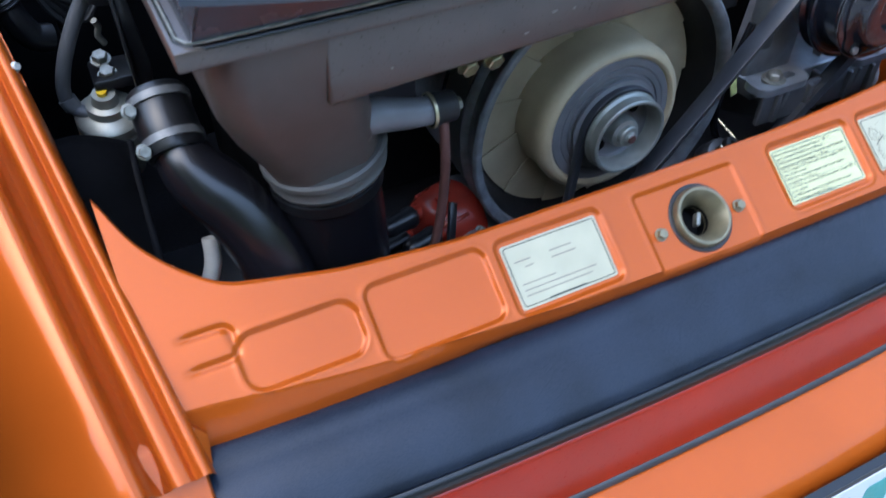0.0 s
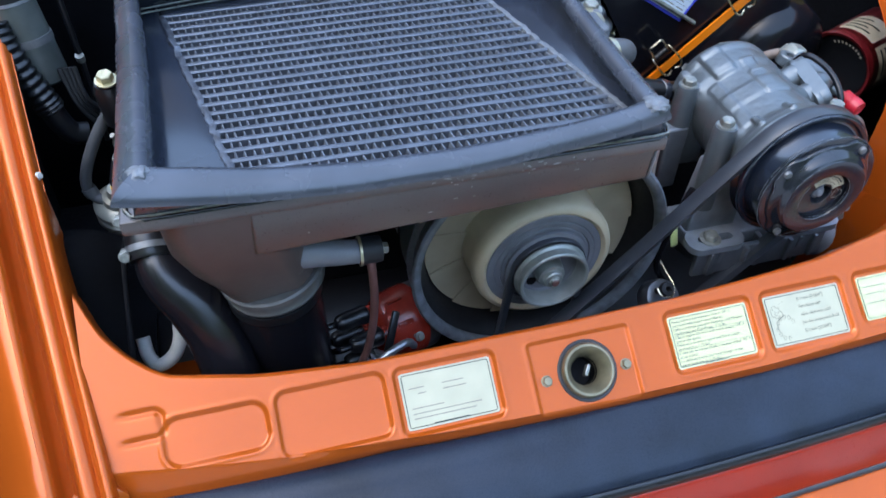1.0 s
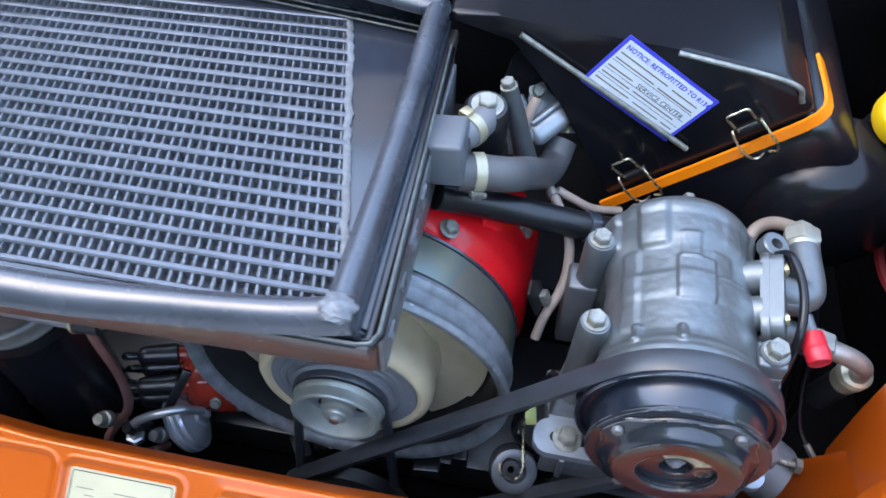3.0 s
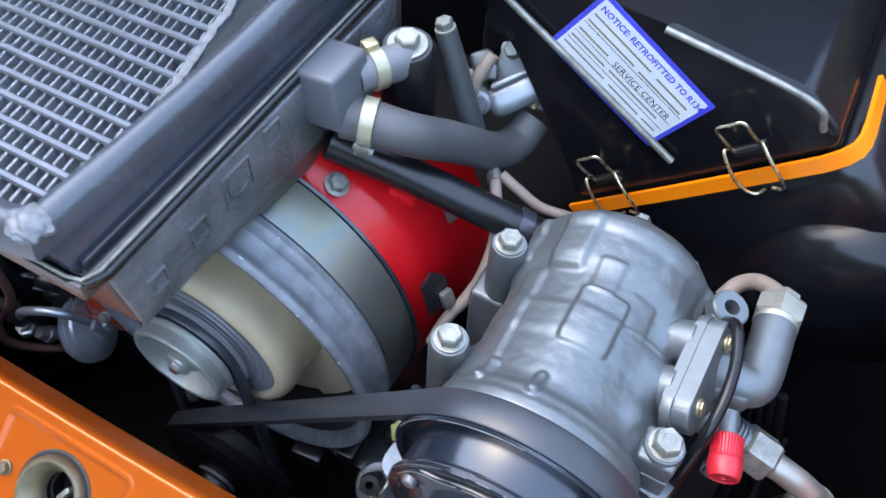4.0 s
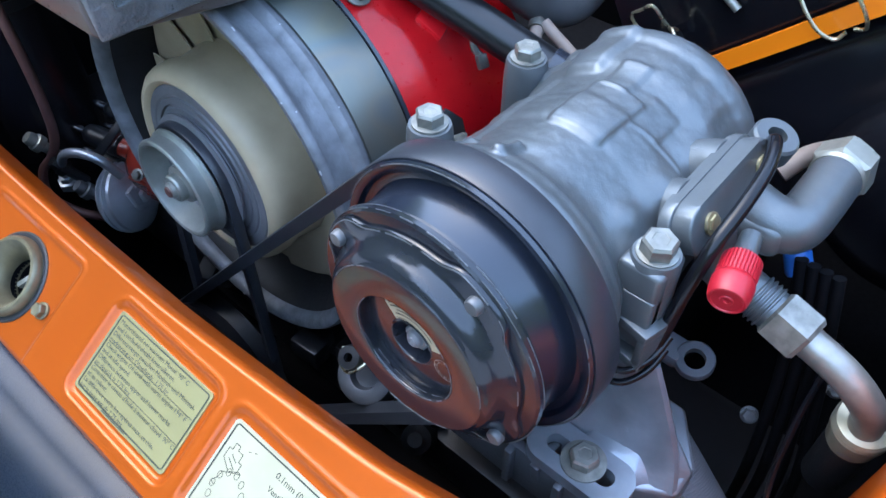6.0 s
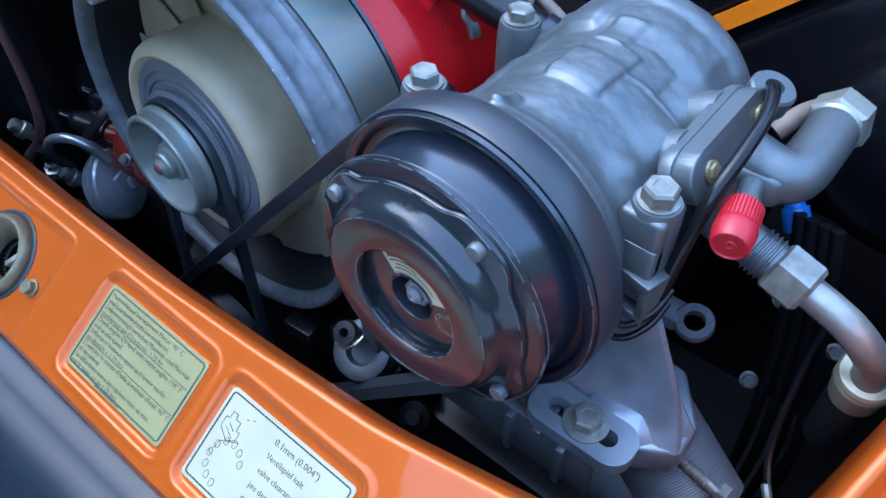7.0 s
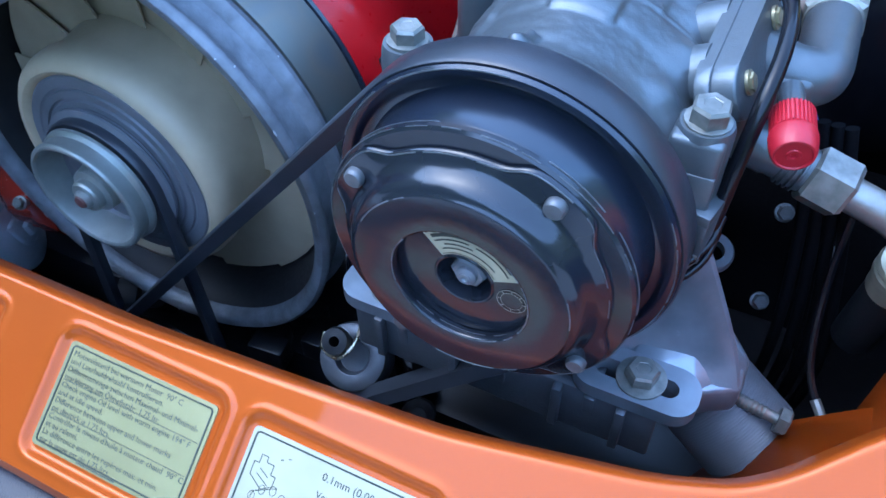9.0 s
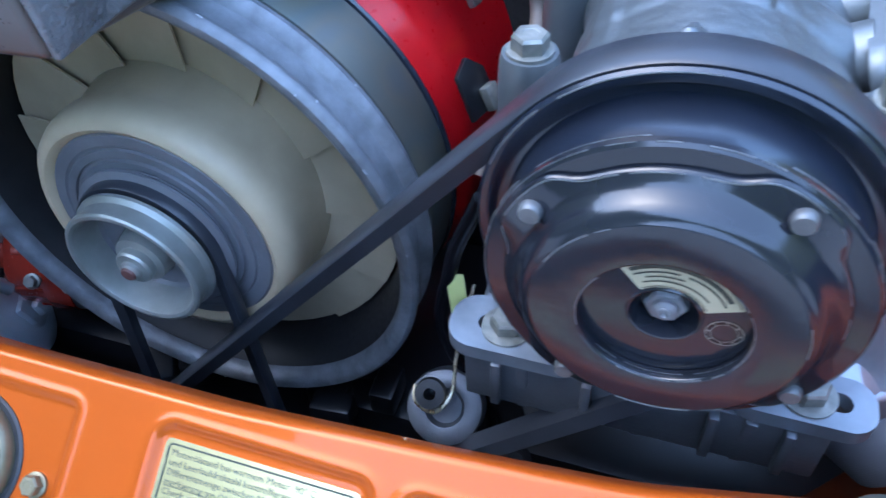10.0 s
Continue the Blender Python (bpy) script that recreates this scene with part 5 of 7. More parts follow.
bm = bmesh.new()
prism(bm, [(0.0765, 0.9655), (0.36, 0.9655), (0.36, 0.905), (0.0825, 0.911)], 0.0637, 0.0675, Matrix(((0, 0, 1, 0), (1, 0, 0, 0), (0, 1, 0, 0), (0, 0, 0, 1))), 0.002, 3)
side_pl = part("end_plate", bm, ENDCAST, cooler, "pitted cast end plate")
SIDE = Matrix(((0, 0, 1, 0.0675), (1, 0, 0, 0), (0, 1, 0, 0), (0, 0, 0, 1)))
for y, z, w in ((0.101, 0.934, 0.013), (0.138, 0.939, 0.014), (0.211, 0.953, 0.015)):
    bm = bmesh.new()
    sweep(bm, [SIDE @ Vector((y + a * w / 2, z + b * w / 2, 0.0002)) for a, b in ((-1, -1), (1, -1), (1, 1), (-1, 1))], [(-0.0010, -0.0006), (0.0010, -0.0006), (0.0008, 0.0016), (-0.0008, 0.0016)], closed=True, up=(1, 0, 0))
    part("cast_mark", bm, ENDCAST, side_pl)
bm = bmesh.new()
sweep(bm, [SIDE @ Vector((0.175 + 0.0085 * math.cos(a), 0.9440 + 0.0085 * math.sin(a), 0.0002)) for a in (2 * math.pi * i / 24 for i in range(24))], [(-0.0010, -0.0006), (0.0010, -0.0006), (0.0008, 0.0016), (-0.0008, 0.0016)], closed=True, up=(1, 0, 0))
part("cast_mark", bm, ENDCAST, side_pl)
bm = bmesh.new()
sweep(bm, [SIDE @ Vector((0.175 + a * 0.012, 0.9440 + b * 0.012, 0.0002)) for a, b in ((-1, -1), (1, -1), (1, 1), (-1, 1))], [(-0.0010, -0.0006), (0.0010, -0.0006), (0.0008, 0.0016), (-0.0008, 0.0016)], closed=True, up=(1, 0, 0))
part("cast_mark", bm, ENDCAST, side_pl)
# outlet elbow at the left end
bm = bmesh.new()
sec = rrect(-0.5, -0.5, 0.5, 0.5, 0.22, 6)
n = len(sec)
stations = [((-0.315, 0.150, 0.966), (0.112, 0.149)), ((-0.316, 0.149, 0.945), (0.114, 0.146)), ((-0.318, 0.148, 0.920), (0.117, 0.137)), ((-0.317, 0.147, 0.893), (0.117, 0.127)),
            ((-0.309, 0.147, 0.866), (0.113, 0.117)), ((-0.298, 0.149, 0.838), (0.104, 0.104)), ((-0.291, 0.150, 0.812), (0.094, 0.094))]
rows = []
for k, (c, (w, d)) in enumerate(stations):
    f = k / (len(stations) - 1)
    row = []
    for i in range(n):
        sx, sy = sec[i]
        a = math.atan2(sy, sx)
        px, py = sx * w * (1 - f) + 0.5 * w * math.cos(a) * f, sy * d * (1 - f) + 0.5 * d * math.sin(a) * f
        row.append(bm.verts.new((c[0] + px, c[1] + py, c[2] + 0.16 * px * f * f)))
    rows.append(row)
for p, q in zip(rows, rows[1:]):
    for i in range(n):
        bm.faces.new((p[i], p[(i + 1) % n], q[(i + 1) % n], q[i]))
part("outlet_elbow", bm, ELBOW, cooler, "brown-black cast outlet elbow", sharp=60)
bm = bmesh.new()
lathe(bm, [(0.040, 0.0), (0.0495, 0.0), (0.0515, -0.002), (0.0515, -0.006), (0.0495, -0.008), (0.0475, -0.009), (0.0475, -0.016), (0.049, -0.018), (0.048, -0.021), (0.040, -0.021)], Matrix.Translation((-0.290, 0.150, 0.819)) @ Matrix.Rotation(radians(-9), 4, "Y") @ Matrix.Scale(1.03, 4), 64)
part("collar", bm, COLLAR, cooler, "grey cast collar")
bm = bmesh.new()
box(bm, axis((-0.275, 0.124, 0.855), (1, -0.15, 0.05)), 0.040, 0.044, 0.036, 0.014, 4)
part("nozzle_boss", bm, ELBOW, cooler, "rounded cast boss behind the nozzle")
bm = bmesh.new()
tube(bm, [(-0.268, 0.122, 0.855), (-0.245, 0.123, 0.850), (-0.222, 0.1235, 0.844), (-0.205, 0.124, 0.841)], 0.0118, 24, 5, scale=lambda t: 1.32 - 0.32 * min(1, t * 1.2))
part("side_pipe", bm, HUBGREY, cooler, "cast side nozzle")
bm = bmesh.new()
m = axis((-0.206, 0.124, 0.841), (1, 0, -0.04))
lathe(bm, [(0.0, 0), (0.0135, 0), (0.0142, 0.002), (0.0142, 0.006), (0.0132, 0.0075), (0.0132, 0.020), (0.0122, 0.0225), (0, 0.0225)], m, 32)
part("end_cap", bm, HOSE, cooler, "black rubber end cap")
bm = bmesh.new()
lathe(bm, [(0.0132, 0.0), (0.0148, 0.0), (0.0148, 0.0025), (0.0132, 0.0025)], m, 32)
part("clip_ring", bm, GOLDZINC, cooler)
bolt(cooler, (-0.1835, 0.124, 0.840), (1, 0, -0.04), 0.006, 0.005, ZINC, 1.2)
for x in (-0.165, -0.1415):
    bolt(cooler, (x, 0.136, 0.866), (0.1, -0.9, -0.35), 0.0080, 0.006, GOLDZINC, 1.2, "box_bolt")

# ---- hoses under the intercooler ----
h = thing("turbo_hose", (-0.285, 0.15, 0.45), "black rubber hose under the intercooler outlet", "hose")
bm = bmesh.new()
tube(bm, [(-0.290, 0.150, 0.806), (-0.288, 0.150, 0.75), (-0.285, 0.152, 0.66), (-0.285, 0.155, 0.45)], 0.0455, 40, 5)
part("hose_body", bm, GLOSSHOSE, h)
bm = bmesh.new()
lathe(bm, [(0.0456, -0.005), (0.0476, -0.005), (0.0476, 0.005), (0.0456, 0.005), (0.0456, -0.005)], Matrix.Translation((-0.2895, 0.150, 0.786)) @ Matrix.Rotation(radians(-5), 4, "Y"), 56)
part("hose_clamp", bm, BLACK, h, "dark steel hose clamp")
h = thing("intake_hose", (-0.337, 0.096, 0.45), "shiny black moulded intake hose", "hose")
bm = bmesh.new()
tube(bm, [(-0.3980, 0.198, 0.842), (-0.3960, 0.184, 0.828), (-0.3890, 0.169, 0.810), (-0.3680, 0.150, 0.780), (-0.354, 0.131, 0.745), (-0.345, 0.106, 0.69), (-0.340, 0.096, 0.60), (-0.337, 0.096, 0.45)], 0.0285, 40, 8, scale=lambda t: 0.76 + 0.24 * min(1, max(0, t - 0.16) * 5))
part("hose_body", bm, GLOSSHOSE, h)
AX = Vector((0.02, -0.80, -0.60)).normalized()
sl = Vector((-0.3985, 0.2040, 0.8460))
bm = bmesh.new()
lathe(bm, [(0, -0.022), (0.0215, -0.022), (0.0238, -0.019), (0.0240, 0.030), (0.0225, 0.033), (0, 0.033)], axis(sl, AX), 40)
part("sleeve", bm, BLACK, h, "matt black rubber sleeve")
for o in (-0.012, 0.022):
    p = sl + AX * o
    bm = bmesh.new()
    lathe(bm, [(0.0238, -0.0032), (0.0254, -0.0032), (0.0254, 0.0032), (0.0238, 0.0032), (0.0238, -0.0032)], axis(p, AX), 40)
    cl = part("hose_clamp", bm, RIVET, h, "dull steel hose clamp")
    q = p + Vector((-0.0235, -0.012, 0.006))
    bm = bmesh.new()
    box(bm, axis(q + Vector((0.001, 0.006, -0.002)), (0.1, -0.8, 0.5)), 0.010, 0.010, 0.012, 0.002)
    part("clamp_housing", bm, ZINC, cl)
    bolt(h, q, (0.1, -0.8, 0.5), 0.0052, 0.006, ZINC, 1.2, "clamp_screw")

# ---- distributor ----
dist = thing("distributor", (-0.165, 0.19, 0.55), "red-brown distributor cap with black plug leads", "distributor")
DD = Vector((-0.88, -0.33, 0.15)).normalized()
DM = axis((-0.136, 0.206, 0.634), DD)
bm = bmesh.new()
lathe(bm, [(0.0, 0.052), (0.024, 0.052), (0.033, 0.047), (0.0385, 0.038), (0.0405, 0.020), (0.043, 0.017), (0.044, 0.0), (0, 0.0)], DM, 40)
part("cap", bm, DISTRED, dist)
for k in range(8):
    a = radians(45 * k)
    bm = bmesh.new()
    box(bm, DM @ Matrix.Rotation(a, 4, "Z") @ Matrix.Translation((0.0395, 0, 0.022)), 0.004, 0.005, 0.034, 0.0012)
    part("cap_rib", bm, DISTRED, dist)
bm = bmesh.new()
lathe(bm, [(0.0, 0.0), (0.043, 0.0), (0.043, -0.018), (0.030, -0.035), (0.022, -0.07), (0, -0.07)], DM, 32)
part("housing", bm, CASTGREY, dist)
for k in range(4):
    a = radians(90 * k + 35)
    o = DM @ Vector((0.024 * math.cos(a), 0.024 * math.sin(a), 0.049))
    bm = bmesh.new()
    lathe(bm, [(0.0095, -0.004), (0.0095, 0.012), (0.0085, 0.013), (0, 0.013)], axis(o, DD), 18)
    part("tower", bm, DISTRED, dist)
    bm = bmesh.new()
    lathe(bm, [(0.0100, 0.008), (0.0118, 0.010), (0.0118, 0.016), (0.0108, 0.018), (0.0104, 0.040), (0.0090, 0.046), (0.0060, 0.049), (0, 0.049)], axis(o, DD), 18)
    part("boot", bm, BLACK, dist)
    e = o + DD * 0.047
    bm = bmesh.new()
    tube(bm, [e, e + DD * 0.015, e + Vector((-0.022, 0.012, -0.02 - 0.006 * k)), e + Vector((-0.02, 0.03, -0.07)), e + Vector((-0.01, 0.05, -0.14))], 0.0040, 10, 6)
    part("plug_lead", bm, GLOSSHOSE, dist)
bm = bmesh.new()
box(bm, axis((-0.170, 0.152, 0.677), (0.35, -0.8, 0.5)) @ Matrix.Rotation(radians(55), 4, "Z"), 0.050, 0.009, 0.005, 0.0015)
part("spring_clip", bm, BLACK, dist)
bolt(dist, (-0.136, 0.156, 0.655), (0.3, -0.7, 0.6), 0.0045, 0.004, ZINC, 1.3, "clip_screw")
hb = thing("vacuum_hose", (-0.195, 0.12, 0.6), "thin brown rubber vacuum hose", "hose")
bm = bmesh.new()
tube(bm, [(-0.1965, 0.120, 0.845), (-0.1945, 0.118, 0.815), (-0.1935, 0.120, 0.77), (-0.198, 0.122, 0.72), (-0.208, 0.122, 0.68), (-0.226, 0.118, 0.650), (-0.238, 0.108, 0.630), (-0.236, 0.104, 0.603), (-0.218, 0.118, 0.583), (-0.196, 0.136, 0.575)], 0.0044, 12)
part("hose_body", bm, HOSEBROWN, hb)
reg = thing("vacuum_unit", (-0.18, 0.148, 0.57), "ribbed silver round vacuum unit on the distributor", "vacuum unit")
VM = axis((-0.190, 0.148, 0.598), (0.72, 0.42, 0.28)) @ Matrix.Scale(0.96, 4)
bm = bmesh.new()
lathe(bm, [(0, 0.0), (0.026, 0.0), (0.033, 0.004), (0.0365, 0.009), (0.0325, 0.0105), (0.0325, 0.0125), (0.0375, 0.014), (0.0375, 0.016), (0.0325, 0.0175), (0.0325, 0.0195), (0.037, 0.021), (0.036, 0.024), (0.030, 0.027), (0.022, 0.031), (0.016, 0.032), (0.012, 0.036), (0, 0.036)], VM, 48)
part("canister", bm, SILVER, reg, sharp=25)
bm = bmesh.new()
box(bm, VM @ Matrix.Translation((0.004, 0.0, 0.036)), 0.022, 0.012, 0.012, 0.003)
box(bm, VM @ Matrix.Translation((-0.010, 0.006, 0.034)), 0.012, 0.020, 0.006, 0.002)
part("linkage", bm, SILVER, reg)
banjo = thing("fuel_pipe", (-0.215, 0.12, 0.60), "bright bent steel fuel pipe with a banjo fitting", "pipe")
bm = bmesh.new()
tube(bm, [(-0.2150, 0.1200, 0.628), (-0.2120, 0.1195, 0.644), (-0.2030, 0.1195, 0.660), (-0.1880, 0.1210, 0.673), (-0.1700, 0.1260, 0.680), (-0.1550, 0.1340, 0.676), (-0.1460, 0.1450, 0.655)], 0.0045, 12)
part("pipe_body", bm, ALUSMOOTH, banjo)
bm = bmesh.new()
lathe(bm, [(0, -0.004), (0.010, -0.004), (0.010, 0.004), (0.007, 0.005), (0.007, 0.010), (0, 0.010)], axis((-0.2155, 0.1200, 0.622), (0.1, -0.1, 1)), 6)
part("union_nut", bm, ALUSMOOTH, banjo)
for k in range(3):
    p = Vector((-0.232 + 0.020 * k, 0.112 + 0.006 * k, 0.668 - 0.022 * k))
    bm = bmesh.new()
    lathe(bm, [(0, 0.010), (0.0055, 0.010), (0.0065, 0.007), (0.0065, 0.002), (0.0085, 0.001), (0.0085, -0.006), (0.005, -0.007), (0.005, -0.03), (0, -0.03)], axis(p, (-0.2, -0.5, 0.8)), 6 if k % 2 else 20)
    part("pipe_fitting", bm, (ZINC, BLACK, CASTGREY)[k], banjo)
cup = thing("throttle_switch", (0.165, 0.16, 0.58), "grey round cup with a spring clip", "engine fitting")
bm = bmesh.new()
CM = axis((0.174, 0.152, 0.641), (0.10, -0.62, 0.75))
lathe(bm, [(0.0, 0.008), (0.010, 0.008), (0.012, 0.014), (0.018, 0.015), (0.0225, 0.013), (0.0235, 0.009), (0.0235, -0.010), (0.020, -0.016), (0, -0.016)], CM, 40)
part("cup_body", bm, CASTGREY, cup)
bm = bmesh.new()
lathe(bm, [(0.004, 0.012), (0.0055, 0.030), (0.0085, 0.031), (0.0095, 0.035), (0.0085, 0.039), (0.0035, 0.0395), (0.0035, 0.036)], CM @ Matrix.Translation((-0.006, 0.010, 0)), 24)
part("rubber_plug", bm, HOSE, cup)
bm = bmesh.new()
tube(bm, [CM @ Vector(p) for p in ((0.012, 0.075, 0.02), (0.007, 0.05, 0.022), (0.006, 0.03, 0.028), (0.006, 0.012, 0.034), (-0.002, 0.0, 0.036), (-0.014, 0.004, 0.034), (-0.016, 0.014, 0.032))], 0.0012, 8)
part("spring_clip", bm, WIRE, cup)

# ---- air filter box ----
abox = thing("air_filter_box", (0.27, 0.5, 0.78), "gloss black air filter box with orange rim and wire clips", "air filter box")
XZ = Matrix(((1, 0, 0, 0), (0, 0, 1, 0), (0, 1, 0, 0), (0, 0, 0, 1)))
bm = bmesh.new()
prism(bm, [(0.231, 0.805), (0.378, 0.945), (0.372, 0.958), (0.345, 0.978), (0.25, 0.992), (0.10, 1.001), (0.055, 1.0), (0.055, 0.985), (0.115, 0.984), (0.16, 0.93), (0.205, 0.845), (0.218, 0.812)], 0.384, 0.70, XZ, 0.006, 5)
part("cover", bm, GLOSSBLACK, abox)
bm = bmesh.new()
RIMD = Vector((0.742, 0, 0.670))
path = [Vector((0.222, 0.380, 0.797)), Vector((0.26, 0.3795, 0.832)), Vector((0.30, 0.3795, 0.868)), Vector((0.34, 0.3795, 0.905)), Vector((0.372, 0.380, 0.9345)), Vector((0.381, 0.3825, 0.943)), Vector((0.3865, 0.388, 0.948)), Vector((0.3885, 0.396, 0.950)), Vector((0.389, 0.41, 0.9505)), Vector((0.388, 0.46, 0.9495))]
sweep(bm, path, [(-0.0016, -0.0058), (0.0016, -0.0058), (0.0016, 0.0058), (-0.0016, 0.0058)], up=(-0.67, 0, 0.742))
part("rim", bm, ORANGE_RIM, abox, "bright orange painted rim")
bm = bmesh.new()
prism(bm, [(0.236, 0.798), (0.388, 0.936), (0.44, 0.90), (0.46, 0.83), (0.43, 0.77), (0.36, 0.74), (0.27, 0.755)], 0.392, 0.70, XZ, 0.02, 3)
part("base", bm, GLOSSHOSE, abox, "black rounded filter base")
bm = bmesh.new()
lathe(bm, [(0.0, 0.0), (0.045, 0.002), (0.068, 0.010), (0.080, 0.024), (0.084, 0.045), (0.084, 0.09), (0, 0.09)], axis((0.440, 0.372, 0.800), (-0.10, 0.80, 0.10)), 48)
part("lower_dome", bm, GLOSSBLACK, abox, "glossy black dome under the filter box")
bm = bmesh.new()
tube(bm, [(0.118, 0.380, 0.9885), (0.16, 0.3795, 0.9635), (0.22, 0.3795, 0.9275), (0.2825, 0.3795, 0.889)], 0.0028, 10)
part("drip_moulding", bm, ZINC, abox, "worn bright drip moulding")
# pale tube in place of the highlight along the cover's upper bend
bm = bmesh.new()
tube(bm, [(0.25, 0.383, 0.989), (0.345, 0.3825, 0.975), (0.362, 0.3825, 0.957)], 0.0025, 10)
part("ridge", bm, ZINC, abox, "bright strip drawn as the highlight along the cover's bend")
ACROSS = Vector((-0.670, 0, 0.742))


def wire_clip(c):
    c = Vector(c)
    e = thing("wire_clip", c, "brass-coloured sprung wire clip on the air filter box", "clip", "wire clips on the filter box")

    def at(a, b, n):
        return c + RIMD * (a * 1.15) + ACROSS * (b * 1.2 + 0.004) + Vector((0, -n, 0))
    bm = bmesh.new()
    tube(bm, [at(-0.0085, 0.004, 0.004), at(-0.0085, 0.017, 0.010), at(-0.008, 0.028, 0.013), at(0, 0.029, 0.0135), at(0.008, 0.028, 0.013), at(0.0085, 0.017, 0.010), at(0.0085, 0.004, 0.004)], 0.0012, 8, 5)
    part("lever_loop", bm, WIRE, e)
    for s in (-1, 1):
        bm = bmesh.new()
        tube(bm, [at(0.010 * s, 0.010, 0.004), at(0.0115 * s, 0.012, 0.011), at(0.0125 * s, 0.0, 0.014), at(0.012 * s, -0.014, 0.012), at(0.008 * s, -0.022, 0.008), at(0.002 * s, -0.021, 0.006)], 0.0012, 8, 5)
        part("hook", bm, WIRE, e)
    bm = bmesh.new()
    tube(bm, [at(-0.009, 0.006, 0.003), at(0.009, 0.006, 0.003)], 0.004, 12)
    part("pivot", bm, BLACK, e)


wire_clip((0.2510, 0.3795, 0.8440))
wire_clip((0.3350, 0.3795, 0.9200))

# retrofit label on the box face
lbl = thing("service_label", (0.243, 0.384, 0.947), "white service label with a blue border", "label")
LM = Matrix.Translation((0.2075, 0.3835, 1.0005)) @ Matrix(((0.8465, 0.5324, 0, 0), (0, 0, -1, 0), (-0.5324, 0.8465, 0, 0), (0, 0, 0, 1)))
bm = bmesh.new()
prism(bm, rrect(0, -0.063, 0.105, 0, 0.001), 0.0, 0.0006, LM)
part("border", bm, BLUEINK, lbl)
bm = bmesh.new()
prism(bm, rrect(0.0035, -0.0595, 0.1015, -0.0035, 0.001), 0.0004, 0.0009, LM)
part("paper", bm, PAPER, lbl)
writing(lbl, "NOTICE: RETROFITTED TO R134a", LM @ Matrix.Translation((0.006, -0.0065, 0.001)), 0.0066, BLUEINK, extra=0.00015)
writing(lbl, "SERVICE CENTER", LM @ Matrix.Translation((0.040, -0.030, 0.001)), 0.0072, INK)
for k, (x0, x1, y) in enumerate(((0.006, 0.06, 0.017), (0.066, 0.096, 0.0175), (0.006, 0.05, 0.0235), (0.055, 0.096, 0.024), (0.006, 0.034, 0.033), (0.006, 0.038, 0.041), (0.042, 0.090, 0.0405), (0.006, 0.045, 0.049), (0.05, 0.08, 0.0495), (0.084, 0.097, 0.0495))):
    bm = bmesh.new()
    prism(bm, [(x0, -y - 0.0007), (x1, -y - 0.0007), (x1, -y + 0.0007), (x0, -y + 0.0007)], 0.0008, 0.0011, LM)
    part("text_bar", bm, FAINT, lbl)
for y in (0.0265, 0.0365, 0.0445):
    bm = bmesh.new()
    prism(bm, [(0.005, -y - 0.0002), (0.099, -y - 0.0002), (0.099, -y + 0.0002), (0.005, -y + 0.0002)], 0.0008, 0.0011, LM)
    part("rule", bm, INK, lbl)


# ---- throttle side: block, clamps, hoses ----
aux = thing("auxiliary_air_hose", (0.14, 0.31, 0.88), "grey-black curved rubber hose with a pale clamp", "hose")
bm = bmesh.new()
tube(bm, [(0.086, 0.260, 0.936), (0.104, 0.266, 0.934), (0.127, 0.276, 0.926), (0.142, 0.308, 0.899), (0.157, 0.352, 0.858), (0.165, 0.378, 0.850), (0.170, 0.396, 0.862)], 0.0148, 28, 8)
part("hose_body", bm, GREYHOSE, aux)
bm = bmesh.new()
lathe(bm, [(0.0150, -0.0045), (0.0164, -0.0045), (0.0164, 0.0045), (0.0150, 0.0045)], axis((0.102, 0.2652, 0.9345), (0.93, 0.33, -0.12)), 36)
part("hose_clamp", bm, CLAMP, aux, "yellowed hose clamp")
bm = bmesh.new()
box(bm, axis((0.104, 0.2520, 0.9230), (0.85, 0.42, -0.30)), 0.009, 0.008, 0.009, 0.001)
tube(bm, [(0.099, 0.250, 0.925), (0.111, 0.2540, 0.920)], 0.0028, 8)
part("clamp_screw", bm, ZINC, aux)
blk = thing("intake_connector", (0.085, 0.28, 0.92), "grey rectangular intake connector block", "connector")
bm = bmesh.new()
box(bm, Matrix.Translation((0.0765, 0.2660, 0.9530)) @ Matrix.Rotation(radians(-6), 4, "Y"), 0.032, 0.040, 0.043, 0.004, 4)
part("block", bm, CONNECTOR, blk)
bm = bmesh.new()
tube(bm, [(0.084, 0.280, 0.955), (0.092, 0.292, 0.955), (0.098, 0.304, 0.953), (0.102, 0.318, 0.950)], 0.0125, 24, 4)
part("upper_nozzle", bm, HUBGREY, blk)
bm = bmesh.new()
m = axis((0.0915, 0.2915, 0.955), (0.5, 0.86, -0.05))
lathe(bm, [(0.0127, -0.0045), (0.0142, -0.0045), (0.0142, 0.0045), (0.0127, 0.0045)], m, 32)
part("hose_clamp", bm, CLAMP, blk, "yellowed hose clamp")
bm = bmesh.new()
box(bm, axis((0.0865, 0.2940, 0.9690), (0.5, 0.86, -0.05)), 0.009, 0.008, 0.010, 0.001)
part("clamp_screw", bm, GOLDZINC, blk)
thr = thing("throttle_housing", (0.13, 0.36, 0.84), "cast alloy throttle housing with bolts", "throttle housing")
bm = bmesh.new()
lathe(bm, [(0.0, 0.0), (0.0165, 0.0), (0.0195, -0.004), (0.0205, -0.020), (0.019, -0.10), (0, -0.10)], axis((0.1005, 0.3180, 0.9600), (0.05, -0.1, 1)), 32)
part("neck", bm, BLACK, thr, "black damper body")
bolt(thr, (0.1005, 0.3180, 0.9600), (0.05, -0.1, 1), 0.0085, 0.007, UNION, 1.6)
bm = bmesh.new()
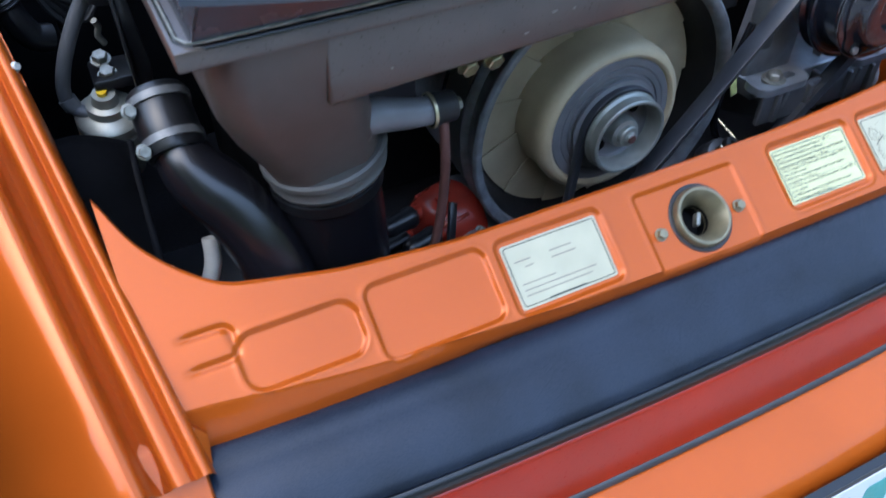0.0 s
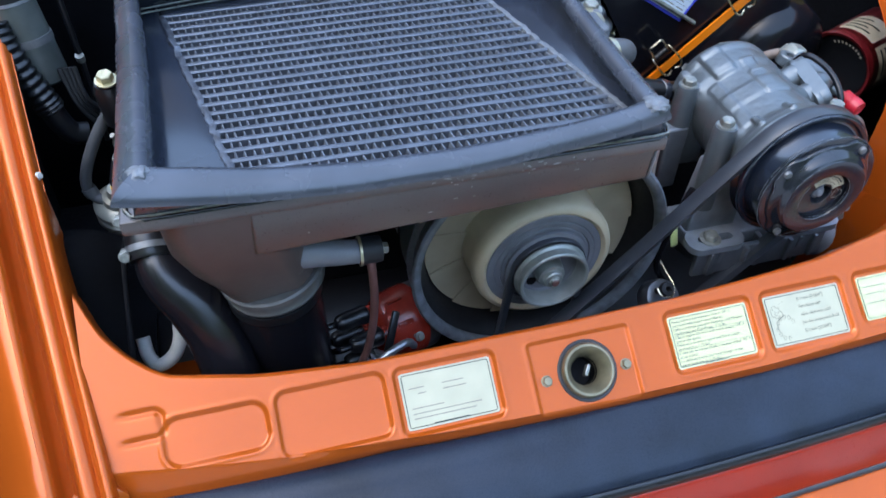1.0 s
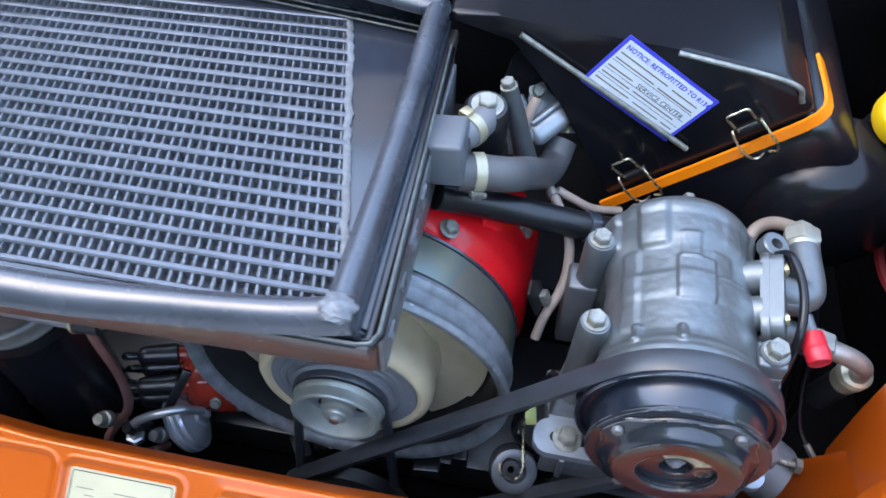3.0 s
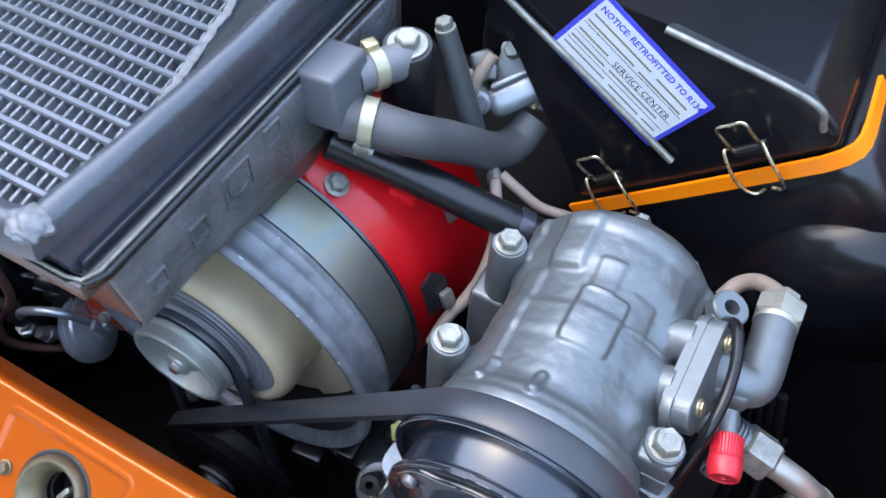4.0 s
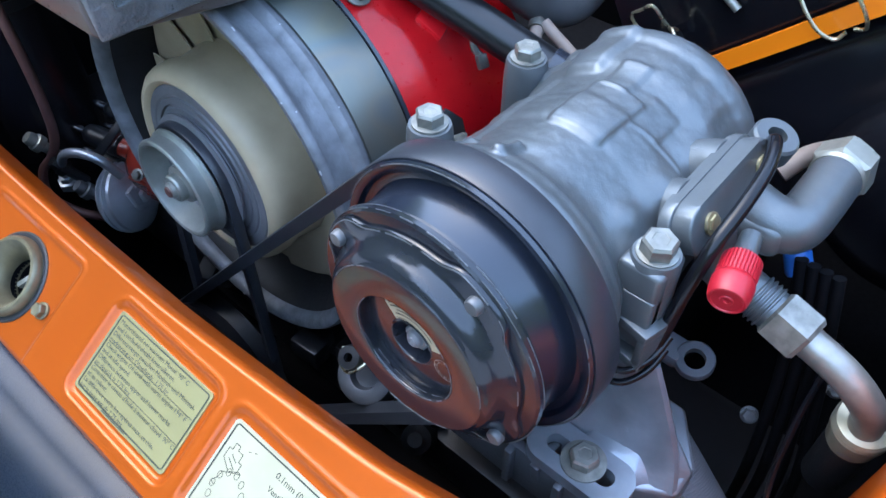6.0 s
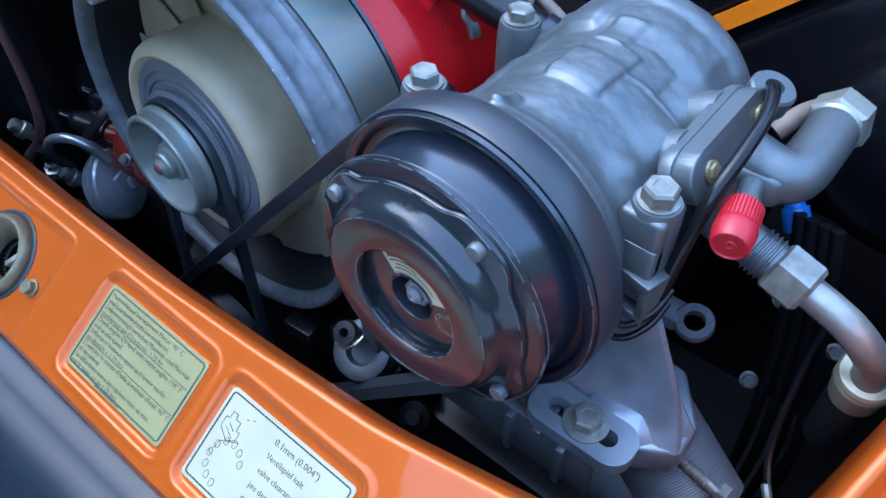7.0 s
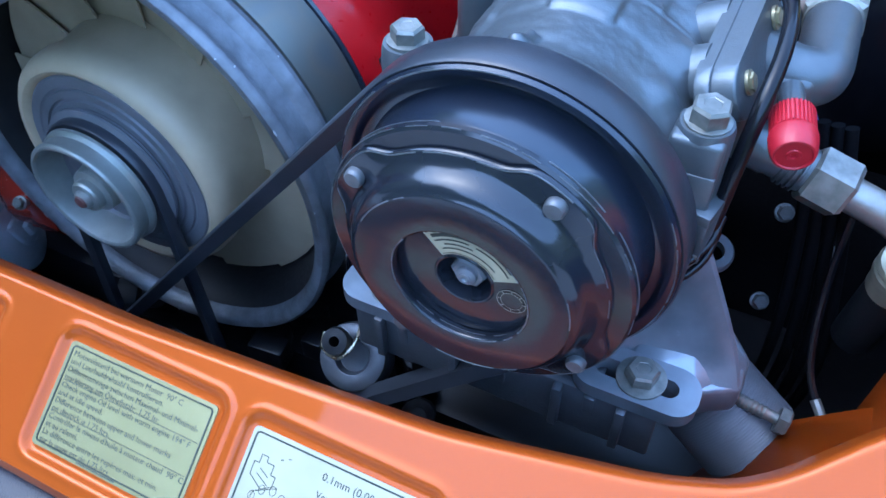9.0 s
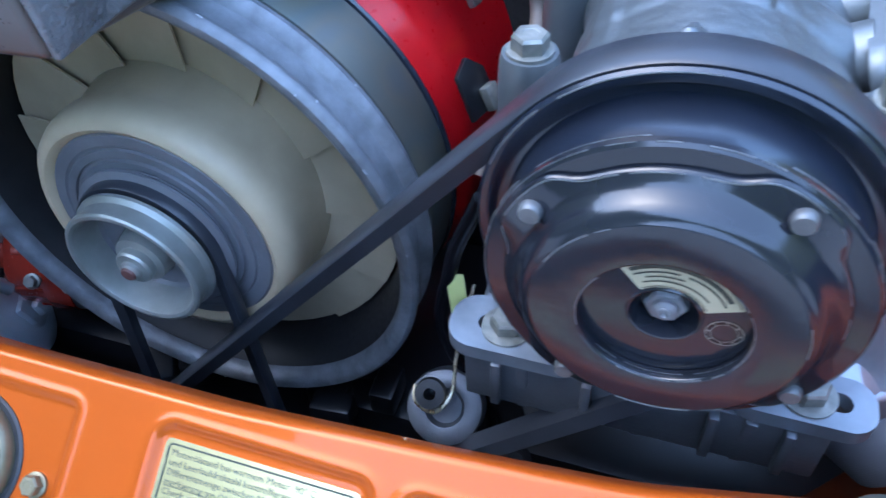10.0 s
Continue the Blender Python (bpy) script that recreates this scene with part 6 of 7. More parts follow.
lathe(bm, [(0.0, 0.0), (0.0075, 0.0), (0.0085, -0.02), (0.0100, -0.09), (0, -0.09)], axis((0.1150, 0.3440, 0.9610), (-0.28, -0.05, 1)), 20)
part("post", bm, ALU, thr)
bolt(thr, (0.1150, 0.3440, 0.9610), (-0.28, -0.05, 1), 0.0062, 0.006, ZINC, 1.2)
# frame of the housing's upper face: x across, y up the face, z off it
TZ = Vector((0.21, -0.716, 0.666)).normalized()
TX = (Vector((0.91, 0.42, 0)) - TZ * Vector((0.91, 0.42, 0)).dot(TZ)).normalized()
TY = TZ.cross(TX)
THR = Matrix(((TX.x, TY.x, TZ.x, 0.150), (TX.y, TY.y, TZ.y, 0.384), (TX.z, TY.z, TZ.z, 0.890), (0, 0, 0, 1)))
bm = bmesh.new()
prism(bm, [(-0.004, 0.040), (0.004, 0.042), (0.036, -0.004), (0.034, -0.014), (-0.010, -0.006), (-0.016, 0.012)], -0.016, -0.010, THR, 0.002, 3)
part("plate", bm, ALU, thr, "triangular cast end plate")
bm = bmesh.new()
box(bm, THR @ Matrix.Translation((0.006, -0.001, -0.008)) @ Matrix.Rotation(radians(28), 4, "Z"), 0.046, 0.024, 0.026, 0.009, 5)
box(bm, THR @ Matrix.Translation((0.002, 0.010, 0.000)) @ Matrix.Rotation(radians(28), 4, "Z"), 0.034, 0.005, 0.014, 0.002, 3)
part("casting", bm, ALUMATT, thr, "rounded aluminium casting")
bm = bmesh.new()
lathe(bm, [(0, 0.004), (0.0065, 0.004), (0.0075, 0.002), (0.0100, 0.001), (0.0112, -0.002), (0.0112, -0.020), (0, -0.020)], THR @ Matrix.Translation((-0.022, -0.010, 0.002)) @ Matrix.Rotation(radians(18), 4, "X"), 28)
part("dome", bm, ALUMATT, thr, "small domed aluminium cover")
bm = bmesh.new()
box(bm, THR @ Matrix.Translation((-0.020, 0.018, -0.010)) @ Matrix.Rotation(radians(20), 4, "Z"), 0.017, 0.024, 0.024, 0.003, 3)
box(bm, THR @ Matrix.Translation((-0.014, 0.014, 0.003)), 0.010, 0.012, 0.008, 0.002, 2)
part("boss", bm, ALU, thr, "squared cast boss")
bm = bmesh.new()
prism(bm, [(-0.005, -0.036), (0.005, -0.036), (0.006, 0.004), (-0.005, 0.004)], -0.004, 0.002, THR @ Matrix.Translation((-0.031, 0.012, -0.012)), 0.001)
part("pale_plate", bm, ALU, thr)
bolt(thr, THR @ Vector((0.000, 0.032, -0.010)), TZ, 0.0062, 0.006, ZINC, 1.4)
bm = bmesh.new()
sweep(bm, [THR @ Vector((0.036 + 0.0155 * math.cos(a), -0.010 + 0.004 * math.sin(a), 0.004 - 0.0155 * abs(math.sin(a)) * 0.8)) for a in (math.pi * i / 14 for i in range(15))], circle(0.0016, 8))
part("spring_clip", bm, GOLDZINC, thr, "brassy spring hose clip")
for p in ((0.140, 0.410, 0.906), (0.126, 0.402, 0.893)):
    bolt(thr, p, (0.3, -0.4, 0.85), 0.0050, 0.005, ZINC, 1.3)
bm = bmesh.new()
tube(bm, [(0.140, 0.372, 0.930), (0.1345, 0.362, 0.915), (0.1310, 0.354, 0.890), (0.1310, 0.350, 0.85)], 0.0048, 12)
part("thin_hose", bm, HOSETAN, thr)
bm = bmesh.new()
lathe(bm, [(0, 0), (0.018, 0), (0.020, -0.03), (0.020, -0.08), (0, -0.08)], axis((0.128, 0.425, 0.925), (0.1, -0.3, 0.9)), 24)
part("rear_body", bm, BLACK, thr)
bolt(thr, (0.148, 0.428, 0.918), (0.1, -0.3, 0.9), 0.006, 0.006, HUBGREY, 1.5)
bp = thing("black_air_pipe", (0.16, 0.3, 0.8), "satin black air pipe beside the red shroud", "pipe")
bm = bmesh.new()
tube(bm, [(0.070, 0.262, 0.904), (0.0927, 0.2710, 0.8930), (0.130, 0.283, 0.877), (0.170, 0.293, 0.862), (0.215, 0.305, 0.844), (0.245, 0.318, 0.830)], 0.0130, 24, 6)
part("pipe_body", bm, BLACK, bp)
bm = bmesh.new()
lathe(bm, [(0.0130, -0.006), (0.0148, -0.005), (0.0148, 0.005), (0.0130, 0.006)], axis((0.205, 0.3023, 0.8478), (0.93, 0.24, -0.36)), 28)
part("sleeve", bm, RUBBER, bp)
vh = thing("breather_hose", (0.19, 0.29, 0.80), "thin tan-grey breather hose", "hose")
bm = bmesh.new()
tube(bm, [(0.165, 0.338, 0.853), (0.172, 0.326, 0.851), (0.181, 0.310, 0.846), (0.190, 0.290, 0.834), (0.1915, 0.270, 0.817), (0.187, 0.254, 0.803), (0.178, 0.240, 0.785), (0.173, 0.228, 0.765)], 0.0046, 12)
part("hose_body", bm, HOSETAN, vh)
bm = bmesh.new()
tube(bm, [(0.172, 0.335, 0.856), (0.188, 0.334, 0.848), (0.208, 0.335, 0.838), (0.235, 0.345, 0.83)], 0.0042, 12)
part("branch", bm, HOSETAN, vh)
bm = bmesh.new()
lathe(bm, [(0.0047, -0.003), (0.0060, -0.003), (0.0060, 0.003), (0.0047, 0.003)], axis((0.168, 0.332, 0.8525), (0.5, -0.8, -0.2)), 16)
part("end_clip", bm, ZINC, vh)
cl = thing("shroud_clip", (0.175, 0.28, 0.83), "small black and steel bracket on the shroud", "bracket")
bm = bmesh.new()
prism(bm, [(-0.012, -0.016), (0.012, -0.016), (0.012, 0.006), (0.002, 0.016), (-0.010, 0.010)], -0.001, 0.002, axis((0.1660, 0.2440, 0.8120), (0.85, -0.25, 0.45)), 0.0005)
part("tab", bm, BLACK, cl)
bm = bmesh.new()
box(bm, axis((0.176, 0.246, 0.806), (0.85, -0.25, 0.45)), 0.010, 0.014, 0.006, 0.001)
part("steel_lug", bm, ZINC, cl)
bm = bmesh.new()
tube(bm, [(0.131, 0.300, 0.857), (0.138, 0.301, 0.850), (0.142, 0.297, 0.842), (0.149, 0.298, 0.836)], 0.0026, 8)
box(bm, axis((0.150, 0.297, 0.834), (0.8, -0.2, 0.5)), 0.008, 0.010, 0.005, 0.001)
part("steel_clip", bm, ZINC, cl)

# ---- left side of the bay ----
lb = thing("fuel_regulator", (-0.43, 0.30, 0.74), "yellow-zinc round fuel regulator with a banjo hose", "fuel regulator")
bm = bmesh.new()
lathe(bm, [(0, 0.045), (0.010, 0.045), (0.012, 0.036), (0.017, 0.034), (0.018, 0.026), (0.026, 0.023), (0.029, 0.020), (0.029, 0.014), (0.026, 0.012), (0.026, 0.008), (0.029, 0.006), (0.029, 0.0), (0.024, -0.006), (0.022, -0.05), (0, -0.05)], axis((-0.438, 0.318, 0.776), (0.05, -0.25, 1)), 40)
part("canister", bm, UNION, lb)
bm = bmesh.new()
lathe(bm, [(0, 0), (0.0045, 0), (0.0045, 0.004), (0, 0.004)], axis((-0.437, 0.307, 0.8190), (0.05, -0.25, 1)), 12)
part("paint_mark", bm, YELLOW, lb)
for p in ((-0.4285, 0.343, 0.832), (-0.4270, 0.322, 0.827)):
    bolt(lb, p, (0, -0.3, 1), 0.0070, 0.006, ZINC, 1.3)
bm = bmesh.new()
box(bm, Matrix.Translation((-0.424, 0.334, 0.822)) @ Matrix.Rotation(radians(-8), 4, "X"), 0.034, 0.056, 0.010, 0.002)
part("bracket", bm, BLACK, lb)
bolt(lb, (-0.411, 0.297, 0.956), (0, -0.2, 1), 0.0080, 0.007, GOLDZINC, 1.35, "banjo_bolt")
bm = bmesh.new()
lathe(bm, [(0, 0), (0.012, 0), (0.015, -0.010), (0.014, -0.05), (0, -0.05)], axis((-0.411, 0.298, 0.954), (0, -0.2, 1)), 28)
part("upper_body", bm, BLACK, lb)
bm = bmesh.new()
tube(bm, [(-0.452, 0.312, 0.800), (-0.463, 0.318, 0.806), (-0.4665, 0.32, 0.820), (-0.462, 0.32, 0.838), (-0.453, 0.321, 0.858), (-0.440, 0.323, 0.880), (-0.428, 0.323, 0.897), (-0.417, 0.312, 0.915)], 0.0062, 14)
part("fuel_hose", bm, GREYHOSE, lb, "grey braided fuel hose")
bm = bmesh.new()
lathe(bm, [(0.0064, -0.005), (0.0078, -0.005), (0.0078, 0.005), (0.0064, 0.005)], axis((-0.4648, 0.319, 0.811), (-0.3, 0.2, 0.9)), 18)
part("hose_clip", bm, RIVET, lb)
bm = bmesh.new()
tube(bm, [(-0.424, 0.312, 0.884), (-0.422, 0.315, 0.876), (-0.4245, 0.318, 0.868), (-0.421, 0.32, 0.858)], 0.0028, 10)
part("hook_clip", bm, ZINC, lb)
lbracket = thing("left_bracket", (-0.40, 0.27, 0.8), "black painted steel bracket", "bracket")
bm = bmesh.new()
prism(bm, [(-0.398, 0.93), (-0.391, 0.847), (-0.398, 0.80), (-0.4065, 0.80), (-0.4065, 0.93)], 0.285, 0.289, Matrix(((1, 0, 0, 0), (0, 0, 1, 0), (0, 1, 0, 0), (0, 0, 0, 1))), 0.001)
part("plate", bm, BLACK, lbracket)
bm = bmesh.new()
box(bm, Matrix.Translation((-0.4075, 0.280, 0.865)), 0.003, 0.016, 0.13, 0.001)
part("folded_edge", bm, BLACK, lbracket)
lc = thing("left_cover", (-0.47, 0.22, 0.6), "black moulded cover beside the orange rail", "cover")
bm = bmesh.new()
rows = []
for i in range(17):
    row = []
    for j in range(17):
        s, t = i / 16, j / 16
        row.append(bm.verts.new((-0.540 + 0.098 * s + 0.012 * t, 0.10 + 0.135 * t, 0.690 + 0.135 * t + 0.040 * math.sin(math.pi * (0.12 + 0.72 * s)) * (0.5 + 0.5 * math.sin(math.pi * (0.1 + 0.6 * t))) - 0.03 * t ** 6)))
    rows.append(row)
for p, q in zip(rows, rows[1:]):
    for j in range(16):
        bm.faces.new((p[j], q[j], q[j + 1], p[j + 1]))
bmesh.ops.solidify(bm, geom=bm.faces[:], thickness=0.003)
part("shell", bm, BAY, lc)
bm = bmesh.new()
tube(bm, [(-0.441 + 0.012 * t, 0.10 + 0.135 * t, 0.706 + 0.135 * t - 0.03 * t ** 6) for t in (0, 0.2, 0.4, 0.6, 0.8, 1)], 0.0035, 10)
part("rolled_edge", bm, BAY, lc)
wp = thing("drain_hose", (-0.415, 0.17, 0.62), "off-white curved drain hose", "hose")
bm = bmesh.new()
tube(bm, [(-0.392, 0.178, 0.735), (-0.396, 0.168, 0.715), (-0.406, 0.160, 0.700), (-0.422, 0.158, 0.692), (-0.432, 0.17, 0.695), (-0.435, 0.185, 0.71)], 0.0075, 14)
part("hose_body", bm, WHITEPIPE, wp)
can = thing("left_canister", (-0.53, 0.55, 0.78), "black fluid canister with a strap", "canister")
bm = bmesh.new()
CANM = axis((-0.484, 0.408, 0.898), (-0.14, 0.14, 1))
lathe(bm, [(0, 0), (0.012, 0), (0.019, 0.004), (0.0215, 0.012), (0.0215, 0.088), (0.0205, 0.091), (0, 0.091)], CANM, 40)
part("canister_body", bm, CANGREY, can, "grey-green painted canister body")
bm = bmesh.new()
lathe(bm, [(0.0208, 0.0905), (0.0222, 0.0905), (0.0222, 0.0935), (0.0208, 0.0935), (0.0208, 0.0905)], CANM, 40)
part("rim", bm, ALUSMOOTH, can, "thin bright rim")
bm = bmesh.new()
lathe(bm, [(0.0206, 0.0936), (0.0206, 0.110), (0.018, 0.116), (0.013, 0.118), (0.013, 0.126), (0, 0.127)], CANM, 40)
part("cap", bm, BLACK, can, "black moulded cap")
bm = bmesh.new()
lathe(bm, [(0.0216, 0.046), (0.0228, 0.046), (0.0228, 0.054), (0.0216, 0.054), (0.0216, 0.046)], CANM, 40)
strap = part("strap", bm, RIVET, can, "dull steel strap")
bm = bmesh.new()
box(bm, CANM @ Matrix.Rotation(radians(-20), 4, "Z") @ Matrix.Translation((0.0255, 0, 0.050)), 0.008, 0.007, 0.010, 0.0015)
part("strap_clip", bm, ZINC, strap)
bel = thing("ribbed_duct", (-0.50, 0.39, 0.75), "black ribbed rubber duct beside the canister", "duct")
bm = bmesh.new()
tube(bm, [(-0.5165, 0.400, 0.975), (-0.512, 0.392, 0.950), (-0.503, 0.386, 0.920), (-0.492, 0.382, 0.893), (-0.488, 0.381, 0.880)], 0.0150, 24, 24, scale=lambda t: 0.95 + 0.08 * math.sin(t * 2 * math.pi * 13))
part("bellows", bm, BLACK, bel, sharp=80)
bm = bmesh.new()
tube(bm, [(-0.489, 0.381, 0.884), (-0.484, 0.380, 0.865), (-0.476, 0.382, 0.848), (-0.462, 0.386, 0.842)], 0.0125, 20)
part("lower_end", bm, BLACK, bel, "plain black lower end")
strut = thing("thin_rod", (-0.452, 0.43, 0.80), "thin black steel rod beside the canister", "rod")
bm = bmesh.new()
tube(bm, [(-0.455, 0.430, 1.010), (-0.4535, 0.430, 0.96), (-0.452, 0.430, 0.905), (-0.452, 0.43, 0.80)], 0.0032, 12)
part("rod_body", bm, BLACK, strut)
bm = bmesh.new()
lathe(bm, [(0, -0.004), (0.0050, -0.004), (0.0050, 0.004), (0, 0.004)], axis((-0.452, 0.427, 0.912), (0, -0.3, 1)), 12)
part("rod_end", bm, ZINC, strut)
plug = thing("wing_clip", (-0.492, 0.255, 0.885), "small cream plastic clip on the inner wing", "clip")
bm = bmesh.new()
lathe(bm, [(0, 0.004), (0.0028, 0.004), (0.0040, 0.002), (0.0040, -0.003), (0.0020, -0.006), (0, -0.006)], axis((-0.4897, 0.2529, 0.8886), (0.7, -0.5, 0.4)), 14)
part("head", bm, WHITEPIPE, plug)
bm = bmesh.new()
tube(bm, [(-0.4897, 0.2529, 0.8886), (-0.498, 0.258, 0.886), (-0.520, 0.270, 0.878), (-0.575, 0.30, 0.85)], 0.0016, 8)
part("wire", bm, BLACK, plug)
drum = thing("round_housing", (-0.43, 0.50, 0.9), "black round housing with a red plug", "housing")
bm = bmesh.new()
DRM = axis((-0.440, 0.500, 1.005), (0.15, -0.8, 0.5))
lathe(bm, [(0, 0.012), (0.030, 0.012), (0.036, 0.008), (0.038, 0.0), (0.038, -0.05), (0, -0.05)], DRM, 40)
part("body", bm, BLACK, drum)
bm = bmesh.new()
box(bm, DRM @ Matrix.Translation((0.0, 0.022, 0.013)), 0.026, 0.012, 0.006, 0.002)
part("plug", bm, REDCAP, drum, "red plastic plug")
loom = thing("wiring_loom", (-0.47, 0.42, 0.75), "black wiring loom along the side of the bay", "wire")
for k in range(4):
    bm = bmesh.new()
    tube(bm, [(-0.470 + 0.005 * k, 0.395, 0.92), (-0.462 + 0.004 * k, 0.385, 0.885), (-0.452 + 0.006 * k, 0.385 + 0.004 * k, 0.86), (-0.440 + 0.004 * k, 0.39, 0.85), (-0.420 + 0.004 * k, 0.40, 0.87)], 0.0028, 8)
    part("cable", bm, HOSE, loom)
for k in range(4):
    bm = bmesh.new()
    lathe(bm, [(0, 0), (0.006, 0), (0.007, 0.006), (0.004, 0.014), (0, 0.014)], axis((-0.43 + 0.012 * k, 0.40 + 0.03 * k, 0.86 + 0.02 * k), (0.3, -0.5, 0.7)), 12)
    part("connector", bm, (ZINC, GOLDZINC)[k % 2], loom)

# ---- right side of the bay ----
ys = thing("oil_filler", (0.47, 0.5, 0.8), "black oil filler neck with a yellow cap", "oil filler")
bm = bmesh.new()
YM = axis((0.487, 0.45, 0.905), (0.0, -0.45, 0.88))
lathe(bm, [(0, 0.016), (0.018, 0.016), (0.021, 0.013), (0.030, 0.012), (0.032, 0.009), (0.032, -0.008), (0.030, -0.01), (0, -0.01)], YM, 36)
box(bm, YM @ Matrix.Translation((0, 0, 0.018)), 0.040, 0.010, 0.012, 0.003)
part("yellow_cap", bm, YELLOW, ys)
bm = bmesh.new()
lathe(bm, [(0.026, -0.01), (0.026, -0.16), (0, -0.16)], YM, 32)
part("neck", bm, BLACK, ys)
rc = thing("red_canister", (0.58, 0.39, 0.745), "red canister with a cream paper label", "canister")
RM = axis((0.525, 0.370, 0.795), (0.90, 0.35, 0.02))
bm = bmesh.new()
lathe(bm, [(0.046, 0.006), (0.047, 0.0), (0.051, -0.002), (0.0525, 0.002), (0.0525, 0.010), (0.0515, 0.012), (0.0515, 0.15), (0, 0.15)], RM, 48)
part("can", bm, CANRED, rc)
bm = bmesh.new()
lathe(bm, [(0, 0.010), (0.030, 0.010), (0.044, 0.005), (0.0465, 0.006)], RM, 40)
lid = part("end_disc", bm, BLACK, rc, "black end disc")
for k in range(9):
    bm = bmesh.new()
    lathe(bm, [(0.034, 0.0082), (0.038, 0.0066)], RM, 3, 60 + 9 * k, 64 + 9 * k)
    part("text_bar", bm, CANLABEL, lid)
for a0, a1 in ((130, 196), (204, 262), (60, 122)):
    bm = bmesh.new()
    lathe(bm, [(0.0519, 0.020), (0.0519, 0.075)], RM, 16, a0, a1)
    lab = part("paper_label", bm, CANLABEL, rc)
    for z0, f in ((0.028, 0.8), (0.038, 0.6), (0.048, 0.9), (0.060, 0.5)):
        bm = bmesh.new()
        lathe(bm, [(0.0522, z0), (0.0522, z0 + 0.004)], RM, 12, a0 + 6, a0 + 6 + (a1 - a0 - 12) * f)
        part("text_bar", bm, INK, lab)
rr = thing("right_bay_hose", (0.46, 0.25, 0.55), "black ribbed cable sleeves low beside the compressor", "hose")
for k in range(4):
    bm = bmesh.new()
    tube(bm, [(0.392 + 0.007 * k, 0.278, 0.825), (0.402 + 0.007 * k, 0.272, 0.79), (0.412 + 0.008 * k, 0.265, 0.74), (0.42 + 0.01 * k, 0.26, 0.66), (0.42 + 0.01 * k, 0.28, 0.55)], 0.0036, 10)
    part("sleeve", bm, BAY, rr)
rw = thing("bowden_cable", (0.45, 0.22, 0.65), "thin black cable with a bright end", "cable")
bm = bmesh.new()
tube(bm, [(0.43, 0.27, 0.79), (0.432, 0.25, 0.74), (0.44, 0.22, 0.70), (0.46, 0.19, 0.685)], 0.0022, 8)
part("cable_sheath", bm, GLOSSHOSE, rw)
bm = bmesh.new()
tube(bm, [(0.446, 0.206, 0.695), (0.458, 0.192, 0.686)], 0.003, 8)
part("cable_end", bm, ZINC, rw)
for x, y, z in ((0.40, 0.30, 0.74), (0.44, 0.32, 0.70), (0.405, 0.28, 0.68)):
    bolt(rr, (x, y, z), (0.2, -0.7, 0.6), 0.005, 0.005, RIVET, 1.2)

# ---- engine block masses deep in the bay ----
eng = thing("engine_block", (0, 0.4, 0.45), "dark engine block deep in the bay, shade in its colour", "engine")
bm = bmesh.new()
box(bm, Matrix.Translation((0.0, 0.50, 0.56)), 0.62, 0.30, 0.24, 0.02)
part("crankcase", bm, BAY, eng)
bm = bmesh.new()
box(bm, Matrix.Translation((0.0, 0.27, 0.545)), 0.90, 0.20, 0.06, 0.015)
part("sheet_metal", bm, BLACK, eng)
for k in range(16):
    bm = bmesh.new()
    x = -0.11 + 0.37 * random.random()
    p = Vector((x, 0.155 + 0.05 * random.random(), 0.575 + 0.02 * random.random()))
    if k % 2:
        lathe(bm, [(0, 0.012), (0.006, 0.012), (0.008, 0.008), (0.012, 0.006), (0.013, -0.02), (0, -0.02)], axis(p, (random.uniform(-0.4, 0.4), -0.5, 0.8)), 16)
    else:
        box(bm, Matrix.Translation(p) @ Matrix.Rotation(random.random() * 3, 4, "Z"), 0.03, 0.018, 0.022, 0.003)
    part("fitting", bm, (BLACK, BAY, HOSE)[k % 3], eng)

# ---- latch and stickers on the panel ----
latch = thing("lid_latch", sill(0.001, 0.003), "dull brass round lid latch cup on an orange plate", "latch")
bm = bmesh.new()
m = SILL @ Matrix.Translation((0.0015, 0.0035, 0))
lathe(bm, [(0.0140, -0.018), (0.0143, -0.010), (0.0158, -0.0055), (0.0182, -0.0010), (0.0216, 0.0035), (0.0235, 0.0055), (0.0255, 0.0055), (0.0270, 0.004), (0.0275, 0.0005), (0.0275, -0.003)], m, 56)
part("cup", bm, LATCH, latch, "dished dull brass latch cup")
bm = bmesh.new()
lathe(bm, [(0.0270, -0.0010), (0.0300, -0.0004), (0.0312, -0.0012), (0.0314, -0.003)], m, 56)
part("rubber_ring", bm, RING, latch)
# bore lining coloured near-black for the shade inside
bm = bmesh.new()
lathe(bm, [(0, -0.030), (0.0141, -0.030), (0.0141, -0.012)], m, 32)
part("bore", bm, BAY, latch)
bm = bmesh.new()
box(bm, m @ Matrix.Translation((0.003, 0, -0.012)) @ Matrix.Rotation(radians(60), 4, "Z"), 0.012, 0.004, 0.008, 0.001)
part("catch", bm, ZINC, latch)
for u in (-0.0425, 0.0425):
    bolt(latch, sill(u, 0.0015, -0.0018), SILL.to_3x3() @ Vector((0, 0, 1)), 0.0048, 0.0045, LATCH, 1.2)


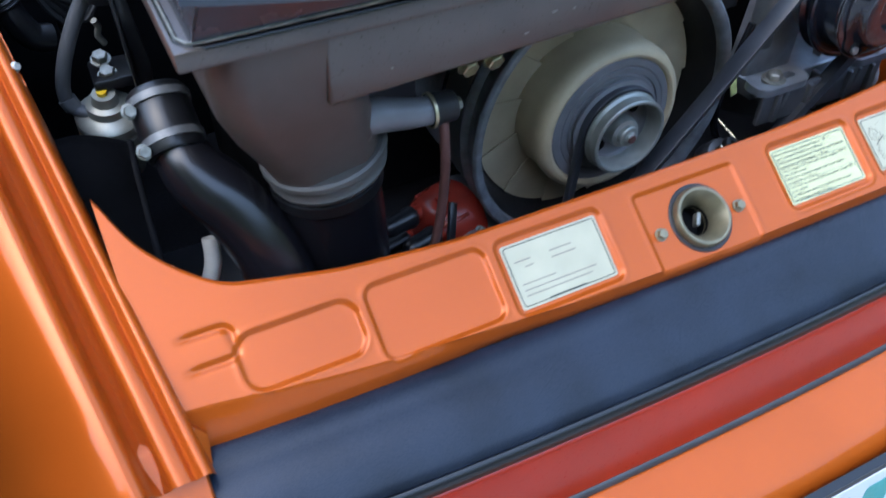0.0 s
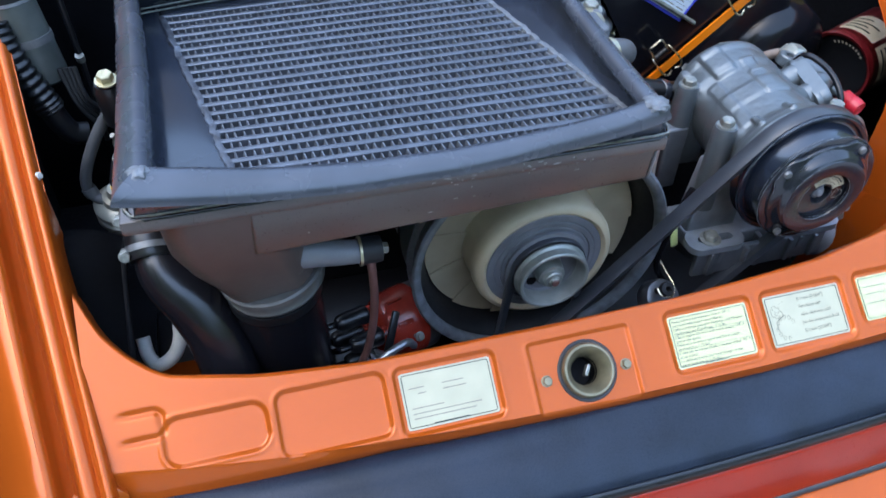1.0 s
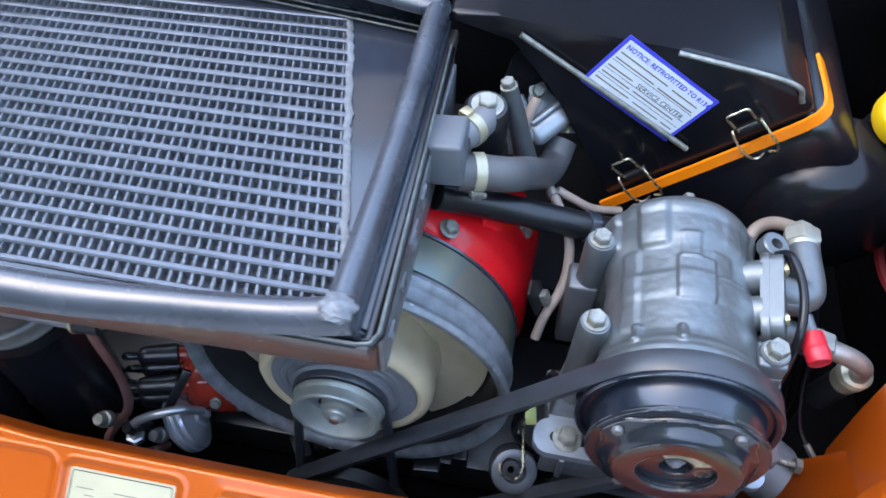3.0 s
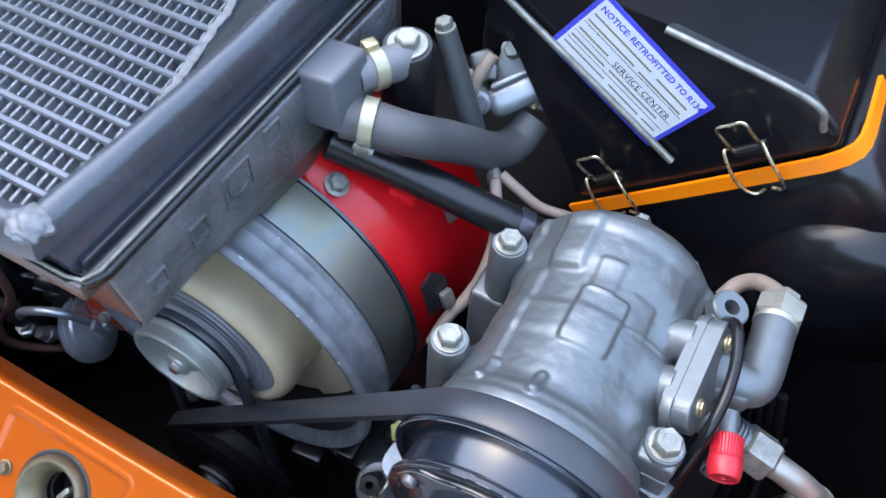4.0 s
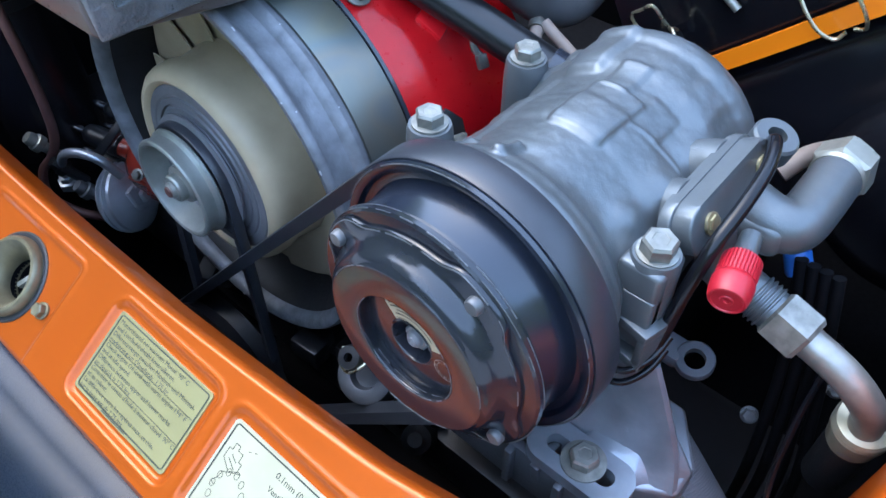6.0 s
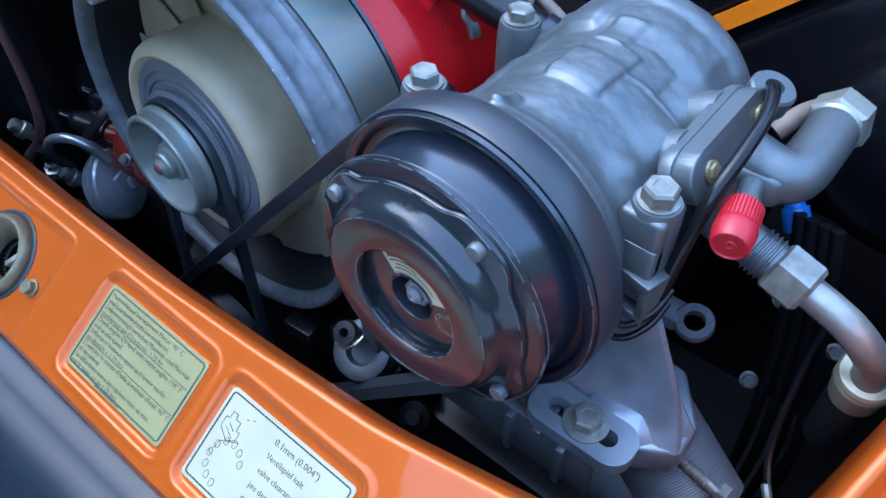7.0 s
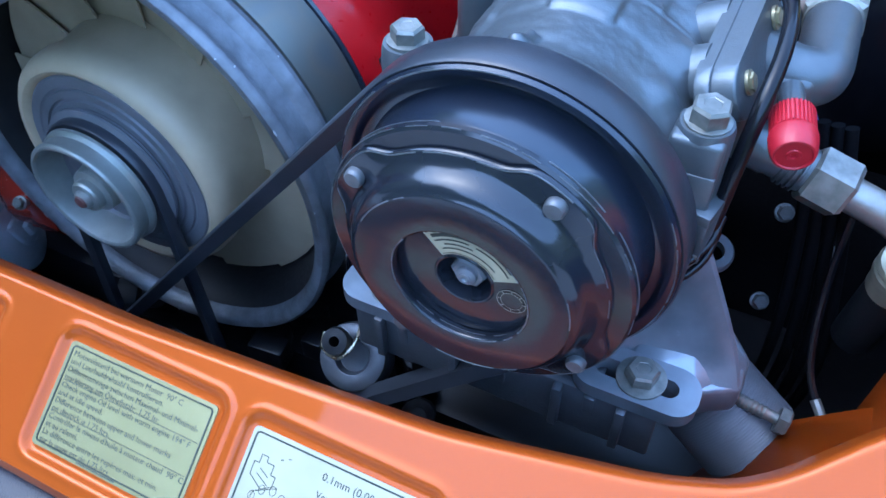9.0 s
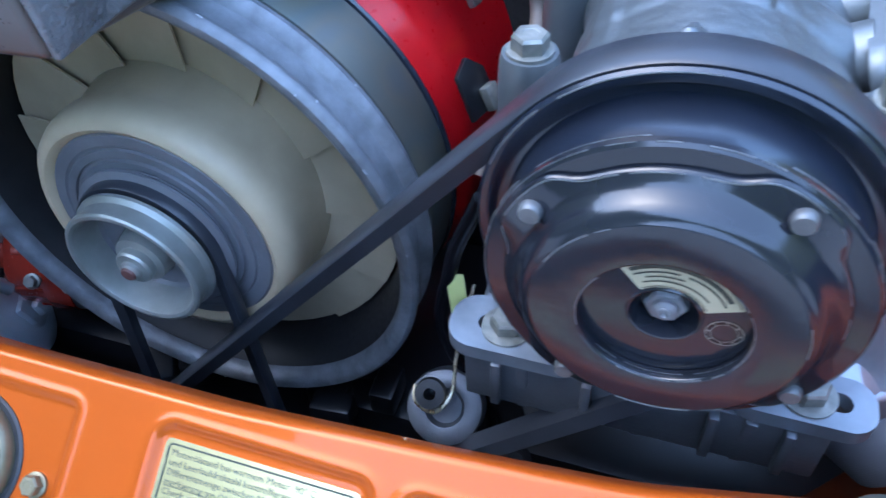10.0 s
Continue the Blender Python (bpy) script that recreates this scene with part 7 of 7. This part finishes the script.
def sticker(x0, v0, x1, v1, material, label, lines=()):
    t = thing("information_sticker", sill((x0 + x1) / 2, (v0 + v1) / 2, -0.0022), label, "sticker", "stickers on the latch panel")
    bm = bmesh.new()
    prism(bm, rrect(x0, v0, x1, v1, 0.0025), -0.0030, -0.0019, SILL)
    part("foil", bm, material, t)
    bm = bmesh.new()
    e = 0.0022
    sweep(bm, [SILL @ Vector((x, y, -0.0018)) for x, y in rrect(x0 + e, v0 + e, x1 - e, v1 - e, 0.002)], [(-0.0004, -0.0002), (0.0004, -0.0002), (0.0004, 0.0002), (-0.0004, 0.0002)], closed=True, up=SILL.to_3x3() @ Vector((0, 0, 1)))
    part("printed_border", bm, INK, t)
    return t


def bars(t, rows, material, h=0.0010):
    for a, b, v in rows:
        bm = bmesh.new()
        prism(bm, [(a, v - h / 2), (b, v - h / 2), (b, v + h / 2), (a, v + h / 2)], -0.0020, -0.0017, SILL)
        part("text_bar", bm, material, t)


s1 = sticker(-0.1855, -0.0165, -0.0945, 0.0375, STICKER, "pale foil engine information sticker with faint print")
bars(s1, [(-0.178, -0.163, 0.022), (-0.145, -0.124, 0.022), (-0.170, -0.162, 0.0165), (-0.145, -0.122, 0.0165), (-0.178, -0.147, 0.003), (-0.178, -0.110, -0.002), (-0.178, -0.116, -0.0065)], FAINT)
bars(s1, [(-0.160, -0.125, -0.0135)], INK, 0.0008)
s2 = sticker(0.0985, -0.0165, 0.1895, 0.0375, GOLDSTICKER, "pale gold oil level sticker with printed lines in three languages")
TEXT2 = ["Motorölstand bei warmem Motor  90° C", "und Leerlaufdrehzahl kontrollieren.", "Differenzmenge zwischen Maximal- und Minimal-", "markierung am Ölmeßstab:  1.75 ltr.",
         "Check engine Oil level with warm engine 194° F", "and at idle speed.", "Difference between upper and lower marks", "on dipstick is 1.75 ltrs.",
         "Contrôler le niveau d'huile à moteur chaud  90° C", "et au ralenti.", "La différence entre les repères max. et min.", "sur la jauge est de 1.75 ltrs."]
for k, line in enumerate(TEXT2):
    writing(s2, line, SILL @ Matrix.Translation((0.1025, 0.0338 - 0.00405 * k, -0.0018)), 0.0041)
for k in (4, 8):
    bars(s2, [(0.1025, 0.186, 0.0342 - 0.00405 * k)], INK, 0.0003)
bars(s2, [(0.128, 0.152, -0.0153)], INK, 0.0006)
s3 = sticker(0.2105, -0.0165, 0.3025, 0.0375, STICKER, "pale foil valve clearance sticker with a small engine drawing")
for k, (line, sz) in enumerate((('0.1mm (0.004")', 0.0052), ("Ventilspiel kalt", 0.0046), ("valve clearance cold", 0.0046), ("jeu des soupapes à froid", 0.0046), ('0.1mm (0.004")', 0.0052))):
    writing(s3, line, SILL @ Matrix.Translation((0.250, 0.0315 - 0.0085 * k, -0.0018)), sz)
# small engine drawing: a stepped outline, its outlets and a funnel below
DRAW = [[(0.2165, 0.0165), (0.2165, 0.0225), (0.2190, 0.0225), (0.2190, 0.0265), (0.2225, 0.0265), (0.2225, 0.0240), (0.2265, 0.0240), (0.2265, 0.0195), (0.2290, 0.0195), (0.2290, 0.0150), (0.2240, 0.0120), (0.2165, 0.0165)],
        [(0.2195, 0.0180), (0.2265, 0.0145)], [(0.2205, 0.0205), (0.2255, 0.0180)], [(0.2210, 0.0100), (0.2320, 0.0155)], [(0.2210, 0.0100), (0.2205, 0.0060), (0.2180, 0.0025), (0.2205, 0.0015), (0.2180, 0.0025)], [(0.2285, 0.0275), (0.2300, 0.0282)], [(0.2320, 0.0292), (0.2335, 0.0298)]]
for pts in DRAW:
    for p, q in zip(pts, pts[1:]):
        bm = bmesh.new()
        tube(bm, [SILL @ Vector((*p, -0.0019)), SILL @ Vector((*q, -0.0019))], 0.00022, 6, 2)
        part("line_drawing", bm, INK, s3)
for k in range(9):
    a = math.pi * (0.15 + 0.17 * k)
    bm = bmesh.new()
    sweep(bm, [SILL @ Vector((0.2300 + 0.0105 * math.cos(a) + 0.0016 * math.cos(t), 0.0020 + 0.0115 * math.sin(a) + 0.0021 * math.sin(t), -0.0019)) for t in (2 * math.pi * i / 14 for i in range(14))], circle(0.00018, 5), closed=True)
    part("line_drawing", bm, INK, s3)
s4 = sticker(0.3265, -0.010, 0.3975, 0.0375, GOLDSTICKER, "small yellow-green sticker with faint print")
bars(s4, [(0.333, 0.36, 0.026), (0.333, 0.385, 0.018), (0.333, 0.375, 0.008)], FAINT)

# ---- number plate on the bumper ----
plate = thing("number_plate", (0.11, -0.2, 0.44), "white number plate in a black frame on the bumper", "number plate")
PM = Matrix(((1, 0, 0, 0.11), (0, 0.10, -0.995, -0.2035), (0, 0.995, 0.10, 0.522), (0, 0, 0, 1)))
bm = bmesh.new()
box(bm, Matrix.Translation((0.11, -0.197, 0.520)), 0.20, 0.016, 0.090, 0.004, 3)
part("plate_holder", bm, BLACK, plate)
bm = bmesh.new()
prism(bm, rrect(-0.19, -0.08, 0.19, 0.08, 0.008), 0.0, 0.008, PM, 0.002)
part("frame", bm, BLACK, plate)
bm = bmesh.new()
prism(bm, rrect(-0.182, -0.072, 0.182, 0.072, 0.005), 0.0075, 0.009, PM)
part("plate_sheet", bm, PAPER, plate)
TEAL = mat("teal_print", (0.02, 0.30, 0.28), 0.45)
for k in range(6):
    bm = bmesh.new()
    prism(bm, rrect(-0.165 + 0.056 * k, -0.05, -0.165 + 0.056 * k + 0.036, 0.055, 0.004), 0.0088, 0.0094, PM)
    part("character_bar", bm, TEAL, plate)


# ---- inner corner ledges with plugs ----
BOWL = [(0.39, 0.556), (0.411, 0.614), (0.425, 0.660), (0.438, 0.695), (0.463, 0.738), (0.486, 0.775)]


def ledge(side, px, py, pz):
    bm = bmesh.new()
    rows = []
    for i in range(13):
        a = i / 12
        row = []
        for j in range(9):
            b = j / 8
            x = px - 0.075 * (1 - 2 * a) * (1.0 - 0.25 * b)
            y = 0.045 + 0.145 * b
            z = pz + 0.022 - 0.055 * b + 0.05 * max(0, abs(a - 0.5) * 2 - 0.55) ** 1.5
            if side > 0:
                x = 0.392 + 0.088 * a
                y = 0.080 + 0.112 * b
                z = table(x, BOWL) + 0.5 * (0.19 - y) - 0.026 * max(0, (a - 0.45) / 0.55) + 0.005 * math.sin(math.pi * a) * math.sin(math.pi * b)
            row.append(bm.verts.new((x, y, z)))
        rows.append(row)
    for p, q in zip(rows, rows[1:]):
        for j in range(8):
            bm.faces.new((p[j], q[j], q[j + 1], p[j + 1]))
    bmesh.ops.solidify(bm, geom=bm.faces[:], thickness=0.002)
    part("corner_ledge", bm, ORANGE, car, sharp=60)
    e = thing("rubber_plug", (px, py, pz - 0.006), "pale grey-green round plug in the orange ledge", "plug", "plugs in the corner ledges")
    bm = bmesh.new()
    lathe(bm, [(0, 0.004), (0.021, 0.004), (0.023, 0.003), (0.024, 0.005), (0.0265, 0.0055), (0.0275, 0.003), (0.0275, -0.006), (0, -0.006)], axis((px, py, pz), (0, 0.33, 0.94)), 40)
    part("disc", bm, PLUG, e)
    return e


plugs = [ledge(-1, -0.396, 0.104, 0.692), ledge(1, 0.422, 0.122, 0.682)]

for ob in [car, latch, plate, s1, s2, s3, s4] + plugs:
    settle(ob)
